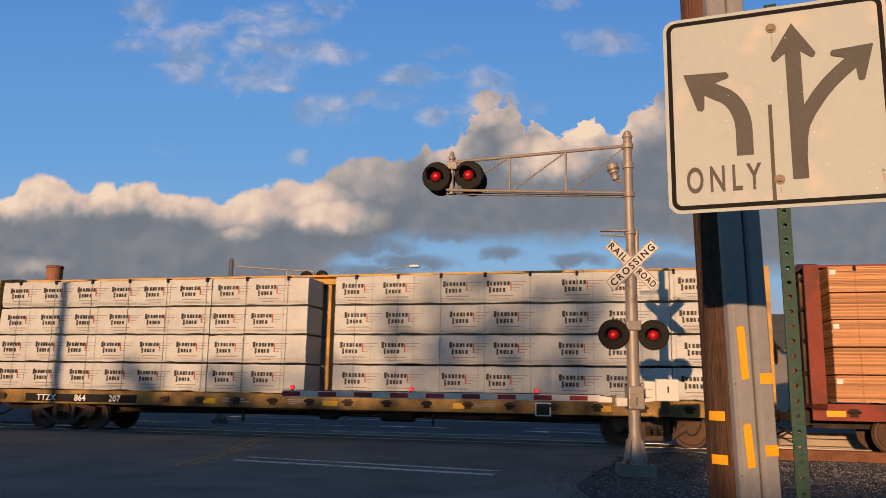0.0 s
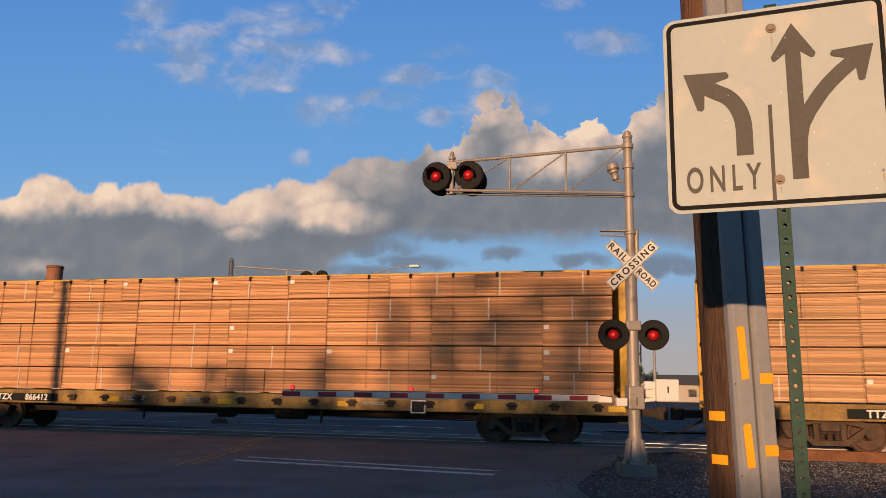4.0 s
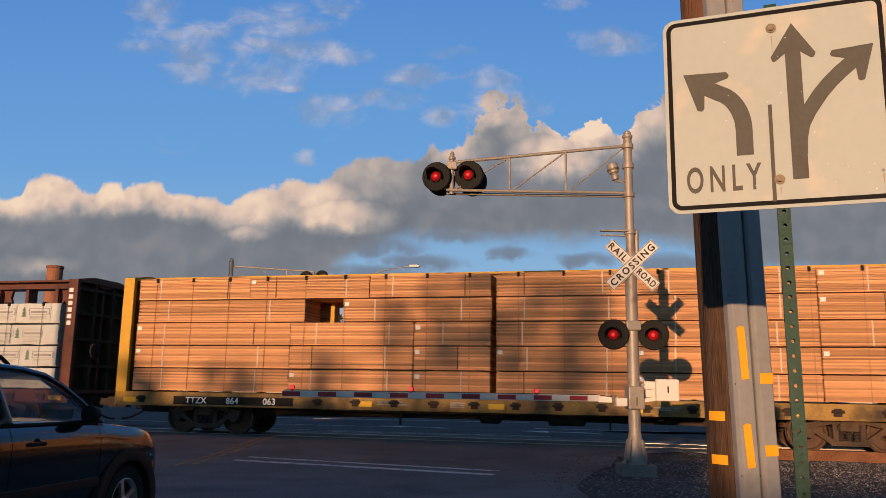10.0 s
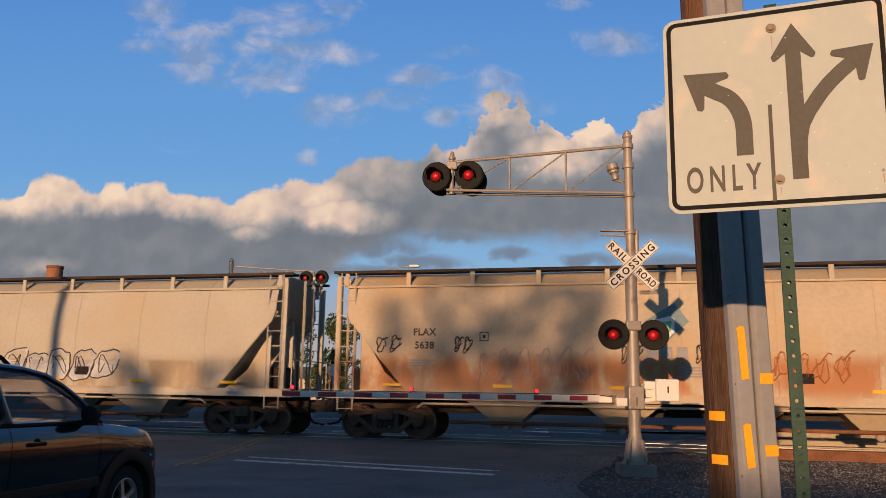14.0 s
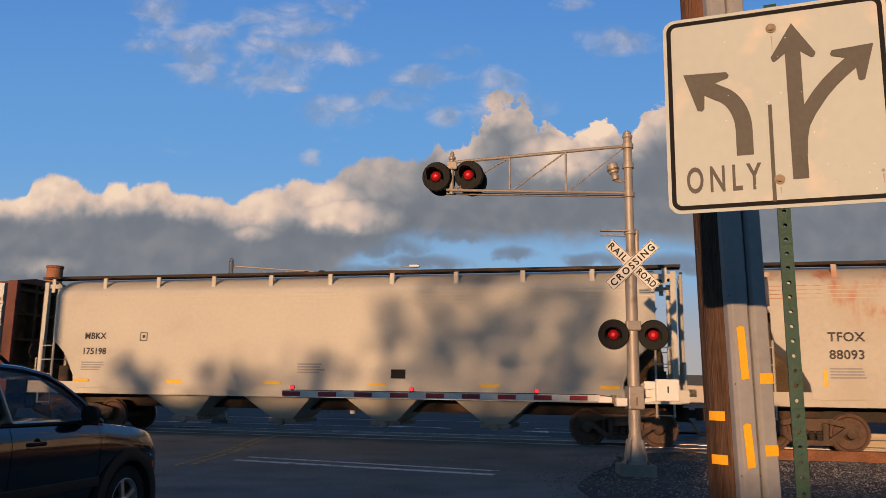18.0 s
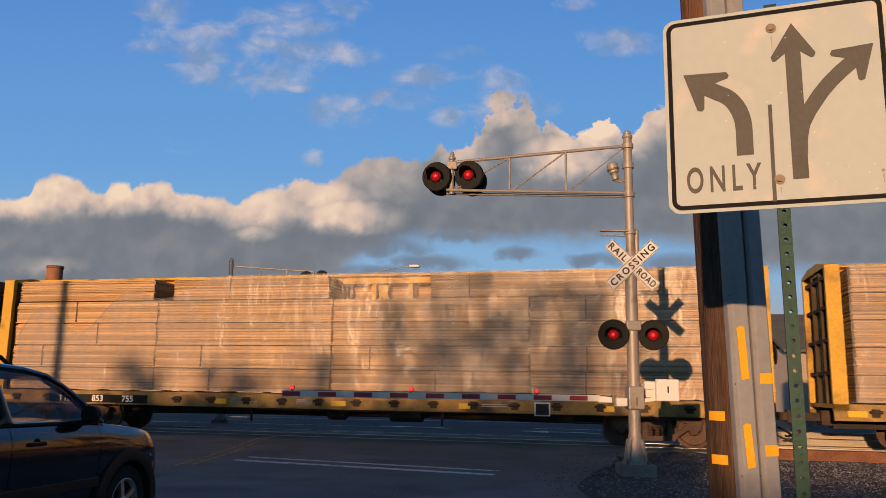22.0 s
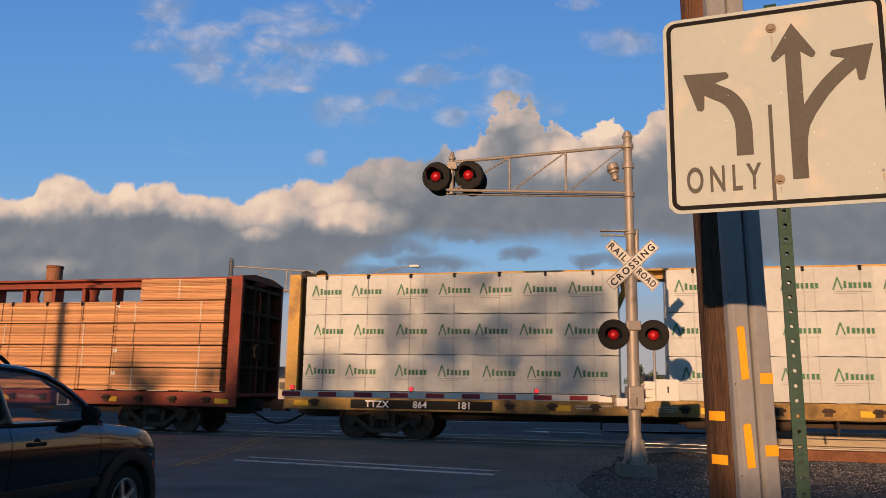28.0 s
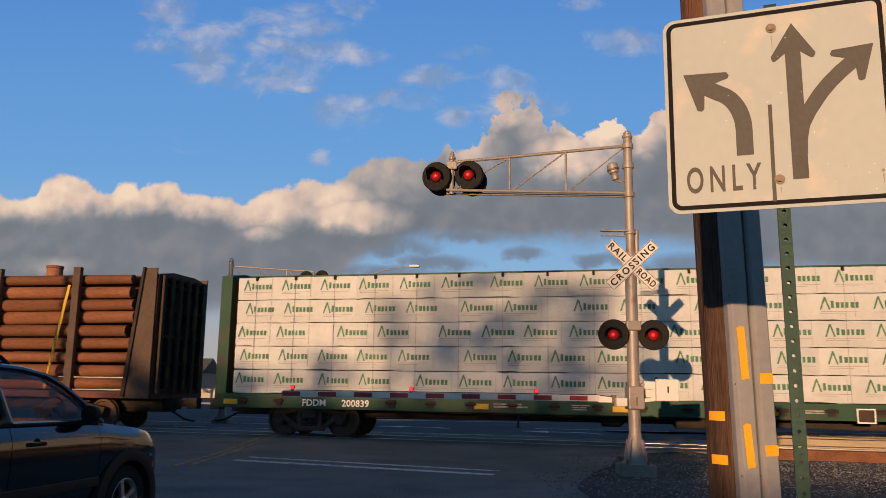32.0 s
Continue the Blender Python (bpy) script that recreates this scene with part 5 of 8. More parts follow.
build_shed()
warn = thing("warning_sign", "round pale railway warning sign on a post", "road sign", pose(-5.38, 40, 0))
part("disc", Solid().lathe([(0.02, -0.02), (0.31, -0.02), (0.31, 0.0), (0.02, 0.0)], 28, "y"), "box_white", warn, "pale round plate", at=pose(0, 0, 2.2))
part("post", Solid().box(-0.03, 0.03, 0.01, 0.06, -0.2, 2.5), "conduit", warn)

# far kerb and low wall that close the street
setting("wall_far", Solid().box(-80, -12, 95, 95.3, -0.3, 1.0), "stucco", "low pale wall along the far side of the street")
setting("kerb_far", Solid().box(-60, -6, 62, 62.4, -0.3, 0.06), "concrete", "concrete kerb of the far pavement")
for i, (x, y, w, h) in enumerate(((-46, 100, 16, 5.0), (-26, 104, 12, 4.2), (-70, 98, 18, 5.6), (34, 130, 14, 4.5), (2, 150, 9, 4.0))):
    hs = thing("far_house", "low pale house far beyond the street", "house", pose(x, y, -0.2))
    part("wall", Solid().box(0, w, 0, 8, 0, h * 0.62), "stucco", hs)
    part("roof", Solid().prism([(-0.5, h * 0.62), (4, h), (8.5, h * 0.62)], -0.4, w + 0.4, "x"), "roofing", hs)
    for k in range(3):
        part("window", Solid().box(w * (0.15 + 0.28 * k), w * (0.15 + 0.28 * k) + 1.3, -0.05, 0.0, 0.9, 2.1), "glass", hs)

# ---- out of view behind the camera: buildings added for shade, trees and pole that shadow the train ----
ALONG, ACROSS = Vector((-0.368, -0.930, 0)), Vector((0.930, -0.368, 0))


def behind(dist, u):
    p = ALONG * dist + ACROSS * u
    return Matrix.Translation((p.x, p.y, -0.2)) @ pose(0, 0, 0, 0, 0, math.degrees(math.atan2(-0.368, 0.930)))


# added out of view: heights set the shade line, last two hide horizon glow
for name_label, dist, u0, u1, h in (("unseen house added behind the road to cast shade", 35, -17.6, -3.0, 6.15), ("unseen low building added behind the road to cast shade", 36, -2.9, -1.1, 5.4), ("unseen low building added behind the road to cast shade", 36, -1.0, 11.0, 4.85), ("unseen low building added behind the road to cast shade", 37, -38.0, -17.7, 6.05), ("unseen long low building added behind the road to block horizon glow", 30, 12.0, 46.0, 6.0), ("unseen long low building added behind the road to block horizon glow", 38, -80.0, -39.0, 6.0)):
    hs = thing("house", name_label, "house", behind(dist, 0))
    part("wall", Solid().box(u0, u1, -8.0, -0.1, 0, h - 0.35), "stucco", hs)
    part("roof", Solid().box(u0 - 0.1, u1 + 0.1, -8.3, 0.1, h - 0.35, h), "roofing", hs)
    for k in range(4):
        part("window", Solid().box(u0 + (u1 - u0) * (0.12 + 0.22 * k), u0 + (u1 - u0) * (0.12 + 0.22 * k) + 1.4, -0.1, -0.04, 1.0, 2.3), "glass", hs)
pole = thing("utility_pole", "bare wooden utility pole behind the road", "utility pole", behind(12, -19.65))
part("trunk", Solid().lathe([(0.17, -0.3), (0.13, 10.5)], 14, "z"), "pole_wood", pole, smooth=True)


def shade_tree(dist, u, height, spread, low, clumps, seed, leaves, size):
    m_ = behind(dist, u)
    build_tree("shade_tree", "tall leafy tree behind the road", m_.translation.x, m_.translation.y, height, spread, seed, clumps=clumps, leaves=leaves, size=size, trunk_r=0.22, low=low, base=-0.2)


for dist, u, height, spread, clumps, seed in ((50, -9.0, 11.3, 2.0, 30, 31), (49, -6.6, 11.6, 2.3, 34, 33), (52, -5.3, 11.8, 1.7, 30, 35), (56, -7.6, 11.6, 2.2, 24, 39), (51, -4.3, 11.7, 1.9, 34, 61), (55, -3.4, 11.3, 1.5, 34, 62)):
    shade_tree(dist, u, height, spread, 0.6, clumps, seed, 27 if u < -5 else 36, 0.25)
for dist, u, height, spread, clumps, seed in ((46, -11.6, 8.9, 1.5, 26, 51), (47, -13.9, 8.7, 1.8, 30, 52), (46, -16.5, 8.8, 1.9, 30, 53)):
    shade_tree(dist, u, height, spread, 0.66, clumps, seed, 45, 0.25)


# ---- the train ----
SPEED = 17.405
CARS = []                # (car, place of its middle along the track at the start)
WHEELSETS = []           # (wheelset, car index, x in the car)


def wheelset_mesh():
    s = Solid()
    for side in (-1, 1):
        prof = [(0.09, 0.66), (0.16, 0.67), (0.36, 0.71), (0.40, 0.69), (0.485, 0.69), (0.485, 0.715), (0.462, 0.73), (0.457, 0.83), (0.40, 0.84), (0.37, 0.79), (0.17, 0.775), (0.14, 0.83), (0.08, 0.84)]
        s.lathe([(r, side * h) for r, h in prof], 32, "y")
        s.lathe([(0.458, side * 0.745), (0.4595, side * 0.75), (0.4585, side * 0.828), (0.457, side * 0.829)], 32, "y", slot=1, caps=False)
        for k in range(6):      # small marks on the plate
            a = 2 * math.pi * k / 6
            s.box(0.24 * math.cos(a) - 0.02, 0.24 * math.cos(a) + 0.02, side * 0.79 - 0.008, side * 0.79 + 0.008, 0.24 * math.sin(a) - 0.02, 0.24 * math.sin(a) + 0.02)
    s.tube([(0, -0.95, 0), (0, 0.95, 0)], 0.08, 14)
    return s.mesh("wheelset", ["wheel", "tread"], smooth=True)


def sideframe_mesh():
    s = Solid()
    w0, w1 = -1.06, -0.93
    # built from bars, so that the windows stay open
    s.bar((-1.08, -1.0, 0.6), (-0.4, -1.0, 0.74), 0.13, 0.13)
    s.bar((1.08, -1.0, 0.6), (0.4, -1.0, 0.74), 0.13, 0.13)
    s.box(-0.45, 0.45, w0, w1, 0.68, 0.8)
    s.bar((-0.8, -1.0, 0.56), (-0.36, -1.0, 0.24), 0.13, 0.12)
    s.bar((0.8, -1.0, 0.56), (0.36, -1.0, 0.24), 0.13, 0.12)
    s.box(-0.42, 0.42, w0, w1, 0.17, 0.29)
    for x in (-0.3, 0.3):
        s.box(x - 0.06, x + 0.06, w0, w1, 0.28, 0.7)
    for x in (-0.889, 0.889):
        s.lathe([(0.08, -1.1), (0.12, -1.08), (0.13, -0.96), (0.13, -0.9)], 16, "y", (x, 0, 0.457))
        s.box(x - 0.16, x + 0.16, w0, w1, 0.44, 0.64)
    return s.mesh("side_frame", "truck", smooth=True)


def springs_mesh():
    s = Solid()
    for x in (-0.17, 0.0, 0.17):
        s.lathe([(0.06, 0.29), (0.085, 0.31), (0.06, 0.35), (0.085, 0.38), (0.06, 0.42), (0.085, 0.45), (0.06, 0.49), (0.085, 0.51), (0.06, 0.55)], 12, "z", (x, -1.0, 0))
    s.box(-0.26, 0.26, -1.1, -0.88, 0.55, 0.66)
    return s.mesh("spring_nest", "underframe")


TRUCK = {}


def build_truck(car, x, index):
    if not TRUCK:
        TRUCK["wheelset"], TRUCK["side"], TRUCK["spring"] = wheelset_mesh(), sideframe_mesh(), springs_mesh()
        TRUCK["bolster"] = Solid().box(-0.2, 0.2, -1.12, 1.12, 0.52, 0.8).box(-0.12, 0.12, -0.9, 0.9, 0.42, 0.52).box(-0.95, 0.95, -0.05, 0.05, 0.36, 0.42).mesh("truck", "truck")
        TRUCK["shoe"] = Solid().box(-0.05, 0.05, -0.86, -0.7, 0.3, 0.6).mesh("brake_shoe", "underframe")
    t = part("truck", TRUCK["bolster"], None, car, "rusty brown freight truck with two axles", at=pose(x, 0, 0))
    for turn in (0, 180):
        part("side_frame", TRUCK["side"], None, t, at=pose(0, 0, 0, 0, 0, turn))
        part("spring_nest", TRUCK["spring"], None, t, at=pose(0, 0, 0, 0, 0, turn))
        for sx in (-0.36, 0.36):
            part("brake_shoe", TRUCK["shoe"], None, t, at=pose(0, 0, 0, 0, 0, turn) @ pose(sx, 0, 0))
    for dx in (-0.889, 0.889):
        w = part("wheelset", TRUCK["wheelset"], None, t, "steel wheels on an axle", at=pose(dx, 0, 0.457))
        WHEELSETS.append((w, index, x + dx, dx))


COMMON = {}


def couplers(car, half, reach):
    """Couplers with hanging hoses at both ends; half: to the end sheet, reach: to the coupling line."""
    for side in (-1, 1):
        s = Solid()
        s.box(half - 0.3, reach - 0.25, -0.09, 0.09, 0.72, 0.92)
        s.box(reach - 0.28, reach + 0.05, -0.15, 0.13, 0.66, 0.98)
        s.box(half - 0.35, half + 0.05, -0.25, 0.25, 0.62, 0.98)
        part("coupler", s, "underframe", car, "dark steel knuckle coupler", at=pose(0, 0, 0, 0, 0, 0 if side > 0 else 180), bevel=0.0)
        h = Solid().tube([(half - 0.1, -0.35, 0.72), (half + 0.1, -0.38, 0.6), (reach - 0.25, -0.3, 0.36), (reach, -0.25, 0.3), (reach + 0.06, -0.22, 0.32)], 0.028, 8)
        part("air_hose", h, "black", car, "hanging black rubber air hose", at=pose(0, 0, 0, 0, 0, 0 if side > 0 else 180))


def reporting(car, words, x0, x1, z, size, mats="mark_white", y=-1.392):
    words = words.split("|")
    for i, w in enumerate(words):
        x = (x0 + x1) / 2 if len(words) == 1 else x0 + (x1 - x0) * (i + 0.5) / len(words)
        lettering(w, size, mats, car, pose(x, y, z), name="reporting_mark", label="painted reporting mark", spacing=1.05, bold=0.02)


def small_print(car, x, z, w, h, rows, mats="mark_white", y=-1.393, seed=0):
    """Unreadable stencilled lines, as plain bars."""
    rnd = random.Random(seed)
    s = Solid()
    for i in range(rows):
        s.box(x, x + w * rnd.uniform(0.7, 1.0), y, y + 0.002, z - (i + 0.55) * h / rows, z - i * h / rows)
    part("stencil", s, "mark_dull" if mats == "mark_white" else mats, car)


# ---- loads ----
PACKS = {}


def board_pack(kind, length, height, seed):
    """A strapped pack of boards: layers of planks with uneven ends and faces."""
    key = (kind, round(length, 1), round(height, 2), seed)
    if key in PACKS:
        return PACKS[key]
    rnd = random.Random(int(length * 100) + int(height * 1000) + seed * 77 + len(kind))
    rough = kind == "lumber_rough"
    thick = 0.048 if rough else 0.0405
    n = max(3, int((height - 0.034) / thick))
    step = (height - 0.034) / n
    half = length / 2
    left, right = [], []
    for i in range(n):
        z = 0.034 + i * step
        jit = 0.01 if not rough else 0.16 if height > 0.7 else 0.03
        a, b = -half + rnd.uniform(0, jit), half - rnd.uniform(0, jit)
        y = -1.15 + rnd.uniform(0, 0.08 if rough and height > 0.7 else 0.03 if rough else 0.01)
        gap = rnd.choice((0.006, 0.008, 0.012, 0.03)) if rough else rnd.choice((0.004, 0.006, 0.009, 0.013))
        for py, pz, inset in ((y, z, 0.0), (y, z + step - gap, 0.0), (y + 0.035, z + step - gap, 0.035), (y + 0.035, z + step, 0.035)):
            left.append((a + inset, py, pz)), right.append((b - inset, py, pz))
    m_ = len(left)
    back = [(-half + 0.02, -0.02, left[0][2]), (half - 0.02, -0.02, left[0][2]), (half - 0.02, -0.02, left[-1][2]), (-half + 0.02, -0.02, left[-1][2])]
    lb = [(p[0], -0.02, p[2]) for p in left]
    rb = [(p[0], -0.02, p[2]) for p in right]
    fs = [(i, m_ + i, m_ + i + 1, i + 1) for i in range(m_ - 1)]
    fs += [(2 * m_ + i, i, i + 1, 2 * m_ + i + 1) for i in range(m_ - 1)] + [(m_ + i, 3 * m_ + i, 3 * m_ + i + 1, m_ + i + 1) for i in range(m_ - 1)]
    fs += [(0, 2 * m_, 3 * m_, m_), (m_ - 1, 2 * m_ - 1, 4 * m_ - 1, 3 * m_ - 1)] + [(3 * m_ + i, 2 * m_ + i, 2 * m_ + i + 1, 3 * m_ + i + 1) for i in range(m_ - 1)]
    s = Solid().add(left + right + lb + rb, fs)
    PACKS[key] = s.mesh("lumber_pack", kind)
    return PACKS[key]


def wrapped_pack(length, height, seed, gap=0.05):
    key = ("wrap", round(length, 1), round(height, 2), seed, gap)
    if key in PACKS:
        return PACKS[key]
    rnd = random.Random(seed * 31 + int(length * 10))
    s = Solid()
    half = length / 2
    nx, nz = max(4, int(length / 0.3)), 6
    vs, fs = [], []
    for j in range(nz + 1):
        for i in range(nx + 1):
            x, z = -half + length * i / nx, gap * 0.6 + (height - gap) * j / nz
            edge = 0.025 * (i in (0, nx)) + 0.02 * (j in (0, nz))
            vs.append((x, -1.15 + edge + rnd.uniform(-0.006, 0.008), z + (rnd.uniform(-0.012, 0.0) if j == nz else rnd.choice((0.0, 0.0, -0.01, 0.014)) if j == 0 else 0)))
    m_ = nx + 1
    fs += [(j * m_ + i, j * m_ + i + 1, (j + 1) * m_ + i + 1, (j + 1) * m_ + i) for j in range(nz) for i in range(nx)]
    loop = list(range(m_)) + [j * m_ + nx for j in range(1, nz + 1)] + [nz * m_ + i for i in range(nx - 1, -1, -1)] + [j * m_ for j in range(nz - 1, 0, -1)]
    k = len(vs)                      # the wrap folds over the edges to the back of the pack
    vs += [(vs[i][0], -0.02, vs[i][2]) for i in loop]
    fs += [(loop[i], loop[(i + 1) % len(loop)], k + (i + 1) % len(loop), k + i) for i in range(len(loop))] + [tuple(range(k, k + len(loop)))]
    s.add(vs, fs)
    PACKS[key] = s.mesh("wrapped_pack", "wrap", smooth=True)
    return PACKS[key]


def logo(style, s, x, z, k):
    """Printed mill marks as plain shapes; slots: 0 dark, 1 colour, 2 grey."""
    y0, y1 = -1.162, -1.158
    if style == "black":          # two bold lines, a red wedge, fine rules
        for row, count, dx, zz in ((0, 7, 0.0, z), (1, 5, 0.07, z - 0.175)):
            for i in range(count):          # plain slabs
                gx, h = x + dx + i * 0.092, 0.16 if i == 0 else 0.105
                s.box(gx, gx + (0.074, 0.05, 0.066)[(i + row) % 3], y0, y1, zz - (0.025 if i == 0 else 0), zz - (0.025 if i == 0 else 0) + h)
        s.box(x + 0.64, x + 0.67, y0, y1, z - 0.14, z + 0.1, 1)
        for i in range(4):
            s.box(x + 0.68, x + 1.08 - 0.09 * i, y0, y1, z + 0.085 - i * 0.075, z + 0.102 - i * 0.075, 2)
        s.box(x + 0.08, x + 0.72, y0, y1, z - 0.29, z - 0.262, 2)
        s.box(x + 0.18, x + 0.6, y0, y1, z - 0.37, z - 0.35, 2)
    elif style == "green":        # a peaked mark and a bar of blocks
        s.add([(x - 0.02, y0, z - 0.12), (x + 0.02, y0, z - 0.12), (x + 0.105, y0, z + 0.12), (x + 0.18, y0, z - 0.12), (x + 0.22, y0, z - 0.12), (x + 0.12, y0, z + 0.19), (x + 0.085, y0, z + 0.19)],
              [(0, 1, 2, 6), (6, 2, 5), (2, 3, 4, 5)], 1)
        for i in range(6):
            gx, h = x + 0.24 + i * 0.108, 0.17 if i == 0 else 0.135
            s.box(gx, gx + (0.062, 0.08, 0.07)[i % 3], y0, y1, z - 0.08, z - 0.08 + h, 1)
        for i in range(2):
            s.box(x + 0.0, x + 0.85 - 0.3 * i, y0, y1, z - 0.17 - i * 0.045, z - 0.16 - i * 0.045, 2)
    elif style == "slate":        # a tall block, then fine ones, behind a little tree of rules
        for i in range(7):
            gx, top = x + 0.33 + i * 0.105, z + (0.16 if i in (0, 2, 3) else 0.06)
            wd = (0.1, 0.07, 0.03, 0.03, 0.03, 0.075, 0.055)[i]
            if i == 0:
                s.add([(gx - 0.04, y0, z - 0.02), (gx + 0.02, y0, z - 0.1), (gx + wd, y0, z - 0.09), (gx + 0.04, y0, z - 0.05), (gx + 0.01, y0, z + 0.02), (gx + 0.05, y0, z + 0.1), (gx + wd, y0, z + 0.13), (gx + 0.02, y0, z + 0.15)], [(0, 1, 2, 3), (0, 3, 4), (0, 4, 5, 7), (7, 5, 6)], 0)
            else:
                s.add([(gx, y0, z - 0.1), (gx + wd, y0, z - 0.1), (gx + wd + 0.02, y0, top), (gx + 0.02, y0, top)], [(0, 1, 2, 3)], 0)
        for i in range(5):
            k_ = 0.12 - 0.02 * i
            s.add([(x + 0.13 - k_, y0, z - 0.1 + i * 0.05), (x + 0.13 + k_, y0, z - 0.1 + i * 0.05), (x + 0.13 + k_ * 0.5, y0, z - 0.068 + i * 0.05), (x + 0.13 - k_ * 0.5, y0, z - 0.068 + i * 0.05)], [(0, 1, 2, 3)], 0)
    else:                         # fir tree beside a framed word
        for i in range(3):
            s.add([(x - 0.03 + 0.012 * i, y0, z - 0.16 + i * 0.09), (x + 0.15 - 0.012 * i, y0, z - 0.16 + i * 0.09), (x + 0.06, y0, z - 0.02 + i * 0.09)], [(0, 1, 2)], 1)
        for a, b, c, d in ((0.24, 0.97, 0.08, 0.095), (0.24, 0.97, -0.11, -0.095), (0.24, 0.255, -0.11, 0.09), (0.955, 0.97, -0.11, 0.09)):
            s.box(x + a, x + b, y0, y1, z + c, z + d, 2)
        s.box(x + 0.3, x + 0.88, y0, y1, z - 0.045, z + 0.015, 2)
        for i in range(4):
            s.box(x + 0.28, x + 0.9 - 0.1 * (i % 2), y0, y1, z - 0.16 - i * 0.035, z - 0.15 - i * 0.035, 2)


def print_mesh(style, length, height, phase):
    key = ("print", style, round(length, 1), round(height, 2), phase)
    if key in PACKS:
        return PACKS[key]
    s = Solid()
    pitch = {"black": 1.2, "green": 1.18, "slate": 1.22, "fir": 1.24}[style]
    x = -length / 2 + (0.1, 0.3, 0.2)[phase]
    while x + 0.72 < length / 2:
        logo(style, s, x, height * 0.58, phase)
        x += pitch
    x = -length / 2 + pitch * 0.9
    while x < length / 2 - 0.3:       # folds of the wrapping
        s.box(x, x + 0.008, -1.161, -1.157, 0.06, height - 0.03, 2)
        x += pitch
    if style in ("black", "slate"):   # fine rules along the lower edge
        for i in range(3):
            s.box(-length / 2 + 0.04, length / 2 - 0.04, -1.161, -1.157, 0.07 + i * 0.035, 0.076 + i * 0.035, 2)
    if not s.f:
        s.box(0, 0.2, -1.161, -1.157, height * 0.5, height * 0.52, 2)
    PACKS[key] = s.mesh("print", {"black": ["print_black", "print_red", "print_grey"], "green": ["print_green", "print_green", "print_grey"],
                                  "slate": ["print_blue", "print_blue", "print_grey"], "fir": ["print_grey", "print_pale", "print_grey"]}[style])
    return PACKS[key]


def load(car, kind, blocks, tier_heights, style="", aligned=True, seed=1, sizes=(2.4, 3.0, 3.6, 4.9), far=True, labels="", back=()):
    """Stacks packs on both sides of the car's spine. blocks: (x0, x1, first tier, last tier)."""
    rnd = random.Random(seed)
    base = [1.17]
    for h in tier_heights:
        base.append(base[-1] + h)
    strap = {}
    tight = 0.014 if style in ("green", "slate") else 0.05

    def cut(x0, x1):
        out, x = [], x0
        while x1 - x > 0.6:
            d = rnd.choice(sizes)
            if x1 - x - d < 1.6:
                d = x1 - x
            out.append((x, min(x + d, x1)))
            x += d
        return out
    for x0, x1, tier in back:
        for a, b in cut(x0, x1):
            part("lumber_pack", board_pack(kind, round(b - a - 0.02, 1), tier_heights[tier], 1), None, car, labels, at=pose((a + b) / 2, 0.21, base[tier], 0, 0, 180))
    for x0, x1, t0, t1 in blocks:
        joints = cut(x0, x1)
        for tier in range(t0, t1):
            if not aligned:
                joints = cut(x0, x1)
            h = tier_heights[tier]
            for a, b in joints:
                ln = round(b - a - 0.02, 1)
                here = pose((a + b) / 2, -0.21, base[tier])
                if style:
                    pk = part("wrapped_pack", wrapped_pack(ln, h, rnd.randint(1, 3), tight), None, car, labels, at=here)
                    part("print", print_mesh(style, ln, h, rnd.randint(0, 2)), None, pk)
                    if style == "slate" and rnd.random() < 0.6:
                        part("tag", Solid().box(0, 0.14, -1.166, -1.16, 0.1, 0.19), "tag_yellow", pk, "yellow paper tag", at=pose(ln / 2 - 0.2, 0, 0))
                else:
                    pk = part("lumber_pack", board_pack(kind, ln, h, rnd.randint(1, 3)), None, car, labels, at=here)
                    key = round(h, 2)
                    if key not in strap:
                        strap[key] = (Solid().box(-0.012, 0.012, -1.155, -0.02, 0.05, h - 0.004).mesh("strap", "strap"), Solid().box(-0.012, 0.012, -1.155, -0.02, 0.05, h - 0.004).mesh("strap", "strap_dark"),
                                      Solid().box(0, 0.13, -1.156, -1.15, h - 0.2, h - 0.09).mesh("tag", "tag"))
                    if kind != "lumber_rough":
                        for sx in ((-0.3, 0.3) if ln > 3.2 else (rnd.uniform(-0.15, 0.15),)):
                            part("strap", strap[key][0 if rnd.random() < 0.8 else 1], None, pk, at=pose(sx * ln * rnd.uniform(0.9, 1.05), 0, 0))
                        if rnd.random() < 0.5:
                            part("tag", strap[key][2], None, pk, "white paper tag", at=pose(-ln / 2 + 0.04, 0, 0))
                    elif rnd.random() < 0.8:
                        part("strap", strap[key][1], None, pk, at=pose(rnd.uniform(-0.35, 0.1) * ln, 0, 0))
                if far:
                    part("wrapped_pack" if style else "lumber_pack", wrapped_pack(ln, h, 1, tight) if style else board_pack(kind, ln, h, 1), None, car, at=pose((a + b) / 2, 0.21, base[tier], 0, 0, 180))


def bands(car, spans, levels, wood=False):
    """Steel bands drawn down over the load, each with a dark corner shoe on the top edge. spans: (x0, x1, tiers)."""
    for x0, x1, tiers in spans:
        z1 = 1.17 + sum(levels[:tiers])
        key = ("band", round(z1, 2), wood)
        if key not in COMMON:
            COMMON[key] = (Solid().box(-0.005, 0.005, -1.383, -1.372, 1.17, z1).mesh("band", "strap_mid" if wood else "print_grey"),
                           Solid().box(-0.035, 0.035, -1.392, -1.2, z1 - 0.11, z1 + 0.012).mesh("corner_shoe", "black"))
        n = max(1, int((x1 - x0) / 1.16))
        for i in range(n):
            x = x0 + (x1 - x0) * (i + 0.5) / n
            b_ = part("band", COMMON[key][0], None, car, at=pose(x, 0, 0))
            part("corner_shoe", COMMON[key][1], None, b_, "dark steel corner shoe")


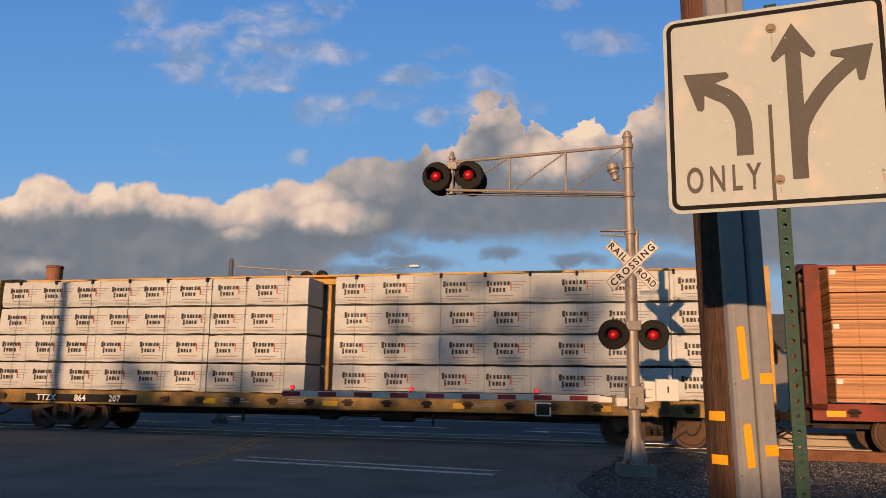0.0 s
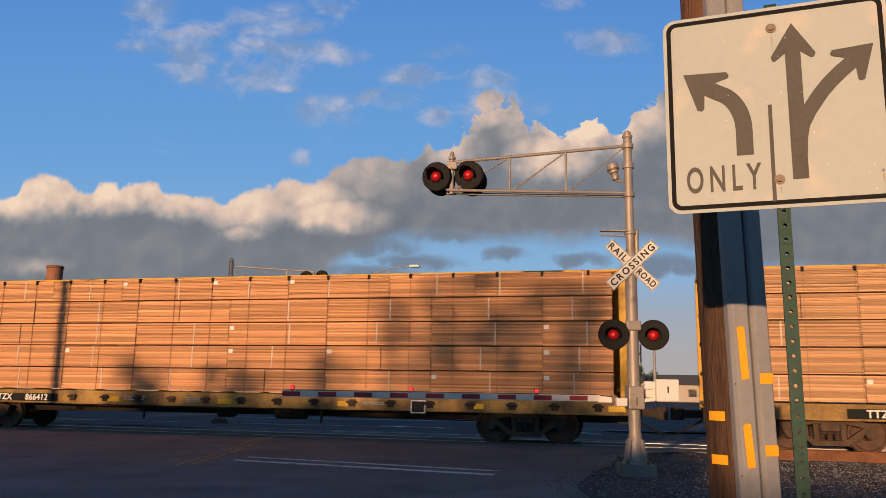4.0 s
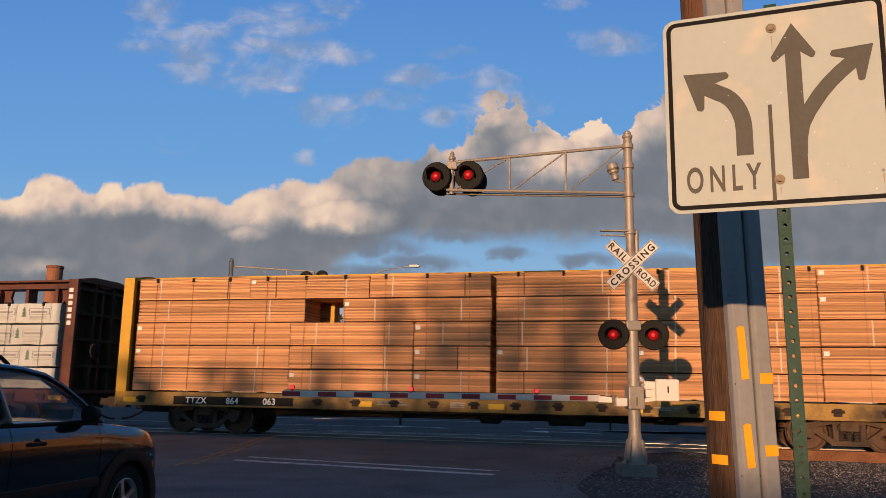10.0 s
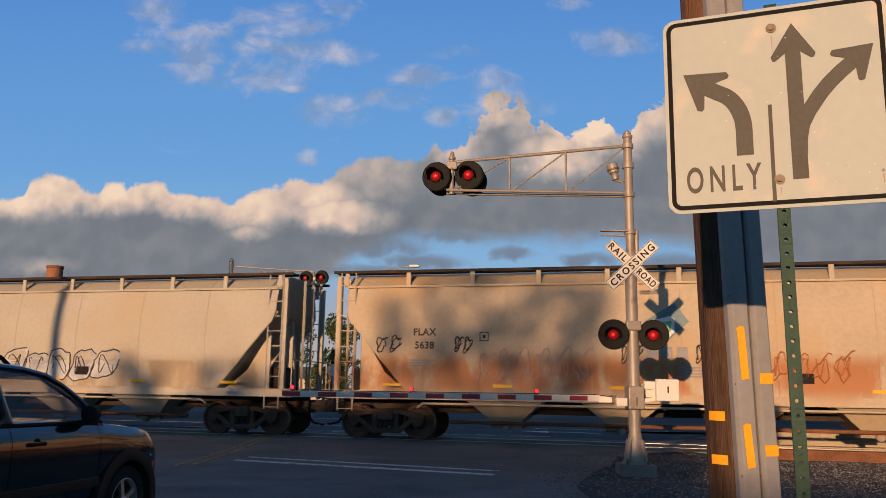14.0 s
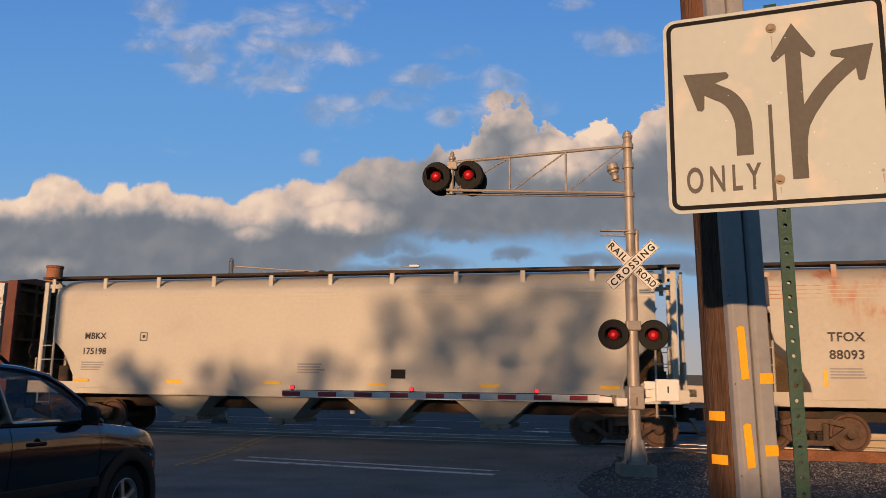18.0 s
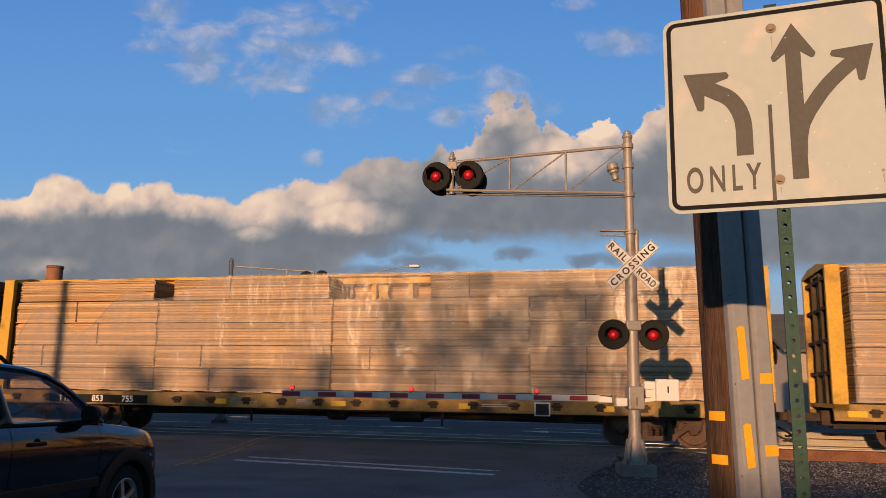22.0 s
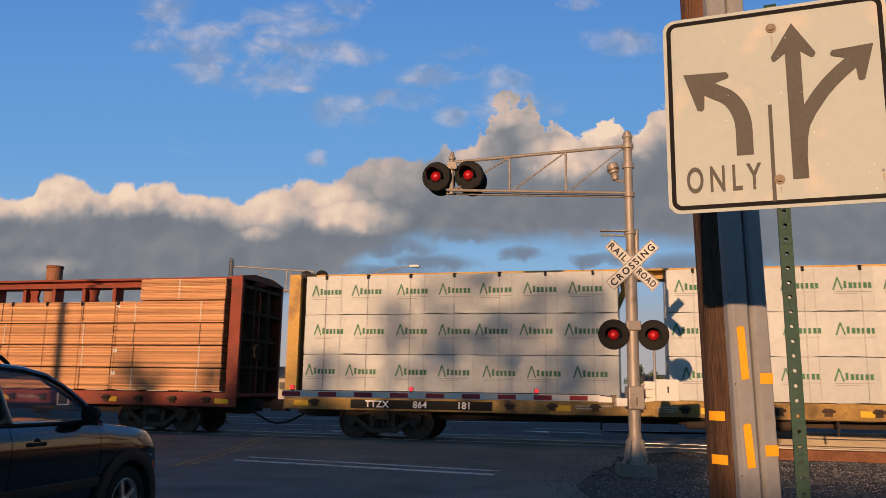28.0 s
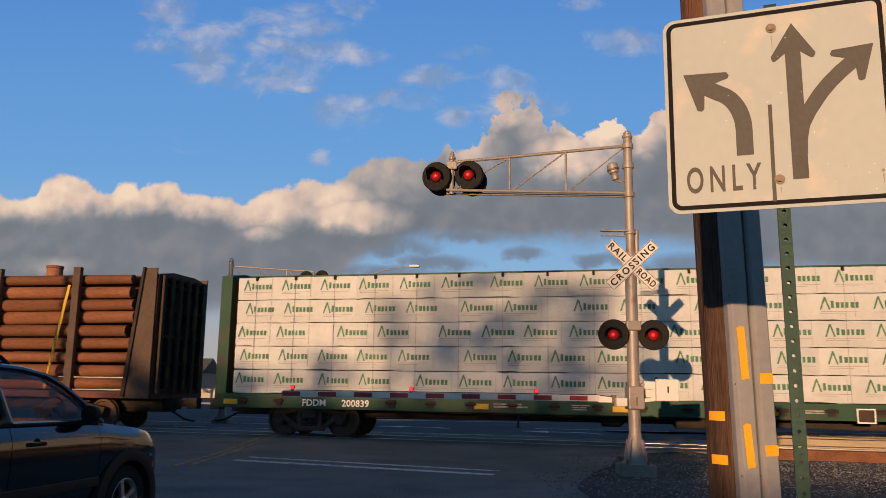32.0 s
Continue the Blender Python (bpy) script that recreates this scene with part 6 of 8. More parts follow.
# ---- centre beam flat car ----
def beam_meshes(paint):
    if paint in COMMON:
        return COMMON[paint]
    c = {}
    c["post"] = Solid().box(-0.06, 0.06, -0.2, 0.2, 1.17, 4.36).mesh("post", paint)
    s = Solid()
    s.add([(0.0, -0.05, 4.36), (0.36, -0.05, 4.36), (0.3, -0.05, 4.1), (0.97, -0.05, 2.5), (0.83, -0.05, 2.5), (0.16, -0.05, 4.0), (0.06, -0.05, 3.9), (0.06, -0.05, 4.2),
           (0.0, 0.05, 4.36), (0.36, 0.05, 4.36), (0.3, 0.05, 4.1), (0.97, 0.05, 2.5), (0.83, 0.05, 2.5), (0.16, 0.05, 4.0), (0.06, 0.05, 3.9), (0.06, 0.05, 4.2)],
          [(0, 1, 2, 5, 6, 7), (8, 15, 14, 13, 10, 9), (2, 3, 4, 5), (10, 13, 12, 11), (1, 9, 10, 2), (2, 10, 11, 3), (3, 11, 12, 4), (4, 12, 13, 5), (5, 13, 14, 6), (0, 8, 9, 1)])
    c["brace"] = s.mesh("brace", paint)
    b = Solid()                      # bulkhead frame: two corner posts under a peaked top
    for y in (-1.38, 1.25):
        b.box(0.0, 0.34, y, y + 0.13, 1.0, 4.5)
    b.add([(0.0, -1.38, 4.5), (0.34, -1.38, 4.5), (0.34, -0.6, 4.64), (0.0, -0.6, 4.64), (0.0, 0.6, 4.64), (0.34, 0.6, 4.64), (0.34, 1.38, 4.5), (0.0, 1.38, 4.5),
           (0.0, -1.25, 4.44), (0.34, -1.25, 4.44), (0.34, 1.25, 4.44), (0.0, 1.25, 4.44)],
          [(0, 1, 2, 3), (3, 2, 5, 4), (4, 5, 6, 7), (8, 9, 1, 0), (1, 9, 10, 6, 5, 2), (0, 3, 4, 7, 11, 8), (7, 6, 10, 11)])
    c["bulkhead"] = b.mesh("bulkhead", paint)
    # dark sheet and ribs: shade on the end wall is part of their colour
    c["sheet"] = Solid().box(0.0, 0.06, -1.25, 1.25, 1.02, 4.44).mesh("end_sheet", "end_dirt")
    c["stiffener"] = Solid().box(0.06, 0.3, -0.05, 0.05, 1.02, 4.44).mesh("stiffener", "end_dirt")
    c["rib"] = Solid().box(0.06, 0.29, -1.25, 1.25, 0.0, 0.09).mesh("rib", "end_dirt")
    c["winch"] = Solid().box(-0.09, 0.09, -1.42, -1.38, 0.86, 1.05).tube([(-0.14, -1.44, 0.98), (0.14, -1.44, 0.98)], 0.035, 8).mesh("winch", "underframe")
    c["grab"] = Solid().tube([(0, -1.4, 0), (0, -1.46, 0), (0.42, -1.46, 0), (0.42, -1.4, 0)], 0.012, 6).mesh("grab_iron", paint)
    c["wheel"] = Solid().lathe([(0.22, 0.0), (0.25, 0.01), (0.25, 0.03), (0.22, 0.04)], 20, "x").box(0.0, 0.04, -0.22, 0.22, -0.02, 0.02).box(0.0, 0.04, -0.02, 0.02, -0.22, 0.22).mesh("brake_wheel", "underframe")
    c["panel"] = Solid().box(0, 0.42, -1.40, -1.385, 0.86, 1.0).mesh("reflective_panel", "mark_yellow")
    c["board"] = Solid().box(-0.2, 0.2, -1.43, -1.4, 0.72, 1.06).mesh("placard_board", "mark_white")
    c["board_in"] = Solid().box(-0.17, 0.17, -1.436, -1.43, 0.75, 1.03).mesh("placard_face", "underframe")
    COMMON[paint] = c
    return c


def bulkhead(car, c, at):
    """End wall of a flat car: frame, sheet, upright stiffeners and level ribs."""
    bh = part("bulkhead", c["bulkhead"], None, car, "ribbed steel end bulkhead", at=at)
    part("end_sheet", c["sheet"], None, bh)
    for y in (-0.45, 0.45):
        part("stiffener", c["stiffener"], None, bh, at=pose(0, y, 0))
    for z in (1.05, 1.85, 2.65, 3.45, 4.2):
        part("rib", c["rib"], None, bh, at=pose(0, 0, z))


def centre_beam(index, place, length, paint, sill, label, marks=(), seed=0, load_name="lumber"):
    half = length / 2
    car = thing("centre_beam_car", label, "railway wagon", on_track(place, 0), group="train wagons")
    CARS.append((car, place))
    c = beam_meshes(paint)
    deck = Solid().box(-half, half, -1.37, 1.37, 1.06, 1.16)
    part("deck", deck, paint, car)
    for side in (-1, 1):
        s = Solid()
        y = side * 1.38
        s.add([(-half, y, 0.8), (half, y, 0.8), (half, y, 1.16), (-half, y, 1.16), (-half, y - side * 0.05, 0.8), (half, y - side * 0.05, 0.8), (half, y - side * 0.05, 1.16), (-half, y - side * 0.05, 1.16)],
              [(0, 1, 2, 3), (7, 6, 5, 4), (0, 4, 5, 1), (1, 5, 6, 2), (2, 6, 7, 3), (3, 7, 4, 0)])
        s.box(-half, half, y - 0.03 if side < 0 else y - 0.08, y + 0.08 if side < 0 else y + 0.03, 0.77, 0.799)
        part("side_sill", s, sill, car)
    us = Solid()
    us.box(-half + 0.2, half - 0.2, -0.3, 0.3, 0.55, 1.06)
    for i in range(13):
        x = -half + 1.0 + i * (length - 2) / 12
        us.box(x - 0.05, x + 0.05, -1.33, 1.33, 0.86, 1.06)
    part("underframe", us, "underframe", car)
    part("air_tank", Solid().lathe([(0.1, -0.5), (0.2, -0.45), (0.2, 0.45), (0.1, 0.5)], 16, "x", (1.8, -0.75, 0.66)), "underframe", car, smooth=True)
    part("brake_cylinder", Solid().lathe([(0.13, -0.3), (0.15, -0.28), (0.15, 0.2), (0.05, 0.3)], 16, "x", (-0.2, -0.7, 0.62)), "underframe", car, smooth=True)
    part("brake_rod", Solid().tube([(-half + 3.2, -0.55, 0.52), (-0.5, -0.55, 0.6), (half - 3.2, -0.5, 0.52)], 0.018, 6), "underframe", car)
    part("brake_pipe", Solid().tube([(-half + 3.4, -1.1, 0.78), (-2.0, -1.15, 0.72), (half - 3.4, -1.1, 0.78)], 0.022, 6), "underframe", car)
    for x in (-2.6, 2.9):
        part("step_hanger", Solid().box(x, x + 0.05, -1.32, -1.26, 0.4, 0.8), "underframe", car)
    chord = Solid()
    chord.prism([(-0.3, 4.36), (0.3, 4.36), (0.3, 4.45), (0.06, 4.47), (0.06, 4.57), (0.33, 4.58), (0.33, 4.64), (-0.33, 4.64), (-0.33, 4.58), (-0.06, 4.57), (-0.06, 4.47), (-0.3, 4.45)], -half + 0.06, half - 0.06, "x")
    part("top_chord", chord, paint, car)
    n = int((length - 1.2) / 1.09)
    for i in range(n + 1):
        x = -half + 0.6 + (length - 1.2) * i / n
        part("post", c["post"], None, car, at=pose(x, 0, 0))
        if i % 2 == 0 and 0 < i < n:
            part("brace", c["brace"], None, car, at=pose(x + 0.06, 0, 0) if x > 0 else pose(x - 0.06, 0, 0, 0, 0, 180))
    for s_ in (-1, 1):
        part("end_web", Solid().box(s_ * (half - 0.1) - 0.5 if s_ > 0 else -half + 0.1, half - 0.1 if s_ > 0 else -half + 0.6, -0.04, 0.04, 1.17, 4.36), paint, car)
        bulkhead(car, c, pose(s_ * (half - 0.34), 0, 0, 0, 0, 0 if s_ > 0 else 180))
    rnd = random.Random(index + 40)
    k = 20
    for i in range(k):
        x = -half + 0.9 + (length - 1.8) * i / (k - 1)
        if not any(a - 0.2 < x < b + 0.2 for _, a, b in marks):
            part("winch", c["winch"], None, car, at=pose(x, 0, 0))
        part("winch", c["winch"], None, car, at=pose(x, 0, 0, 0, 0, 180))
    for i in range(7):
        if any(a - 0.5 < -half + 0.3 + (length - 0.95) * i / 6 < b + 0.1 for _, a, b in marks):
            continue
        part("reflective_panel", c["panel"], None, car, "yellow reflective panel", at=pose(-half + 0.3 + (length - 0.95) * i / 6, 0, 0))
    for side in (0, 180):
        b_ = part("placard_board", c["board"], None, car, "white placard board", at=pose(half - 5.6, 0, 0) if not side else pose(-half + 5.6, 0, 0, 0, 0, 180))
        part("placard_face", c["board_in"], None, b_)
    for z in (1.5, 1.9, 2.3):
        part("grab_iron", c["grab"], None, car, at=pose(half - 0.42, 0.05, z - 0.9))
    part("brake_wheel", c["wheel"], None, car, "spoked hand brake wheel", at=pose(half + 0.16, -0.55, 2.35))
    part("brake_shaft", Solid().tube([(half - 0.1, -0.55, 2.35), (half + 0.18, -0.55, 2.35)], 0.03, 8), "underframe", car)
    couplers(car, half, half + 0.78)
    for x in (-8.45, 8.45):
        build_truck(car, x * (length / 22.45), index)
    for words, x0, x1 in marks:
        reporting(car, words, x0, x1, 0.93, 0.25)
    if sill == "sill_yellow" and marks:
        part("number_panel", Solid().box(marks[0][1] - 0.15, marks[-1][2] + 0.15, -1.387, -1.383, 0.82, 1.05), "black", car)
    small_print(car, -3.2, 1.02, 0.9, 0.14, 2, seed=index)
    small_print(car, -1.2, 1.02, 0.5, 0.16, 3, seed=index + 1)
    small_print(car, 4.0, 1.0, 0.8, 0.1, 2, seed=index + 2)
    return car


def film_over(car, x0, x1, seed, drop=0.0):
    """Thin plastic sheet hung over the near side of a load, slightly creased."""
    nx, nz = 90, 14
    vs = []
    for j in range(nz + 1):
        for i in range(nx + 1):
            x = x0 + (x1 - x0) * i / nx
            top = 4.52 - drop * max(0.0, 1 - (x - x0) / 7.0) * (0.7 + 0.3 * math.sin(x * 2.1)) if drop else 4.52
            z = 1.2 + (top - 1.2) * j / nz
            y = -1.385 - 0.03 * noise.noise((x * 1.6 + seed, z * 0.9, seed)) - 0.018 * noise.noise((x * 6 + seed, z * 3, 2))
            vs.append((x, y, z))
        if j == nz:
            for i in range(nx + 1):
                x = x0 + (x1 - x0) * i / nx
                vs.append((x, -0.35, 4.6 if not drop else min(4.6, vs[j * (nx + 1) + i][2] + 0.02)))
    rows = nz + 2
    s = Solid().add(vs, [(j * (nx + 1) + i, j * (nx + 1) + i + 1, (j + 1) * (nx + 1) + i + 1, (j + 1) * (nx + 1) + i) for j in range(rows - 1) for i in range(nx)])
    part("plastic_wrap", s, "film", car, "loose translucent plastic wrap over the lumber", smooth=True)


# ---- covered hopper ----
def hopper_profile(z, curved):
    """Half width of the body at a height."""
    if curved:
        k = (z - 2.75) / 1.55
        if z < 2.0:
            return 1.44
        return 1.52 * math.sqrt(max(0.05, 1 - 0.3 * abs(k) ** 2.2)) if z < 4.12 else 1.4 - (z - 4.12) * 1.3
    return 1.52 if z < 3.98 else 1.52 - (z - 3.98) ** 2 * 2.2 - (z - 3.98) * 0.2


def hopper(index, place, length, body, label, marks, curved, seed=0, outlets=4):
    half = length / 2 - 0.05
    car = thing("covered_hopper", label, "railway wagon", on_track(place, 0), group="train wagons")
    CARS.append((car, place))
    rnd = random.Random(seed)
    # body: sections along the car; the ends slope in towards the bottom
    zs = [1.25, 1.6, 1.99, 2.06, 2.3, 2.6, 2.9, 3.2, 3.5, 3.8, 3.98, 4.1, 4.14, 4.24, 4.34, 4.44]
    body_half = half - (0.55 if curved else 0.75)
    s = Solid()
    xs = [-1, -0.995] + [i / 12 - 1 for i in range(1, 24)] + [0.995, 1]

    def reach(z):
        if z > 3.3:
            return body_half
        return body_half - (3.3 - z) * 0.85 if curved else body_half - 0.85 * min(1.0, max(0.0, 2.62 - z) / 1.1) ** 0.6
    ring = [(hopper_profile(z, curved), z) for z in zs]
    prof = [(-w, z) for w, z in ring] + [(-0.5, 4.56), (0.5, 4.56)] + [(w, z) for w, z in ring[::-1]]
    n = len(prof)
    vs = []
    for i, u in enumerate(xs):
        for y, z in prof:
            k = 0.985 if i in (0, len(xs) - 1) else 1.0
            vs.append((u * reach(z), y * k, z))
    s.add(vs, [(i * n + j, i * n + (j + 1) % n, (i + 1) * n + (j + 1) % n, (i + 1) * n + j) for i in range(len(xs) - 1) for j in range(n)] + [tuple(range(n))[::-1], tuple(range((len(xs) - 1) * n, len(xs) * n))])
    part("body", s, body, car, "rounded steel hopper body" if curved else "smooth steel hopper body", smooth=True)
    for side in (-1, 1):
        seam = Solid()
        m_ = 7 if curved else 0
        for i in range(m_):
            x = -body_half + 2 * body_half * (i + 1) / (m_ + 1)
            pts = [(x, side * (hopper_profile(z, curved) + 0.002), z) for z in zs if abs(x) < reach(z)]
            if len(pts) > 1:
                seam.tube(pts, 0.008, 4, caps=False)
        if not curved:
            for z in (3.66, 3.76, 3.86, 3.96):
                seam.box(-body_half, body_half, side * 1.52 - 0.008, side * 1.52 + 0.008, z, z + 0.014)
        seam.box(-body_half, body_half, side * 1.405 - 0.03, side * 1.405 + 0.03, 4.09, 4.14) if curved else None
        if seam.f:
            part("weld_seam", seam, body, car)
        sl = Solid()
        yy = side * 1.42
        sl.box(-half, half, yy - 0.05, yy + 0.05, 1.08, 1.3 if curved else 1.42)
        part("side_sill", sl, body, car)
        # end cheeks: sloping braces beside the end platform
        for e in (-1, 1):
            ck = Solid()
            ck.bar((e * (reach(1.4) - 0.15), side * 1.3, 1.42), (e * (body_half - 0.02), side * 1.35, 3.5), 0.05, 0.16)
            ck.box(e * (half - 0.3) - 0.07, e * (half - 0.3) + 0.07, side * 1.36 - 0.06, side * 1.36 + 0.06, 1.2, 4.4)
            ck.box(*sorted((e * (body_half - 0.05), e * (half - 0.25))), side * 1.33 - 0.04, side * 1.33 + 0.04, 4.22, 4.34)
            if curved:
                ck.prism([(e * (reach(1.3) + 0.05), 1.3), (e * (body_half - 0.3), 1.3), (e * (body_half - 0.3), 2.95), (e * (reach(2.0) + 0.1), 1.8)], side * 1.02 - 0.025, side * 1.02 + 0.025)
            part("end_frame", ck, body, car)
            ld = Solid()
            for x in (half - 0.78, half - 0.36):
                ld.tube([(e * x, side * 1.44, 0.75), (e * x, side * 1.44, 4.5 if curved else 2.65)], 0.024, 4)
            for i in range(9 if curved else 5):
                ld.tube([(e * (half - 0.78), side * 1.45, 0.8 + i * 0.42), (e * (half - 0.36), side * 1.45, 0.8 + i * 0.42)], 0.014, 6)
            part("ladder", ld, body, car, "steel side ladder")
        if curved:
            tr = Solid().tube([(-half + 2.6, side * 1.4, 0.86), (-half + 2.75, side * 1.42, 0.98), (half - 2.75, side * 1.42, 0.98), (half - 2.6, side * 1.4, 0.86)], 0.03, 8)
            part("hand_rail", tr, body, car)
        gr = Solid()
        gr.box(-half + 0.1, half - 0.1, side * 1.18 - 0.2, side * 1.18 + 0.2, 4.525, 4.55)
        gr.box(-half + 0.1, half - 0.1, side * 1.385 - 0.012, side * 1.385 + 0.012, 4.5, 4.575)
        gr.box(-half + 0.1, half - 0.1, side * 0.98 - 0.012, side * 0.98 + 0.012, 4.5, 4.575)
        part("running_board", gr, "underframe", car, "roof walkway grating")
        stand = Solid().prism([(-0.06, 4.1), (0.06, 4.1), (0.06, 4.53), (-0.06, 4.53)], side * 1.36 - 0.02, side * 1.36 + 0.02).mesh("walkway_bracket", body)
        for i in range(11):
            part("walkway_bracket", stand, None, car, at=pose(-half + 0.5 + (2 * half - 1.0) * i / 10, 0, 0))
    hatch = Solid().box(-half + 1.6, half - 1.6, -0.28, 0.28, 4.54, 4.6)
    part("hatch_trough", hatch, body, car, "long roof hatch cover", bevel=0.02)
    for e in (-1, 1):
        pl = Solid().box(*sorted((e * (half - 1.9), e * half)), -1.4, 1.4, 1.06, 1.12)
        part("end_platform", pl, "underframe", car)
        # flat hoppers get the darkened end colour: dirt plus the hollow's shade
        part("end_slope", Solid().add([(e * (body_half - 2.2), -1.25, 1.3), (e * (body_half - 0.02), -1.25, 3.35), (e * (body_half - 0.02), 1.25, 3.35), (e * (body_half - 2.2), 1.25, 1.3),
                                       (e * (body_half - 2.3), -1.25, 1.25), (e * (body_half - 0.1), -1.25, 3.38), (e * (body_half - 0.1), 1.25, 3.38), (e * (body_half - 2.3), 1.25, 1.25)],
                                      [(0, 1, 2, 3), (7, 6, 5, 4), (0, 4, 5, 1), (2, 6, 7, 3)]), body if curved else "end_dirt", car)
        part("end_web", Solid().prism([(e * (reach(1.3) - 0.3), 1.1), (e * (half - 0.5), 1.1), (e * (half - 0.55), 2.3), (e * (body_half - 0.1), 3.4)], -0.06, 0.06), body if curved else "end_dirt", car)
        rail = Solid().tube([(e * (half - 0.06), -1.3, 1.1), (e * (half - 0.06), -1.3, 2.1), (e * (half - 0.06), 1.3, 2.1), (e * (half - 0.06), 1.3, 1.1)], 0.02, 6)
        for y in (-0.6, 0.0, 0.6):
            rail.tube([(e * (half - 0.06), y, 1.1), (e * (half - 0.06), y, 4.48)], 0.04, 4)
        part("end_rail", rail, body, car)
        part("brake_gear", Solid().box(e * (half - 0.7) - 0.2, e * (half - 0.7) + 0.2, -0.8, -0.2, 1.12, 1.9), "underframe", car, bevel=0.02)
        part("air_tank", Solid().lathe([(0.1, -0.34), (0.16, -0.3), (0.16, 0.3), (0.1, 0.34)], 14, "x", (e * (half - 1.0), 0.5, 1.29)), "underframe", car, smooth=True)
    # discharge hoppers under the body
    span = 2 * (half - 3.4)
    for i in range(outlets):
        x = -span / 2 + span * (i + 0.5) / outlets
        h_ = Solid()
        w = min(span / outlets * 0.46, 1.25)
        h_.add([(x - w, -1.35, 1.28), (x + w, -1.35, 1.28), (x + w, 1.35, 1.28), (x - w, 1.35, 1.28), (x - 0.3, -0.72, 0.46), (x + 0.3, -0.72, 0.46), (x + 0.3, 0.72, 0.46), (x - 0.3, 0.72, 0.46)],
               [(0, 1, 5, 4), (1, 2, 6, 5), (2, 3, 7, 6), (3, 0, 4, 7), (4, 5, 6, 7), (3, 2, 1, 0)])
        hp = part("discharge_hopper", h_, body, car, "sloping steel discharge hopper")
        part("outlet_gate", Solid().box(x - 0.42, x + 0.42, -0.78, 0.78, 0.36, 0.47).lathe([(0.07, -0.92), (0.1, -0.9), (0.1, -0.78), (0.07, -0.77)], 14, "y", (x, 0, 0.38)), "outlet", hp, "pale cast outlet gate")
    part("centre_sill", Solid().box(-half + 0.1, half - 0.1, -0.25, 0.25, 0.72, 1.06), "underframe", car)
    if curved:
        part("outlet_pipe", Solid().tube([(-span / 2, -0.95, 0.5), (span / 2, -0.95, 0.5)], 0.05, 10), "rail_rust", car)
    couplers(car, half, length / 2 + 0.45)
    for x in (-half + 1.62, half - 1.62):
        build_truck(car, x, index)
    yo = lambda z: -hopper_profile(z, curved) - 0.008
    for words, x, z, size, mats in marks:
        lettering(words, size, mats, car, pose(x, yo(z) - 0.004, z), name="reporting_mark", label="painted reporting mark", spacing=1.05, bold=0.025)
    x = marks[0][1]
    small_print(car, x - 0.4, marks[-1][2] - 0.3, 0.8, 0.28, 4, "print_grey", yo(2.0) - 0.01, seed)
    small_print(car, x + 6.5, 2.0, 0.9, 0.3, 4, "print_grey", yo(1.9) - 0.012, seed + 1)
    fr = Solid()
    for a, b, c_, d in ((0, 0.24, 0, 0.02), (0, 0.24, 0.22, 0.24), (0, 0.02, 0, 0.24), (0.22, 0.24, 0, 0.24), (0.08, 0.16, 0.08, 0.16)):
        fr.box(x + 1.5 + a, x + 1.5 + b, yo(2.6) - 0.004, yo(2.6), 2.62 + c_, 2.62 + d)
    part("stencil", fr, "print_black", car)
    pn = Solid().box(x + 9.2, x + 9.6, yo(1.7) - 0.012, yo(1.7), 1.62, 1.86)
    part("data_plate", pn, "black", car, "small black data plate")
    for i in range(6):
        part("reflective_panel", Solid().box(-0.25, 0.25, yo(1.45) - 0.016, yo(1.45) - 0.01, 1.42, 1.5) if curved or index == 15 else Solid().box(-0.04, 0.04, yo(1.6) - 0.01, yo(1.6) - 0.004, 1.55, 1.95), "mark_yellow", car, "yellow reflective strip", at=pose(-half + 1.9 + (2 * half - 3.8) * i / 5, 0, 0))
    return car


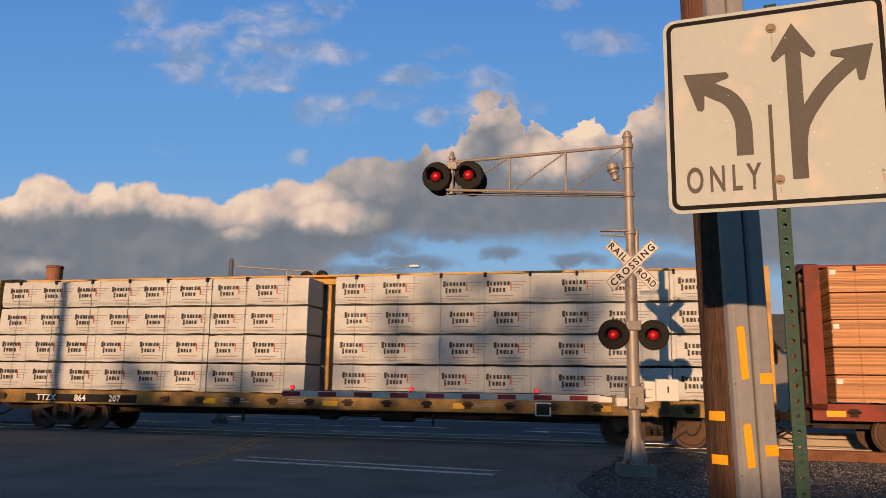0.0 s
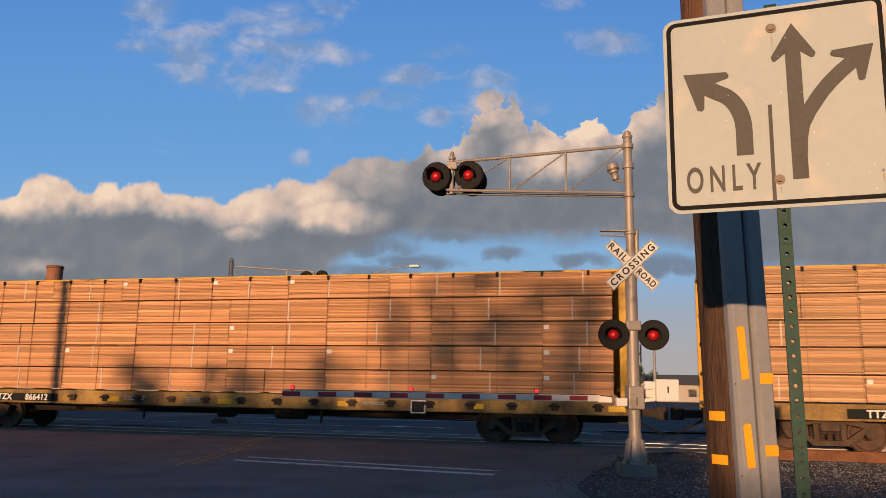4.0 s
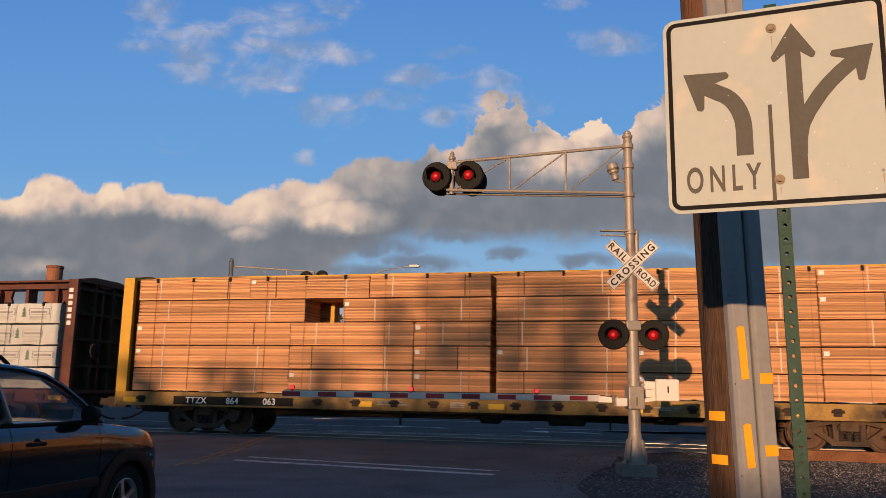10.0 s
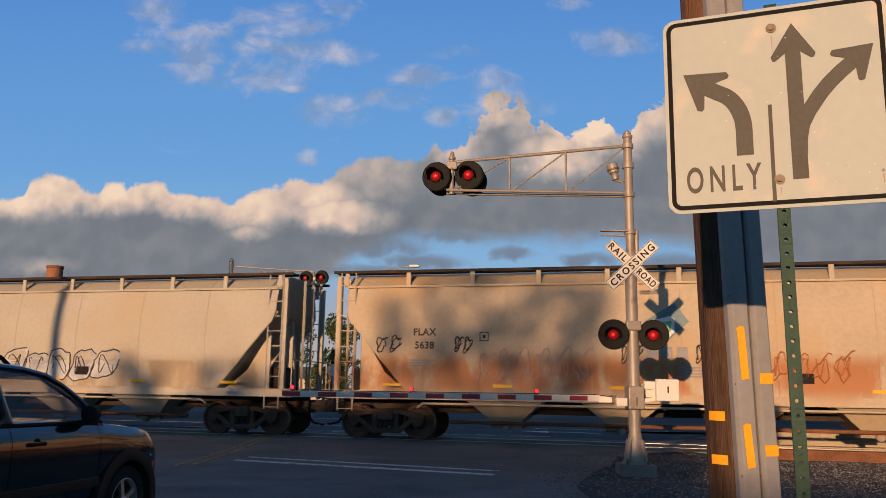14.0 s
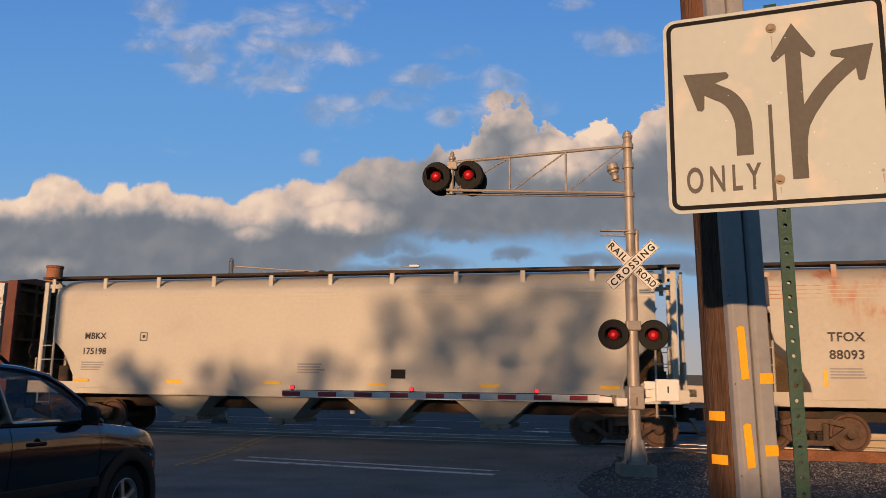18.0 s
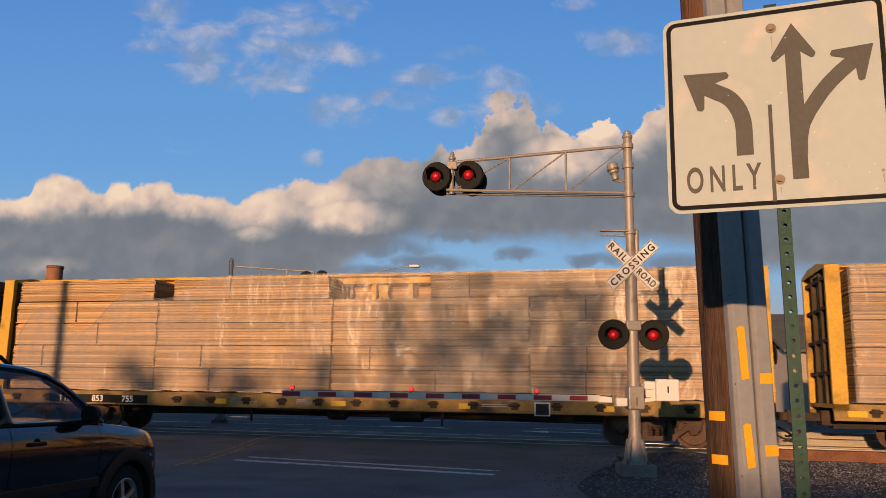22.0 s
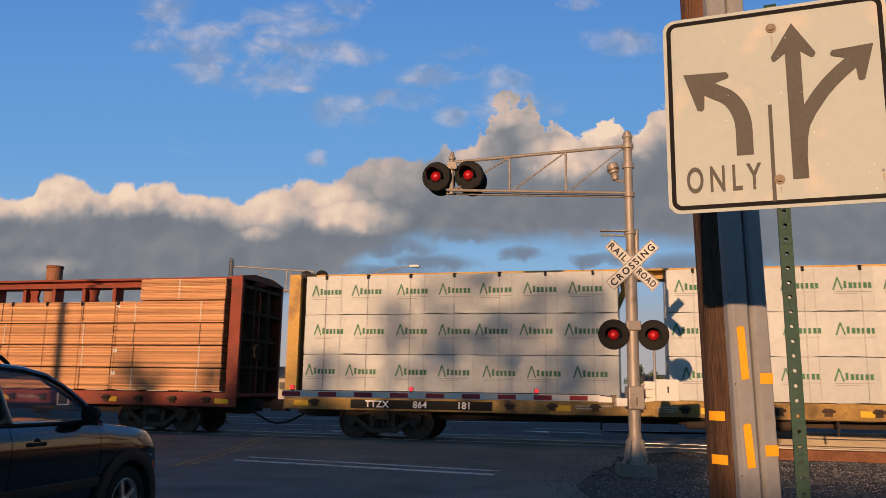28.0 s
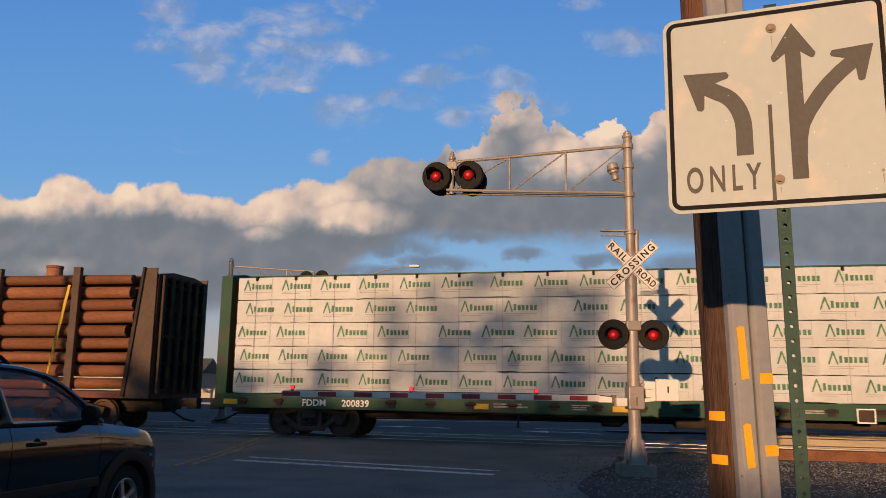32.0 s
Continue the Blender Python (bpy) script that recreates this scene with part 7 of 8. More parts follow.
def scrawl(car, x0, x1, z0, z1, curved, seed, fill, line, glyphs):
    """Spray painted loops: outlined bubbles that spell nothing."""
    rnd = random.Random(seed)
    w = (x1 - x0) / glyphs
    yv = lambda z, e: -hopper_profile(z, curved) - e
    for g in range(glyphs):
        cx, cz = x0 + w * (g + 0.5), (z0 + z1) / 2 + rnd.uniform(-0.05, 0.05)
        count = 26
        pts = []
        for k in range(count):           # a slanted, uneven outline: round where filled, spiky where only drawn
            a = 2 * math.pi * (k + rnd.uniform(-0.3, 0.3)) / count
            ca, sa = math.cos(a), math.sin(a)
            sq = (abs(ca) ** 4 + abs(sa) ** 4) ** (-1 / 4)
            r = sq * (rnd.uniform(0.9, 1.04) * (1.0 + 0.12 * math.sin(2 * a + g * 1.7)) if fill else (0.72 + 0.28 * math.sin(3 * a + g)) * rnd.uniform(0.9, 1.05))
            z = cz + r * sa * (z1 - z0) * 0.47
            pts.append((cx + r * ca * w * (0.5 if fill else 0.45) + (z - cz) * 0.3, z))
        if fill:
            part("graffiti_fill", Solid().add([(x, yv(z, 0.006), z) for x, z in pts] + [(cx, yv(cz, 0.006), cz)], [(k, (k + 1) % 26, 26) for k in range(26)]), fill, car, "faded spray painted shape")
        o = Solid().tube([(x, yv(z, 0.008), z) for x, z in pts[rnd.randint(0, 4):] + pts[:rnd.randint(0, 4)]], 0.017, 4, caps=False)
        part("graffiti_line", o, line, car, "spray painted looping line")
        fa, fb, p0, p1 = rnd.choice((1, 2)), rnd.choice((2, 3)), rnd.uniform(0, 6), rnd.uniform(0, 6)
        q = [(cx + w * 0.3 * math.sin(fa * k / 4 + p0), cz + (z1 - z0) * 0.3 * math.sin(fb * k / 4 + p1)) for k in range(rnd.randint(10, 20))]
        part("graffiti_line", Solid().tube([(x, yv(z, 0.009), z) for x, z in q], 0.013, 4, caps=False), line, car)


T5, T4, T3, R3 = [0.656] * 5, [0.82] * 4, [1.095] * 3, [0.8] * 3
Y, S = "paint_yellow", "sill_yellow"
WOOD = "strapped pack of sawn lumber"
WHITE = "lumber pack wrapped in white plastic"


def consist():
    c = centre_beam(0, 20.68, 22.49, "paint_red", "paint_red", "dark red centre beam flat car loaded with sawn lumber")
    load(c, "lumber", [(-10.7, 10.7, 0, 5)], T5, seed=1, labels=WOOD)
    bands(c, [(-10.7, 10.7, 5)], T5, True)
    c = centre_beam(1, -2.81, 22.9, "paint_tan", S, "tan centre beam flat car loaded with white wrapped lumber", [("TTZX|864|207", -9.6, -6.1)])
    load(c, "", [(-11.0, -0.73, 0, 4), (0.06, 11.0, 0, 4)], T4, "black", seed=2, labels=WHITE)
    bands(c, [(-11.0, -0.73, 4), (0.06, 11.0, 4)], T4)
    c = centre_beam(2, -27.14, 22.48, Y, S, "yellow centre beam flat car with lumber under clear plastic wrap", [("TTZX|865886", -7.9, -5.4)])
    load(c, "lumber", [(-10.7, 10.75, 0, 4)], T4, seed=3, labels=WOOD, sizes=(2.4, 3.0))
    film_over(c, -10.75, 10.1, 5)
    c = centre_beam(3, -51.29, 22.52, Y, S, "yellow centre beam flat car loaded with sawn lumber", [("TTZX|866396", -8.0, -5.6)])
    load(c, "lumber_grey", [(-10.7, 3.47, 0, 5), (3.68, 10.75, 0, 4)], T5, back=[(3.68, 10.75, 4)], seed=4, labels=WOOD, sizes=(2.4, 2.4, 3.0))
    bands(c, [(-10.7, 3.47, 5), (3.68, 10.75, 4)], T5, True)
    c = centre_beam(4, -75.59, 22.6, Y, S, "yellow centre beam flat car loaded with sawn lumber", [("TTZX|866412", -8.0, -5.6)])
    load(c, "lumber", [(-10.8, 10.8, 0, 4), (-8.4, 10.8, 4, 5)], T5, back=[(-10.8, -8.4, 4)], seed=5, labels=WOOD, sizes=(2.4, 2.4, 3.0))
    bands(c, [(-8.4, 10.8, 5)], T5, True)
    c = centre_beam(5, -99.84, 22.51, "paint_blue", "paint_blue", "dark blue centre beam flat car loaded with sawn lumber", [("UP", -7.25, -6.8), ("274114", -5.98, -5.1)])
    load(c, "lumber", [(-10.7, -3.69, 0, 4), (-3.56, 10.75, 0, 5)], T5, back=[(-9.0, -3.69, 4)], seed=6, labels=WOOD, sizes=(2.4, 2.4, 2.4))
    bands(c, [(-10.7, -3.69, 4), (-3.56, 10.75, 5)], T5, True)
    scrawl_sill(c, 2.1, 3.1), scrawl_sill(c, 5.0, 5.9)
    c = centre_beam(6, -124.11, 22.59, Y, S, "yellow centre beam flat car loaded with sawn lumber", [("TTZX|365088", -8.0, -5.6)])
    load(c, "lumber", [(-10.75, 10.75, 0, 4), (-6.4, 10.75, 4, 5)], T5, back=[(-10.75, -6.4, 4)], seed=17, labels=WOOD, aligned=False, sizes=(2.4, 3.0, 3.6, 4.3))
    bands(c, [(-6.4, 10.75, 5)], T5, True)
    c = centre_beam(7, -148.14, 22.28, "paint_blue", "paint_blue", "dark blue centre beam flat car loaded with sawn lumber", [("UP", -7.05, -6.55), ("274111", -6.0, -4.9)])
    load(c, "lumber", [(-10.65, -0.4, 0, 5), (-0.25, 10.65, 0, 4), (-0.4, 8.9, 4, 5)], T5, back=[(8.9, 9.9, 4)], seed=8, labels=WOOD, sizes=(2.4, 3.0, 3.6))
    bands(c, [(-10.65, 8.9, 5)], T5, True)
    c = centre_beam(8, -172.26, 22.55, Y, S, "yellow centre beam flat car loaded with sawn lumber", [("TTZX|864|063", -9.2, -5.8)])
    load(c, "lumber", [(-10.75, -0.11, 0, 3), (-10.75, -5.4, 3, 4), (-4.28, -0.11, 3, 4), (-10.75, -0.11, 4, 5), (0.02, 10.75, 0, 5)], T5, seed=9, labels=WOOD, sizes=(4.3, 4.9, 3.6))
    bands(c, [(-10.75, -0.11, 5), (0.02, 10.75, 5)], T5, True)
    c = centre_beam(9, -196.34, 22.39, "paint_brown", "paint_brown", "dark red centre beam flat car with white wrapped lumber packs", [("FDDM|200|595", -7.6, -5.2)])
    load(c, "", [(-10.65, 2.39, 0, 1), (3.6, 10.65, 0, 1), (-10.65, -0.75, 1, 2), (-0.31, 10.65, 1, 2), (-10.65, 1.25, 2, 3), (1.69, 10.65, 2, 3), (-10.65, 0.53, 3, 4), (0.6, 10.65, 3, 4), (-10.65, 0.53, 4, 5)], T5, "fir", seed=10, labels=WHITE, aligned=False, sizes=(3.6, 4.9))
    bands(c, [(-10.65, 0.53, 5), (0.6, 10.65, 4)], T5)
    vertical_bars(c, 10.98), vertical_bars(c, -10.98)
    # covered hoppers
    c = hopper(10, -217.9, 18.2, "hopper_tan", "grey tan covered hopper with graffiti along its foot", [("CEFX", -6.2, 2.95, 0.3, "print_black"), ("76231", -6.2, 2.55, 0.3, "print_black")], True, 1)
    scrawl(c, -6.6, 4.0, 1.5, 2.2, True, 4, "spray_pale", "print_blue", 11), scrawl(c, 4.4, 5.6, 2.1, 2.5, True, 9, None, "print_black", 5)
    c = hopper(11, -237.17, 18.9, "hopper_rusty", "rust stained tan covered hopper with a blue and white mark", [("FLAX", -6.6, 2.85, 0.26, "print_black"), ("5638", -6.6, 2.5, 0.26, "print_black")], True, 2)
    scrawl(c, -5.2, -2.2, 1.5, 2.5, True, 14, None, "spray_violet", 6), scrawl(c, 1.1, 3.9, 1.6, 2.4, True, 15, None, "rust_stain", 6), scrawl(c, -8.0, -7.2, 2.3, 2.8, True, 16, None, "print_black", 2), scrawl(c, -5.8, -5.3, 2.3, 2.8, True, 17, None, "print_black", 2)
    leaf_mark(c, -0.35, 3.05), scrawl(c, -1.5, -0.95, 2.05, 2.6, True, 41, None, "print_black", 2), scrawl(c, 0.3, 0.85, 2.05, 2.6, True, 42, None, "print_black", 2)
    c = hopper(12, -256.7, 18.3, "hopper_tan", "grey tan covered hopper with spray painted loops", [("CITX", -7.0, 2.95, 0.27, "print_black"), ("775306", -7.0, 2.52, 0.27, "print_black")], True, 3)
    scrawl(c, -5.6, -2.2, 1.45, 2.3, True, 21, "spray_pale", "print_black", 4), scrawl(c, -0.4, 3.6, 1.45, 2.35, True, 22, "spray_pale", "print_black", 5)
    c = hopper(13, -276.43, 18.4, "hopper_pale", "pale grey covered hopper with black spray lines", [("TEIX", -7.2, 2.85, 0.34, "print_black"), ("5806", -7.2, 2.45, 0.34, "print_black")], False, 4, 3)
    scrawl(c, -4.6, 6.0, 1.6, 2.2, False, 31, None, "print_black", 9)
    c = hopper(14, -296.1, 18.8, "hopper_streaked", "pale grey covered hopper with rust streaks under the roof", [("TFOX", -6.95, 2.72, 0.3, "print_black"), ("88093", -6.95, 2.3, 0.3, "print_black")], False, 5, 3)
    c = hopper(15, -316.2, 19.2, "hopper_pale", "clean pale grey covered hopper", [("MBKX", -7.3, 2.75, 0.26, "print_black"), ("175198", -7.3, 2.3, 0.26, "print_black")], False, 6, 4)
    # lumber again
    c = centre_beam(16, -337.8, 22.43, "paint_brown", "paint_brown", "dark red centre beam flat car loaded with white wrapped lumber", [("FDDM|200|159", -8.7, -5.7)])
    load(c, "", [(-10.7, 10.7, 0, 5)], T5, "slate", seed=12, labels=WHITE, aligned=False, sizes=(3.6, 4.3, 4.9))
    bands(c, [(-10.7, 10.7, 5)], T5)
    c = centre_beam(17, -361.76, 22.5, Y, S, "yellow centre beam flat car with lumber under creased plastic wrap", [("TTZX|863|046", -8.6, -5.4)])
    load(c, "lumber_rough", [(-10.7, 10.75, 0, 5)], T5, seed=13, labels=WOOD, sizes=(4.9, 5.5, 6.1))
    film_over(c, -10.75, 10.7, 11)
    c = centre_beam(18, -385.47, 22.37, Y, S, "yellow centre beam flat car with torn plastic wrap over lumber", [("TTZX|853|755", -9.0, -6.0)])
    load(c, "lumber_rough", [(-10.65, 10.65, 0, 4), (-5.29, -0.37, 4, 5), (-10.6, -5.9, 4, 5), (2.54, 10.65, 4, 5)], T5, back=[(-0.37, 2.54, 4)], seed=14, labels=WOOD, sizes=(4.9, 5.5))
    film_over(c, -10.5, 10.6, 17, 2.4)
    c = centre_beam(19, -409.17, 22.4, "paint_red", "paint_red", "dark red centre beam flat car, half loaded with rough lumber stacks", [("COER", -8.75, -8.0), ("816184", -7.55, -6.7)])
    load(c, "lumber_rough", [(-1.33, 2.55, 0, 3), (2.85, 6.64, 0, 3), (7.05, 10.7, 0, 3), (-10.6, -5.7, 0, 2), (-10.5, -6.63, 2, 3), (-5.42, -1.7, 0, 3)], R3, seed=15, labels="uneven stack of rough sawn planks", sizes=(3.9,))
    vertical_bars(c, 11.0)
    c = centre_beam(20, -432.95, 22.32, "paint_tan", S, "tan centre beam flat car, half loaded with rough lumber stacks", [("TTZX|861|256", -9.0, -5.6)])
    load(c, "lumber_rough", [(-10.6, -5.6, 0, 3), (-4.85, 0.1, 0, 3), (0.44, 5.2, 0, 3), (5.7, 10.6, 0, 2), (6.9, 10.6, 2, 3)], R3, seed=16, labels="uneven stack of rough sawn planks", sizes=(5.0,))
    c = centre_beam(21, -456.85, 22.46, "paint_brown", "paint_brown", "dark brown centre beam flat car loaded with white wrapped lumber", [("FDDM|200|166", -8.6, -5.6)])
    load(c, "", [(-10.7, 10.7, 0, 5)], T5, "slate", seed=17, labels=WHITE, aligned=False, sizes=(3.6, 4.3, 4.9))
    bands(c, [(-10.7, 10.7, 5)], T5)
    c = centre_beam(22, -480.27, 22.4, "paint_tan", S, "tan centre beam flat car loaded with white wrapped lumber", [("TTZX|864|181", -9.1, -5.5)])
    load(c, "", [(-10.7, -2.11, 0, 3), (-0.88, 10.7, 0, 3)], T3, "green", seed=18, labels=WHITE, sizes=(2.4, 2.9))
    bands(c, [(-10.7, -2.11, 3), (-0.88, 10.7, 3)], T3)
    c = centre_beam(23, -504.17, 22.45, "paint_red", "paint_red", "dark red centre beam flat car loaded with sawn lumber", [("NO.|734|482", -7.8, -4.4)])
    load(c, "lumber", [(-10.7, -2.21, 0, 5), (-2.13, 10.7, 0, 4), (7.9, 10.7, 4, 5)], T5, seed=19, labels=WOOD, sizes=(4.9, 4.3))
    bands(c, [(-10.7, -2.21, 5), (-2.13, 7.8, 4)], T5, True)
    c = centre_beam(24, -528.14, 22.36, Y, S, "yellow centre beam flat car loaded with sawn lumber", [("TTZX|864|326", -9.1, -5.4)])
    load(c, "lumber", [(-10.65, -4.94, 0, 5), (-4.87, 10.65, 0, 4), (1.13, 10.65, 4, 5)], T5, seed=20, labels=WOOD, aligned=False, sizes=(4.9, 3.6, 5.5))
    bands(c, [(-10.65, -4.94, 5), (1.13, 10.65, 5)], T5, True)
    c = centre_beam(25, -552.0, 22.45, "paint_green", "paint_green", "dark green centre beam flat car loaded with white wrapped lumber", [("FDDM|200839", -8.8, -6.4)])
    load(c, "", [(-10.7, 10.7, 0, 5)], T5, "green", seed=21, labels=WHITE, aligned=False, sizes=(2.4, 2.9, 3.6))
    bands(c, [(-10.7, 10.7, 5)], T5)
    log_car(26, -576.5, 22.4)


def scrawl_sill(car, x0, x1):
    s = Solid()
    rnd = random.Random(int(x0 * 10))
    x = x0
    while x < x1:
        s.tube([(x, -1.39, 0.95), (x + 0.06, -1.39, 1.08), (x + 0.12, -1.39, rnd.uniform(0.95, 1.1))], 0.01, 4)
        x += 0.16
    part("graffiti_line", s, "mark_white", car, "spray painted white line")


def vertical_bars(car, x):
    """The maker's word down the bulkhead, as plain blocks."""
    for i in range(6):
        part("painted_block", Solid().box(x - 0.07, x + 0.07, -1.39, -1.384, 4.1 - i * 0.2, 4.23 - i * 0.2), "mark_white", car)


def leaf_mark(car, x, z):
    yv = lambda q: -1.53
    dark, pale, green = Solid(), Solid(), Solid()
    dark.add([(x + p, yv(z + q), z + q) for p, q in ((0.2, 0.53), (0.54, 0.06), (-0.1, -0.53), (-0.56, 0.05))], [(0, 1, 2, 3)])
    pale.add([(x + p, yv(z + q) - 0.004, z + q) for p, q in ((-0.1, -0.5), (0.18, -0.2), (0.2, 0.14), (0.08, 0.2), (-0.3, 0.1), (-0.44, -0.06))], [(0, 1, 2, 3, 4, 5)])
    green.add([(x + p, yv(z + q) - 0.007, z + q) for p, q in ((-0.1, -0.38), (0.1, -0.16), (0.12, 0.08), (-0.1, 0.05), (-0.28, -0.06))], [(0, 1, 2, 3, 4)])
    part("painted_mark", dark, "print_blue", car, "dark blue diamond shaped mark")
    part("painted_mark", pale, "mark_white", car)
    part("painted_mark", green, "mark_green", car)
    for i in range(3):
        part("painted_block", Solid().box(x - 0.5 + i * 0.36, x - 0.24 + i * 0.36, yv(2.35) - 0.006, yv(2.35), 2.2, 2.48), "print_grey", car)


def log_car(index, place, length):
    half = length / 2
    car = thing("log_car", "brown flat car stacked with peeled logs between stakes", "railway wagon", on_track(place, 0), group="train wagons")
    CARS.append((car, place))
    part("deck", Solid().box(-half, half, -1.4, 1.4, 0.95, 1.15), "paint_brown", car)
    part("underframe", Solid().box(-half + 0.2, half - 0.2, -0.4, 0.4, 0.55, 0.95), "underframe", car)
    c = beam_meshes("paint_brown")
    for s_ in (-1, 1):
        bulkhead(car, c, pose(s_ * (half - 0.34), 0, 0.1, 0, 0, 0 if s_ > 0 else 180))
    stake = Solid().box(-0.12, 0.12, -1.5, -1.36, 0.9, 4.85).mesh("stake", "log_steel")
    for i in range(7):
        x = half - 2.75 - 2.85 * i
        part("stake", stake, None, car, at=pose(x, 0, 0))
        part("stake", stake, None, car, at=pose(x, 0, 0, 0, 0, 180))
    part("tie_strap", Solid().bar((half - 3.5, -1.52, 1.2), (half - 2.95, -1.52, 4.3), 0.01, 0.09), "mark_yellow", car, "yellow load strap")
    for s_ in (-1, 1):
        for e in (-1, 1):
            wing = part("end_wing", Solid().prism([(e * (half - 0.42), 4.78), (e * (half - 0.02), 4.78), (e * half, 0.95), (e * (half - 0.85), 0.95), (e * (half - 0.82), 1.5)], *sorted((s_ * 1.4, s_ * 1.46))), "log_steel", car, "tapered brown steel end wing", bevel=0.01)
            part("wing_flange", Solid().prism([(e * (half - 0.46), 4.8), (e * (half - 0.38), 4.8), (e * (half - 0.78), 1.0), (e * (half - 0.9), 1.0)], *sorted((s_ * 1.46, s_ * 1.53))), "underframe", wing)
    for e in (-1, 1):
        for i in range(6):
            part("end_rib", Solid().box(*sorted((e * (half + 0.02), e * (half + 0.09))), -1.2 + i * 0.45, -1.05 + i * 0.45, 1.1, 4.6), "end_dirt", car)
    rnd = random.Random(8)
    log = mat("log", (0.21, 0.09, 0.048), 0.85, var=0.35, scale=2, fine=14, bump=0.4, stretch=(0.4, 2, 2), tint=0.3)
    for b in range(4):
        x0, x1 = -half + 0.7 + b * 5.3, -half + 5.6 + b * 5.3
        z = 1.36
        for row in range(9):
            for j in range(6):
                r = rnd.uniform(0.15, 0.235)
                y = -1.16 + j * 0.46 + (0.12 if row % 2 else 0)
                if abs(y) > 1.22:
                    continue
                part("log", Solid().tube([(x0 + rnd.uniform(-0.15, 0.15), y, z + rnd.uniform(-0.02, 0.02)), (x1 + rnd.uniform(-0.2, 0.1), y + rnd.uniform(-0.04, 0.04), z + rnd.uniform(-0.03, 0.03))], r, 12, r * rnd.uniform(0.75, 0.95)), log, car, smooth=True)
            z += 0.395
    couplers(car, half, half + 0.75)
    for x in (-8.4, 8.4):
        build_truck(car, x, index)


consist()


# ---- dark sport utility car that rolls up to the gate ----
def build_suv():
    t = thing("sport_utility_car", "dark blue grey sport utility car waiting at the gate", "car")
    ax_f, ax_r, r_arch = 1.4, -1.325, 0.405

    def arch(cx):
        return [(cx - r_arch * math.cos(radians(a)), 0.36 + r_arch * math.sin(radians(a))) for a in range(-8, 189, 12)]
    outline = [(2.1, 0.34), (2.15, 0.48), (2.165, 0.62), (2.15, 0.74), (2.12, 0.84), (2.06, 0.93), (1.95, 1.0), (1.8, 1.045), (1.5, 1.09), (1.2, 1.12), (0.98, 1.15), (0.6, 1.165), (-0.4, 1.18), (-1.3, 1.19), (-1.95, 1.19), (-2.08, 1.1),
               (-2.14, 0.9), (-2.165, 0.62), (-2.12, 0.38)]
    outline = [(x if x < 1.5 else 1.5 + (x - 1.5) * 0.85, z) for x, z in outline]
    low = [(ax_r - 0.42, 0.32)] + arch(ax_r) + [(ax_r + 0.43, 0.26), (ax_f - 0.43, 0.26)] + arch(ax_f) + [(ax_f + 0.415, 0.32)]
    poly = outline + low
    cz = 0.7

    def ring(y, inset, crown):
        out = []
        for x, z in poly:
            k = 1 - 0.13 * max(0.0, (abs(x) - 1.55) / 0.6) ** 2
            dz = z - cz
            zz = z - math.copysign(inset, dz) * (1 if z > 0.9 else 0.3) + (crown if z > 0.9 else 0)
            bulge = 1.0 - 0.05 * max(0.0, (z - 0.8) / 0.4) ** 2 - 0.04 * max(0.0, (0.5 - z) / 0.25)
            out.append((x - math.copysign(inset * 0.5, x), y * k * bulge, zz))
        return out
    slices = [(-0.835, 0.02, 0.0), (-0.8, 0.004, 0.0), (-0.6, 0.0, 0.012), (0.0, 0.0, 0.02), (0.6, 0.0, 0.012), (0.8, 0.004, 0.0), (0.835, 0.02, 0.0)]
    n = len(poly)
    vs = [q for s_ in slices for q in ring(*s_)]
    fs = [tuple(range(n)), tuple(range((len(slices) - 1) * n, len(slices) * n))[::-1]]
    fs += [(i * n + j, i * n + (j + 1) % n, (i + 1) * n + (j + 1) % n, (i + 1) * n + j) for i in range(len(slices) - 1) for j in range(n)]
    body = part("body", Solid().add(vs, fs), "car_paint", t, "glossy dark blue grey body", smooth=True)
    upper = [q for q in outline if q[1] >= 0.62][::-1]

    def top_z(x):
        for (xa, za), (xb, zb) in zip(upper, upper[1:]):
            if xa <= x <= xb:
                return za + (zb - za) * (x - xa) / max(1e-6, xb - xa)
        return 0.62

    def low_z(x):
        for cx in (ax_f, ax_r):
            if abs(x - cx) < r_arch:
                return 0.36 + math.sqrt(r_arch ** 2 - (x - cx) ** 2)
        return 0.27 if abs(x) < 0.95 else 0.33

    def flank(name, x0, x1, steps, side, label=""):
        """A piece of the curved side, bulging at the shoulder and tucked in towards the sill."""
        xs, m_ = [x0 + (x1 - x0) * i / steps for i in range(steps + 1)], 12
        pts = []
        for x in xs:
            za, zb = low_z(x), top_z(x) - 0.012
            k = 1 - 0.13 * max(0.0, (abs(x) - 1.55) / 0.6) ** 2
            for j in range(m_ + 1):
                f = j / m_
                zz = za + (zb - za) * (1 - (1 - f) ** 1.6)
                y = 0.915 - 0.055 * max(0.0, (0.84 - zz) / 0.5) ** 1.4 - 0.07 * max(0.0, 1 - (zb - zz) / 0.2) ** 2.2
                pts.append((x, side * y * k, zz))
        return part(name, Solid().add(pts, [(i * (m_ + 1) + j, (i + 1) * (m_ + 1) + j, (i + 1) * (m_ + 1) + j + 1, i * (m_ + 1) + j + 1) for i in range(steps) for j in range(m_)]), "car_paint", t, label, smooth=True)
    for side in (-1, 1):
        flank("front_wing", 0.906, 2.045, 44, side)
        flank("front_door", -0.272, 0.898, 12, side, "dark blue grey front door")
        flank("rear_door", -1.02, -0.28, 16, side, "dark blue grey rear door")
        flank("rear_wing", -2.13, -1.028, 40, side)
    # roof and pillars
    roof = Solid()
    rows = []
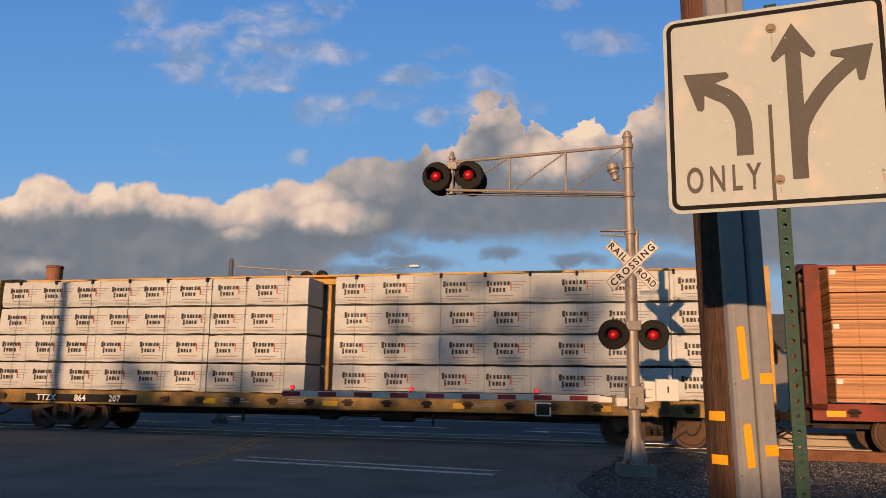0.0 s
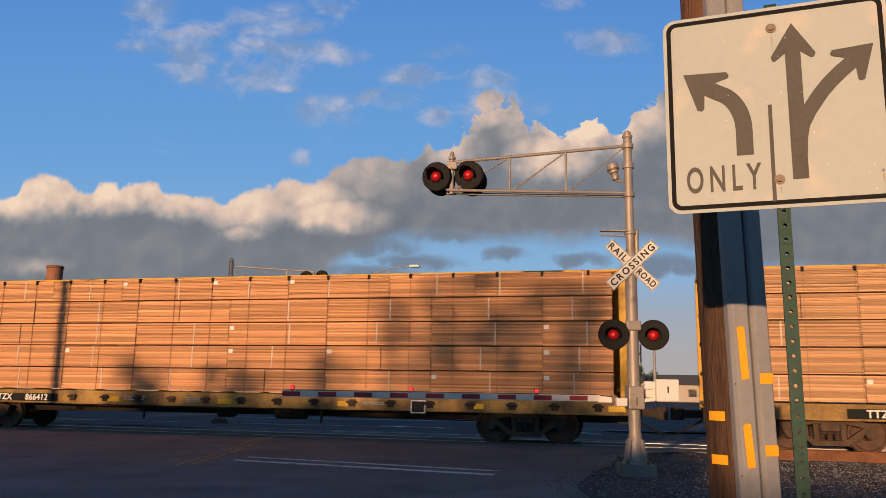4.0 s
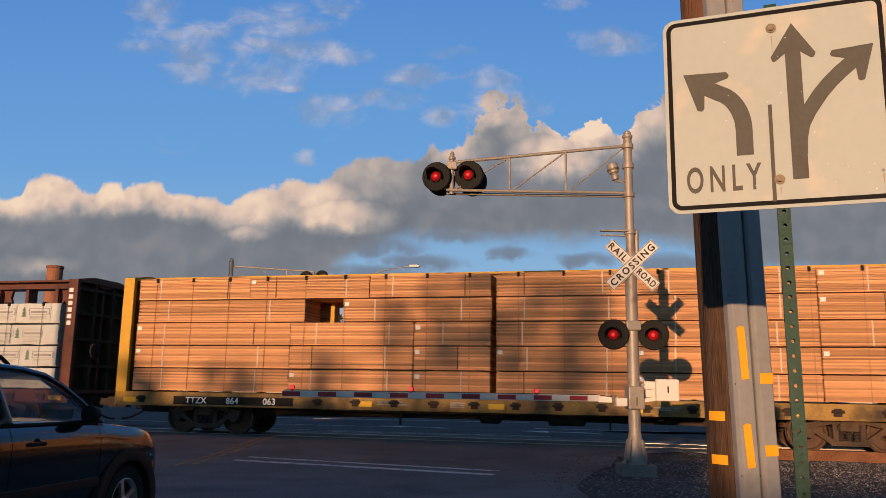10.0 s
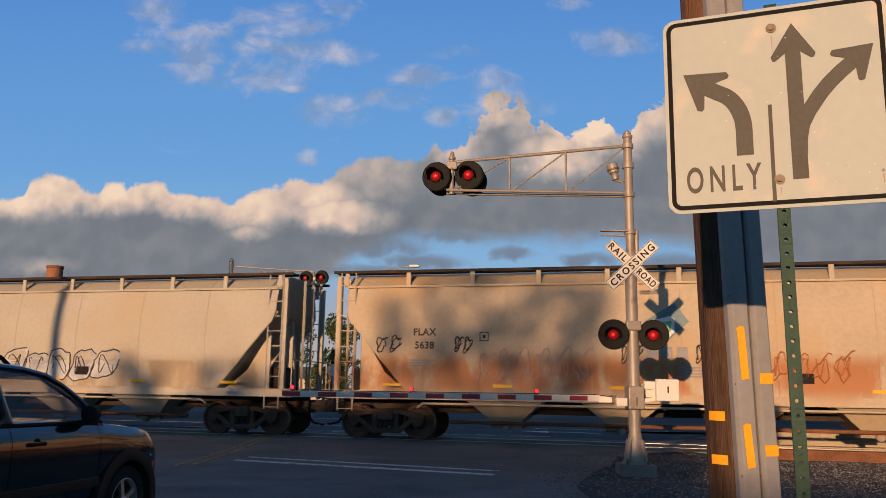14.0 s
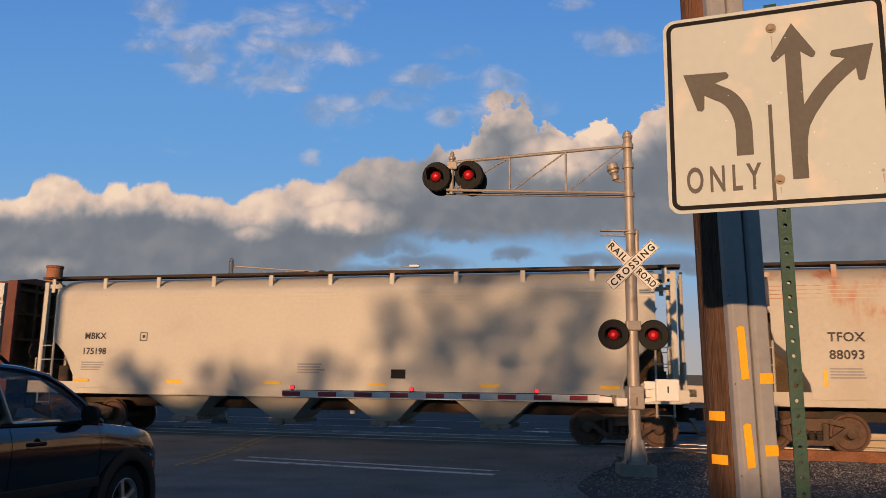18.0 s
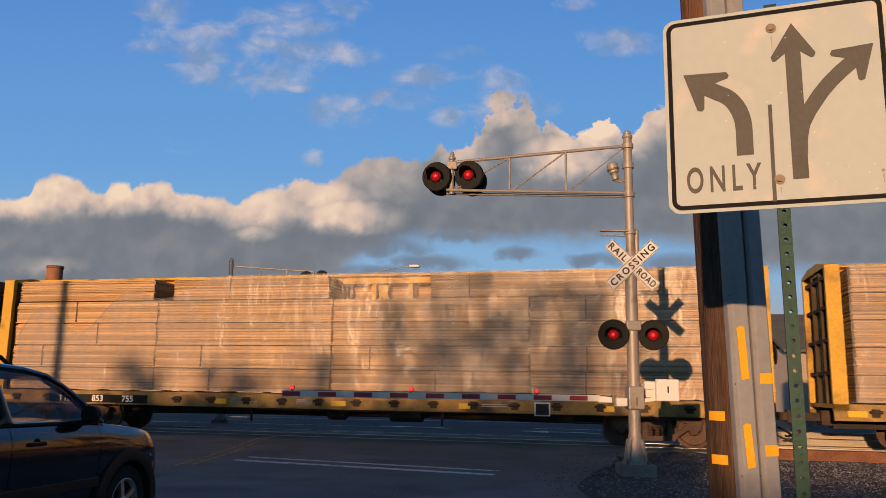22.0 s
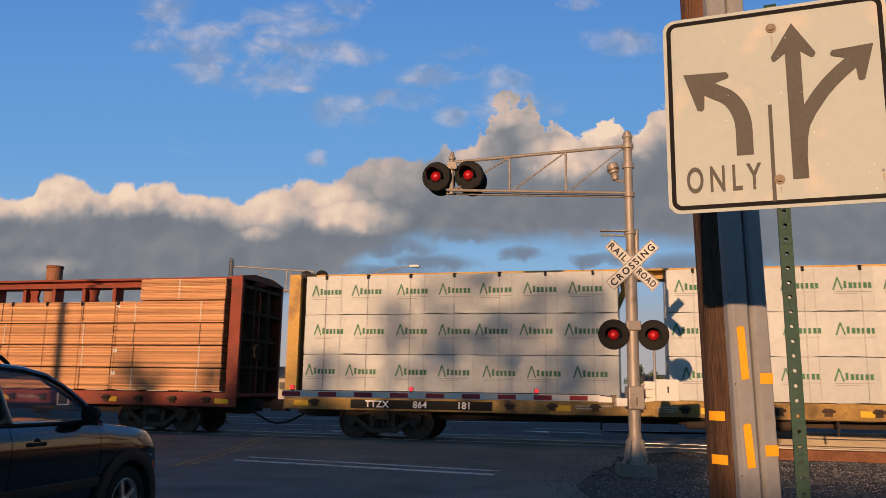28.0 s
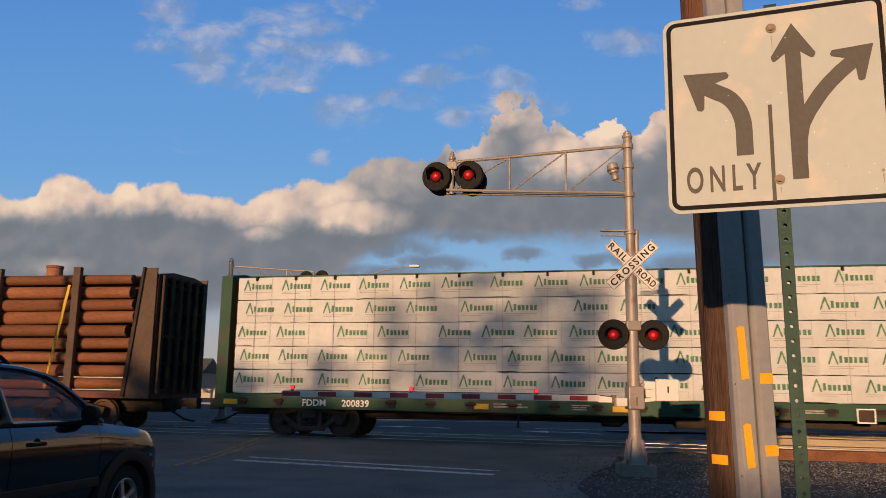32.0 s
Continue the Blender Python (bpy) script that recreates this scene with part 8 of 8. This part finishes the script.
    for x, z, w in ((0.38, 1.585, 0.6), (0.12, 1.645, 0.62), (-0.5, 1.69, 0.63), (-1.3, 1.685, 0.62), (-1.75, 1.65, 0.6), (-1.92, 1.6, 0.58)):
        rows.append([(x, -w, z - 0.05), (x, -w * 0.93, z), (x, 0, z + 0.025), (x, w * 0.93, z), (x, w, z - 0.05), (x, 0, z - 0.04)])
    m_ = 6
    roof.add([q for r in rows for q in r], [(i * m_ + j, i * m_ + (j + 1) % m_, (i + 1) * m_ + (j + 1) % m_, (i + 1) * m_ + j) for i in range(len(rows) - 1) for j in range(m_)] + [tuple(range(m_)), tuple(range((len(rows) - 1) * m_, len(rows) * m_))[::-1]])
    part("roof", roof, "car_paint", t, smooth=True)
    for s_ in (-1, 1):
        for x0, z0, x1, z1, w, y0, y1 in ((1.02, 1.13, 0.74, 1.36, 0.075, 0.81, 0.715), (0.76, 1.35, 0.36, 1.57, 0.07, 0.72, 0.625), (-0.28, 1.16, -0.33, 1.64, 0.11, 0.84, 0.625), (-1.2, 1.17, -1.22, 1.64, 0.09, 0.84, 0.62), (-2.0, 1.17, -1.85, 1.6, 0.16, 0.8, 0.585)):
            part("pillar", Solid().bar((x0, s_ * y0, z0), (x1, s_ * y1, z1), 0.05, w), "car_paint", t, bevel=0.012)
        part("roof_edge", Solid().tube([(1.02, s_ * 0.815, 1.14), (0.78, s_ * 0.735, 1.345), (0.56, s_ * 0.68, 1.485), (0.36, s_ * 0.645, 1.575), (0.05, s_ * 0.64, 1.625), (-0.3, s_ * 0.64, 1.645), (-1.2, s_ * 0.635, 1.645), (-1.88, s_ * 0.6, 1.6)], 0.03, 8), "car_paint", t, smooth=True)
        part("roof_rack", Solid().tube([(0.0, s_ * 0.56, 1.665), (-0.1, s_ * 0.56, 1.725), (-1.5, s_ * 0.56, 1.735), (-1.6, s_ * 0.56, 1.68)], 0.018, 8), "black", t, "black roof rail", smooth=True)

        def pane(name, pts):
            g = Solid()
            q = [(x, s_ * (0.84 - (z - 1.16) * 0.44), z) for x, z in pts]
            g.add(q + [(x, y - s_ * 0.005, z) for x, y, z in q], [tuple(range(len(q))), tuple(range(len(q), 2 * len(q)))[::-1]])
            ob = part(name, g, "glass", t, "tinted side window")
            ob.visible_shadow = False
        pane("side_window", [(0.88, 1.17), (0.66, 1.355), (0.44, 1.5), (0.25, 1.575), (0.1, 1.6), (-0.28, 1.62), (-0.26, 1.17)])
        pane("side_window", [(-0.34, 1.17), (-0.37, 1.62), (-1.18, 1.62), (-1.16, 1.17)])
        pane("side_window", [(-1.25, 1.18), (-1.27, 1.62), (-1.75, 1.6), (-1.9, 1.19)])
        part("window_sill", Solid().bar((0.95, s_ * 0.862, 1.158), (-1.95, s_ * 0.862, 1.175), 0.012, 0.022), "black", t, "black window weatherstrip")
        # mirror
        mr = part("mirror", Solid().lathe([(0.02, -0.075), (0.075, -0.065), (0.105, -0.02), (0.11, 0.05), (0.095, 0.06)], 18, "x"), "black", t, "black door mirror", at=Matrix.Translation((0.64, s_ * 0.97, 1.235)) @ Matrix.Diagonal((-0.9, 0.78, 0.72, 1)), smooth=True)
        part("mirror_foot", Solid().bar((0.64, s_ * 0.85, 1.15), (0.62, s_ * 0.95, 1.16), 0.06, 0.05), "black", t)
        # seams, handles, mouldings
        for x in (0.02, -0.92):
            part("door_handle", Solid().tube([(x + 0.1, s_ * 0.905, 1.0), (x + 0.07, s_ * 0.935, 1.0), (x - 0.09, s_ * 0.935, 1.0), (x - 0.12, s_ * 0.905, 1.0)], 0.017, 8), "black", t, "black door handle", smooth=True)
            part("handle_cup", Solid().lathe([(0.05, 0.0), (0.055, 0.006), (0.02, 0.006)], 14, "y"), "black", t, at=pose(x, s_ * 0.91, 0.995))
        part("side_moulding", Solid().bar((0.93, s_ * 0.9, 0.6), (-0.88, s_ * 0.9, 0.6), 0.03, 0.09), "car_trim", t, "grey brown side moulding", bevel=0.01)
        part("rocker", Solid().bar((0.86, s_ * 0.86, 0.3), (-0.9, s_ * 0.86, 0.3), 0.08, 0.12), "car_trim", t, bevel=0.02)
        for cx in (ax_f, ax_r):
            fl = Solid()
            prof = []
            for a in range(-15, 196, 10):
                c_, sn = math.cos(radians(a)), math.sin(radians(a))
                prof.append([(cx - rr * c_, s_ * yy, 0.36 + rr * sn) for rr, yy in ((0.395, 0.8), (0.395, 0.93), (0.42, 0.938), (0.51, 0.925), (0.52, 0.87))])
            q = 5
            fl.add([p for r in prof for p in r], [(i * q + j, i * q + j + 1, (i + 1) * q + j + 1, (i + 1) * q + j) for i in range(len(prof) - 1) for j in range(q - 1)])
            part("wheel_flare", fl, "car_trim", t, "grey brown wheel arch flare", smooth=True)
        part("headlamp", Solid().box(1.83, 1.985, s_ * 0.6 - 0.12, s_ * 0.6 + 0.12, 0.8, 0.9), "alloy", t, bevel=0.03)
        part("side_marker", Solid().box(1.86, 1.93, s_ * 0.845 - 0.02, s_ * 0.828 + 0.02, 0.64, 0.72), "amber", t, "small amber side marker lamp", bevel=0.01)
        part("bumper_corner", Solid().bar((1.8, s_ * 0.885, 0.78), (2.0, s_ * 0.8, 0.79), 0.03, 0.02), "alloy", t)
        part("tail_lamp", Solid().box(-2.14, -1.98, s_ * 0.76 - 0.06, s_ * 0.76 + 0.06, 0.9, 1.15), "gate_red", t, bevel=0.03)
    ws = part("windscreen", Solid().add([(1.05, -0.78, 1.14), (1.05, 0.78, 1.14), (0.37, 0.6, 1.58), (0.37, -0.6, 1.58), (1.045, -0.78, 1.135), (1.045, 0.78, 1.135), (0.365, 0.6, 1.575), (0.365, -0.6, 1.575)],
                                        [(0, 1, 2, 3), (7, 6, 5, 4)]), "glass", t, "tinted windscreen")
    rw = part("rear_window", Solid().add([(-2.03, -0.72, 1.2), (-2.03, 0.72, 1.2), (-1.9, 0.56, 1.59), (-1.9, -0.56, 1.59)], [(0, 3, 2, 1)]), "glass", t)
    ws.visible_shadow = rw.visible_shadow = False
    part("dashboard", Solid().box(0.55, 1.0, -0.76, 0.76, 0.95, 1.17), "black", t, bevel=0.05)
    part("steering_wheel", Solid().lathe([(0.17, -0.012), (0.185, 0.0), (0.17, 0.012)], 24, "x", caps=False), "black", t, at=pose(0.42, 0.36, 1.12, 0, 20, 0), smooth=True)
    for y in (-0.36, 0.36):
        for x in (-0.1, -1.05):
            seat = part("seat", Solid().box(x - 0.25, x + 0.25, y - 0.25, y + 0.25, 0.5, 0.78), "black", t, bevel=0.06)
            part("seat_back", Solid().box(-0.07, 0.07, -0.24, 0.24, 0, 0.62), "black", seat, at=pose(x - 0.25, y, 0.7, 0, -14, 0), bevel=0.05)
            part("head_rest", Solid().box(-0.05, 0.05, -0.12, 0.12, 0, 0.16), "black", seat, at=pose(x - 0.43, y, 1.36), bevel=0.04)
    part("grille", Solid().box(2.0, 2.06, -0.45, 0.45, 0.72, 0.86), "black", t, bevel=0.02)
    part("front_plate", Solid().box(2.065, 2.075, -0.15, 0.15, 0.52, 0.67), "box_white", t)
    part("underbody", Solid().box(-1.9, 1.9, -0.68, 0.68, 0.24, 0.5), "black", t)
    wheels = []
    for cx in (ax_f, ax_r):
        for s_ in (-1, 1):
            w = part("wheel", Solid().lathe([(0.23, s_ * -0.11), (0.33, s_ * -0.11), (0.352, s_ * -0.08), (0.355, 0.0), (0.352, s_ * 0.08), (0.33, s_ * 0.11), (0.235, s_ * 0.11), (0.225, s_ * 0.09), (0.22, s_ * 0.03)], 36, "y"), "tyre", t, "black tyre on an alloy rim", at=pose(cx, s_ * 0.79, 0.355), smooth=True)
            rim = part("rim", Solid().lathe([(0.225, s_ * 0.09), (0.232, s_ * 0.1), (0.222, s_ * 0.105), (0.205, s_ * 0.085), (0.2, s_ * 0.04)], 32, "y", caps=False), "alloy", w, "silver alloy rim", smooth=True)
            sp = Solid().box(-0.026, 0.026, *sorted((s_ * 0.055, s_ * 0.09)), 0.03, 0.21).mesh("spoke", "alloy")
            for k in range(5):
                part("spoke", sp, None, w, at=pose(0, 0, 0, 0, 72 * k, 0))
            part("hub", Solid().lathe([(0.06, s_ * 0.04), (0.06, s_ * 0.085), (0.035, s_ * 0.1), (0.01, s_ * 0.1)], 18, "y"), "alloy", w, smooth=True)
            wheels.append((w, cx, s_))
    t.scale = (0.97, 0.97, 0.97)
    return t, wheels


suv, suv_wheels = build_suv()
# how far its front is short of the stopping place, second by second
SUV_SHORT = [(0.0, 20.0), (1.0, 15.9), (2.0, 12.1), (3.0, 8.6), (4.0, 5.5), (4.7, 3.7), (5.2, 2.75), (5.5, 2.32), (6.0, 1.78), (6.5, 1.3), (7.0, 0.97), (7.5, 0.68), (8.0, 0.34), (8.5, 0.12), (9.0, 0.02), (9.6, 0.0), (10.2, 0.0), (32.0, 0.0)]


def suv_pose(short):
    return pose(-4.178 - 0.2017 * short, 6.86 - 0.9795 * short, -0.104, 0, 0, 78.37)


# ---- movement ----
def motions():
    for car, place in CARS:
        walk(car, [(t, on_track(place + SPEED * t, 0)) for t in (0.0, 8.0, 16.0, 24.0, 32.0)])
    # wheels roll while they pass the crossing
    step = SPEED / FPS / 0.457
    for ws, index, x, dx in WHEELSETS:
        place = dict((i, p) for i, (c, p) in enumerate(CARS))[index] + x
        first = max(0, int((-20.0 - place) / SPEED * FPS))
        last = min(32 * FPS, int((17.0 - place) / SPEED * FPS))
        rows = [(0.0, pose(dx, 0, 0.457))] if first > 0 else []
        if last > first:
            rows += [(k / FPS, Matrix.Translation((dx, 0, 0.457)) @ Matrix.Rotation(step * (k - first), 4, "Y")) for k in range(first, last + 1)]
        rows = rows or [(0.0, pose(dx, 0, 0.457))]
        if rows[-1][0] < 32.0:
            rows.append((32.0, rows[-1][1]))
        walk(ws, rows)
    walk(suv, [(t, suv_pose(f)) for t, f in SUV_SHORT])
    for w, cx, side in suv_wheels:
        rows, last = [], None
        for (t0, f0), (t1, f1) in zip(SUV_SHORT, SUV_SHORT[1:]):
            n = max(1, int(abs(f1 - f0) / 0.355 / 1.2) + 1)
            rows += [(t0 + (t1 - t0) * k / n, Matrix.Translation((cx, side * 0.79, 0.355)) @ Matrix.Rotation((SUV_SHORT[0][1] - f0 - (f1 - f0) * k / n) / 0.355, 4, "Y")) for k in range(n)]
        rows.append((32.0, Matrix.Translation((cx, side * 0.79, 0.355)) @ Matrix.Rotation(SUV_SHORT[0][1] / 0.355, 4, "Y")))
        walk(w, rows)
    drift = 43.0
    walk(backdrop, [(0.0, pose(0, 1500, 0)), (32.0, pose(drift, 1500, 0))])


motions()
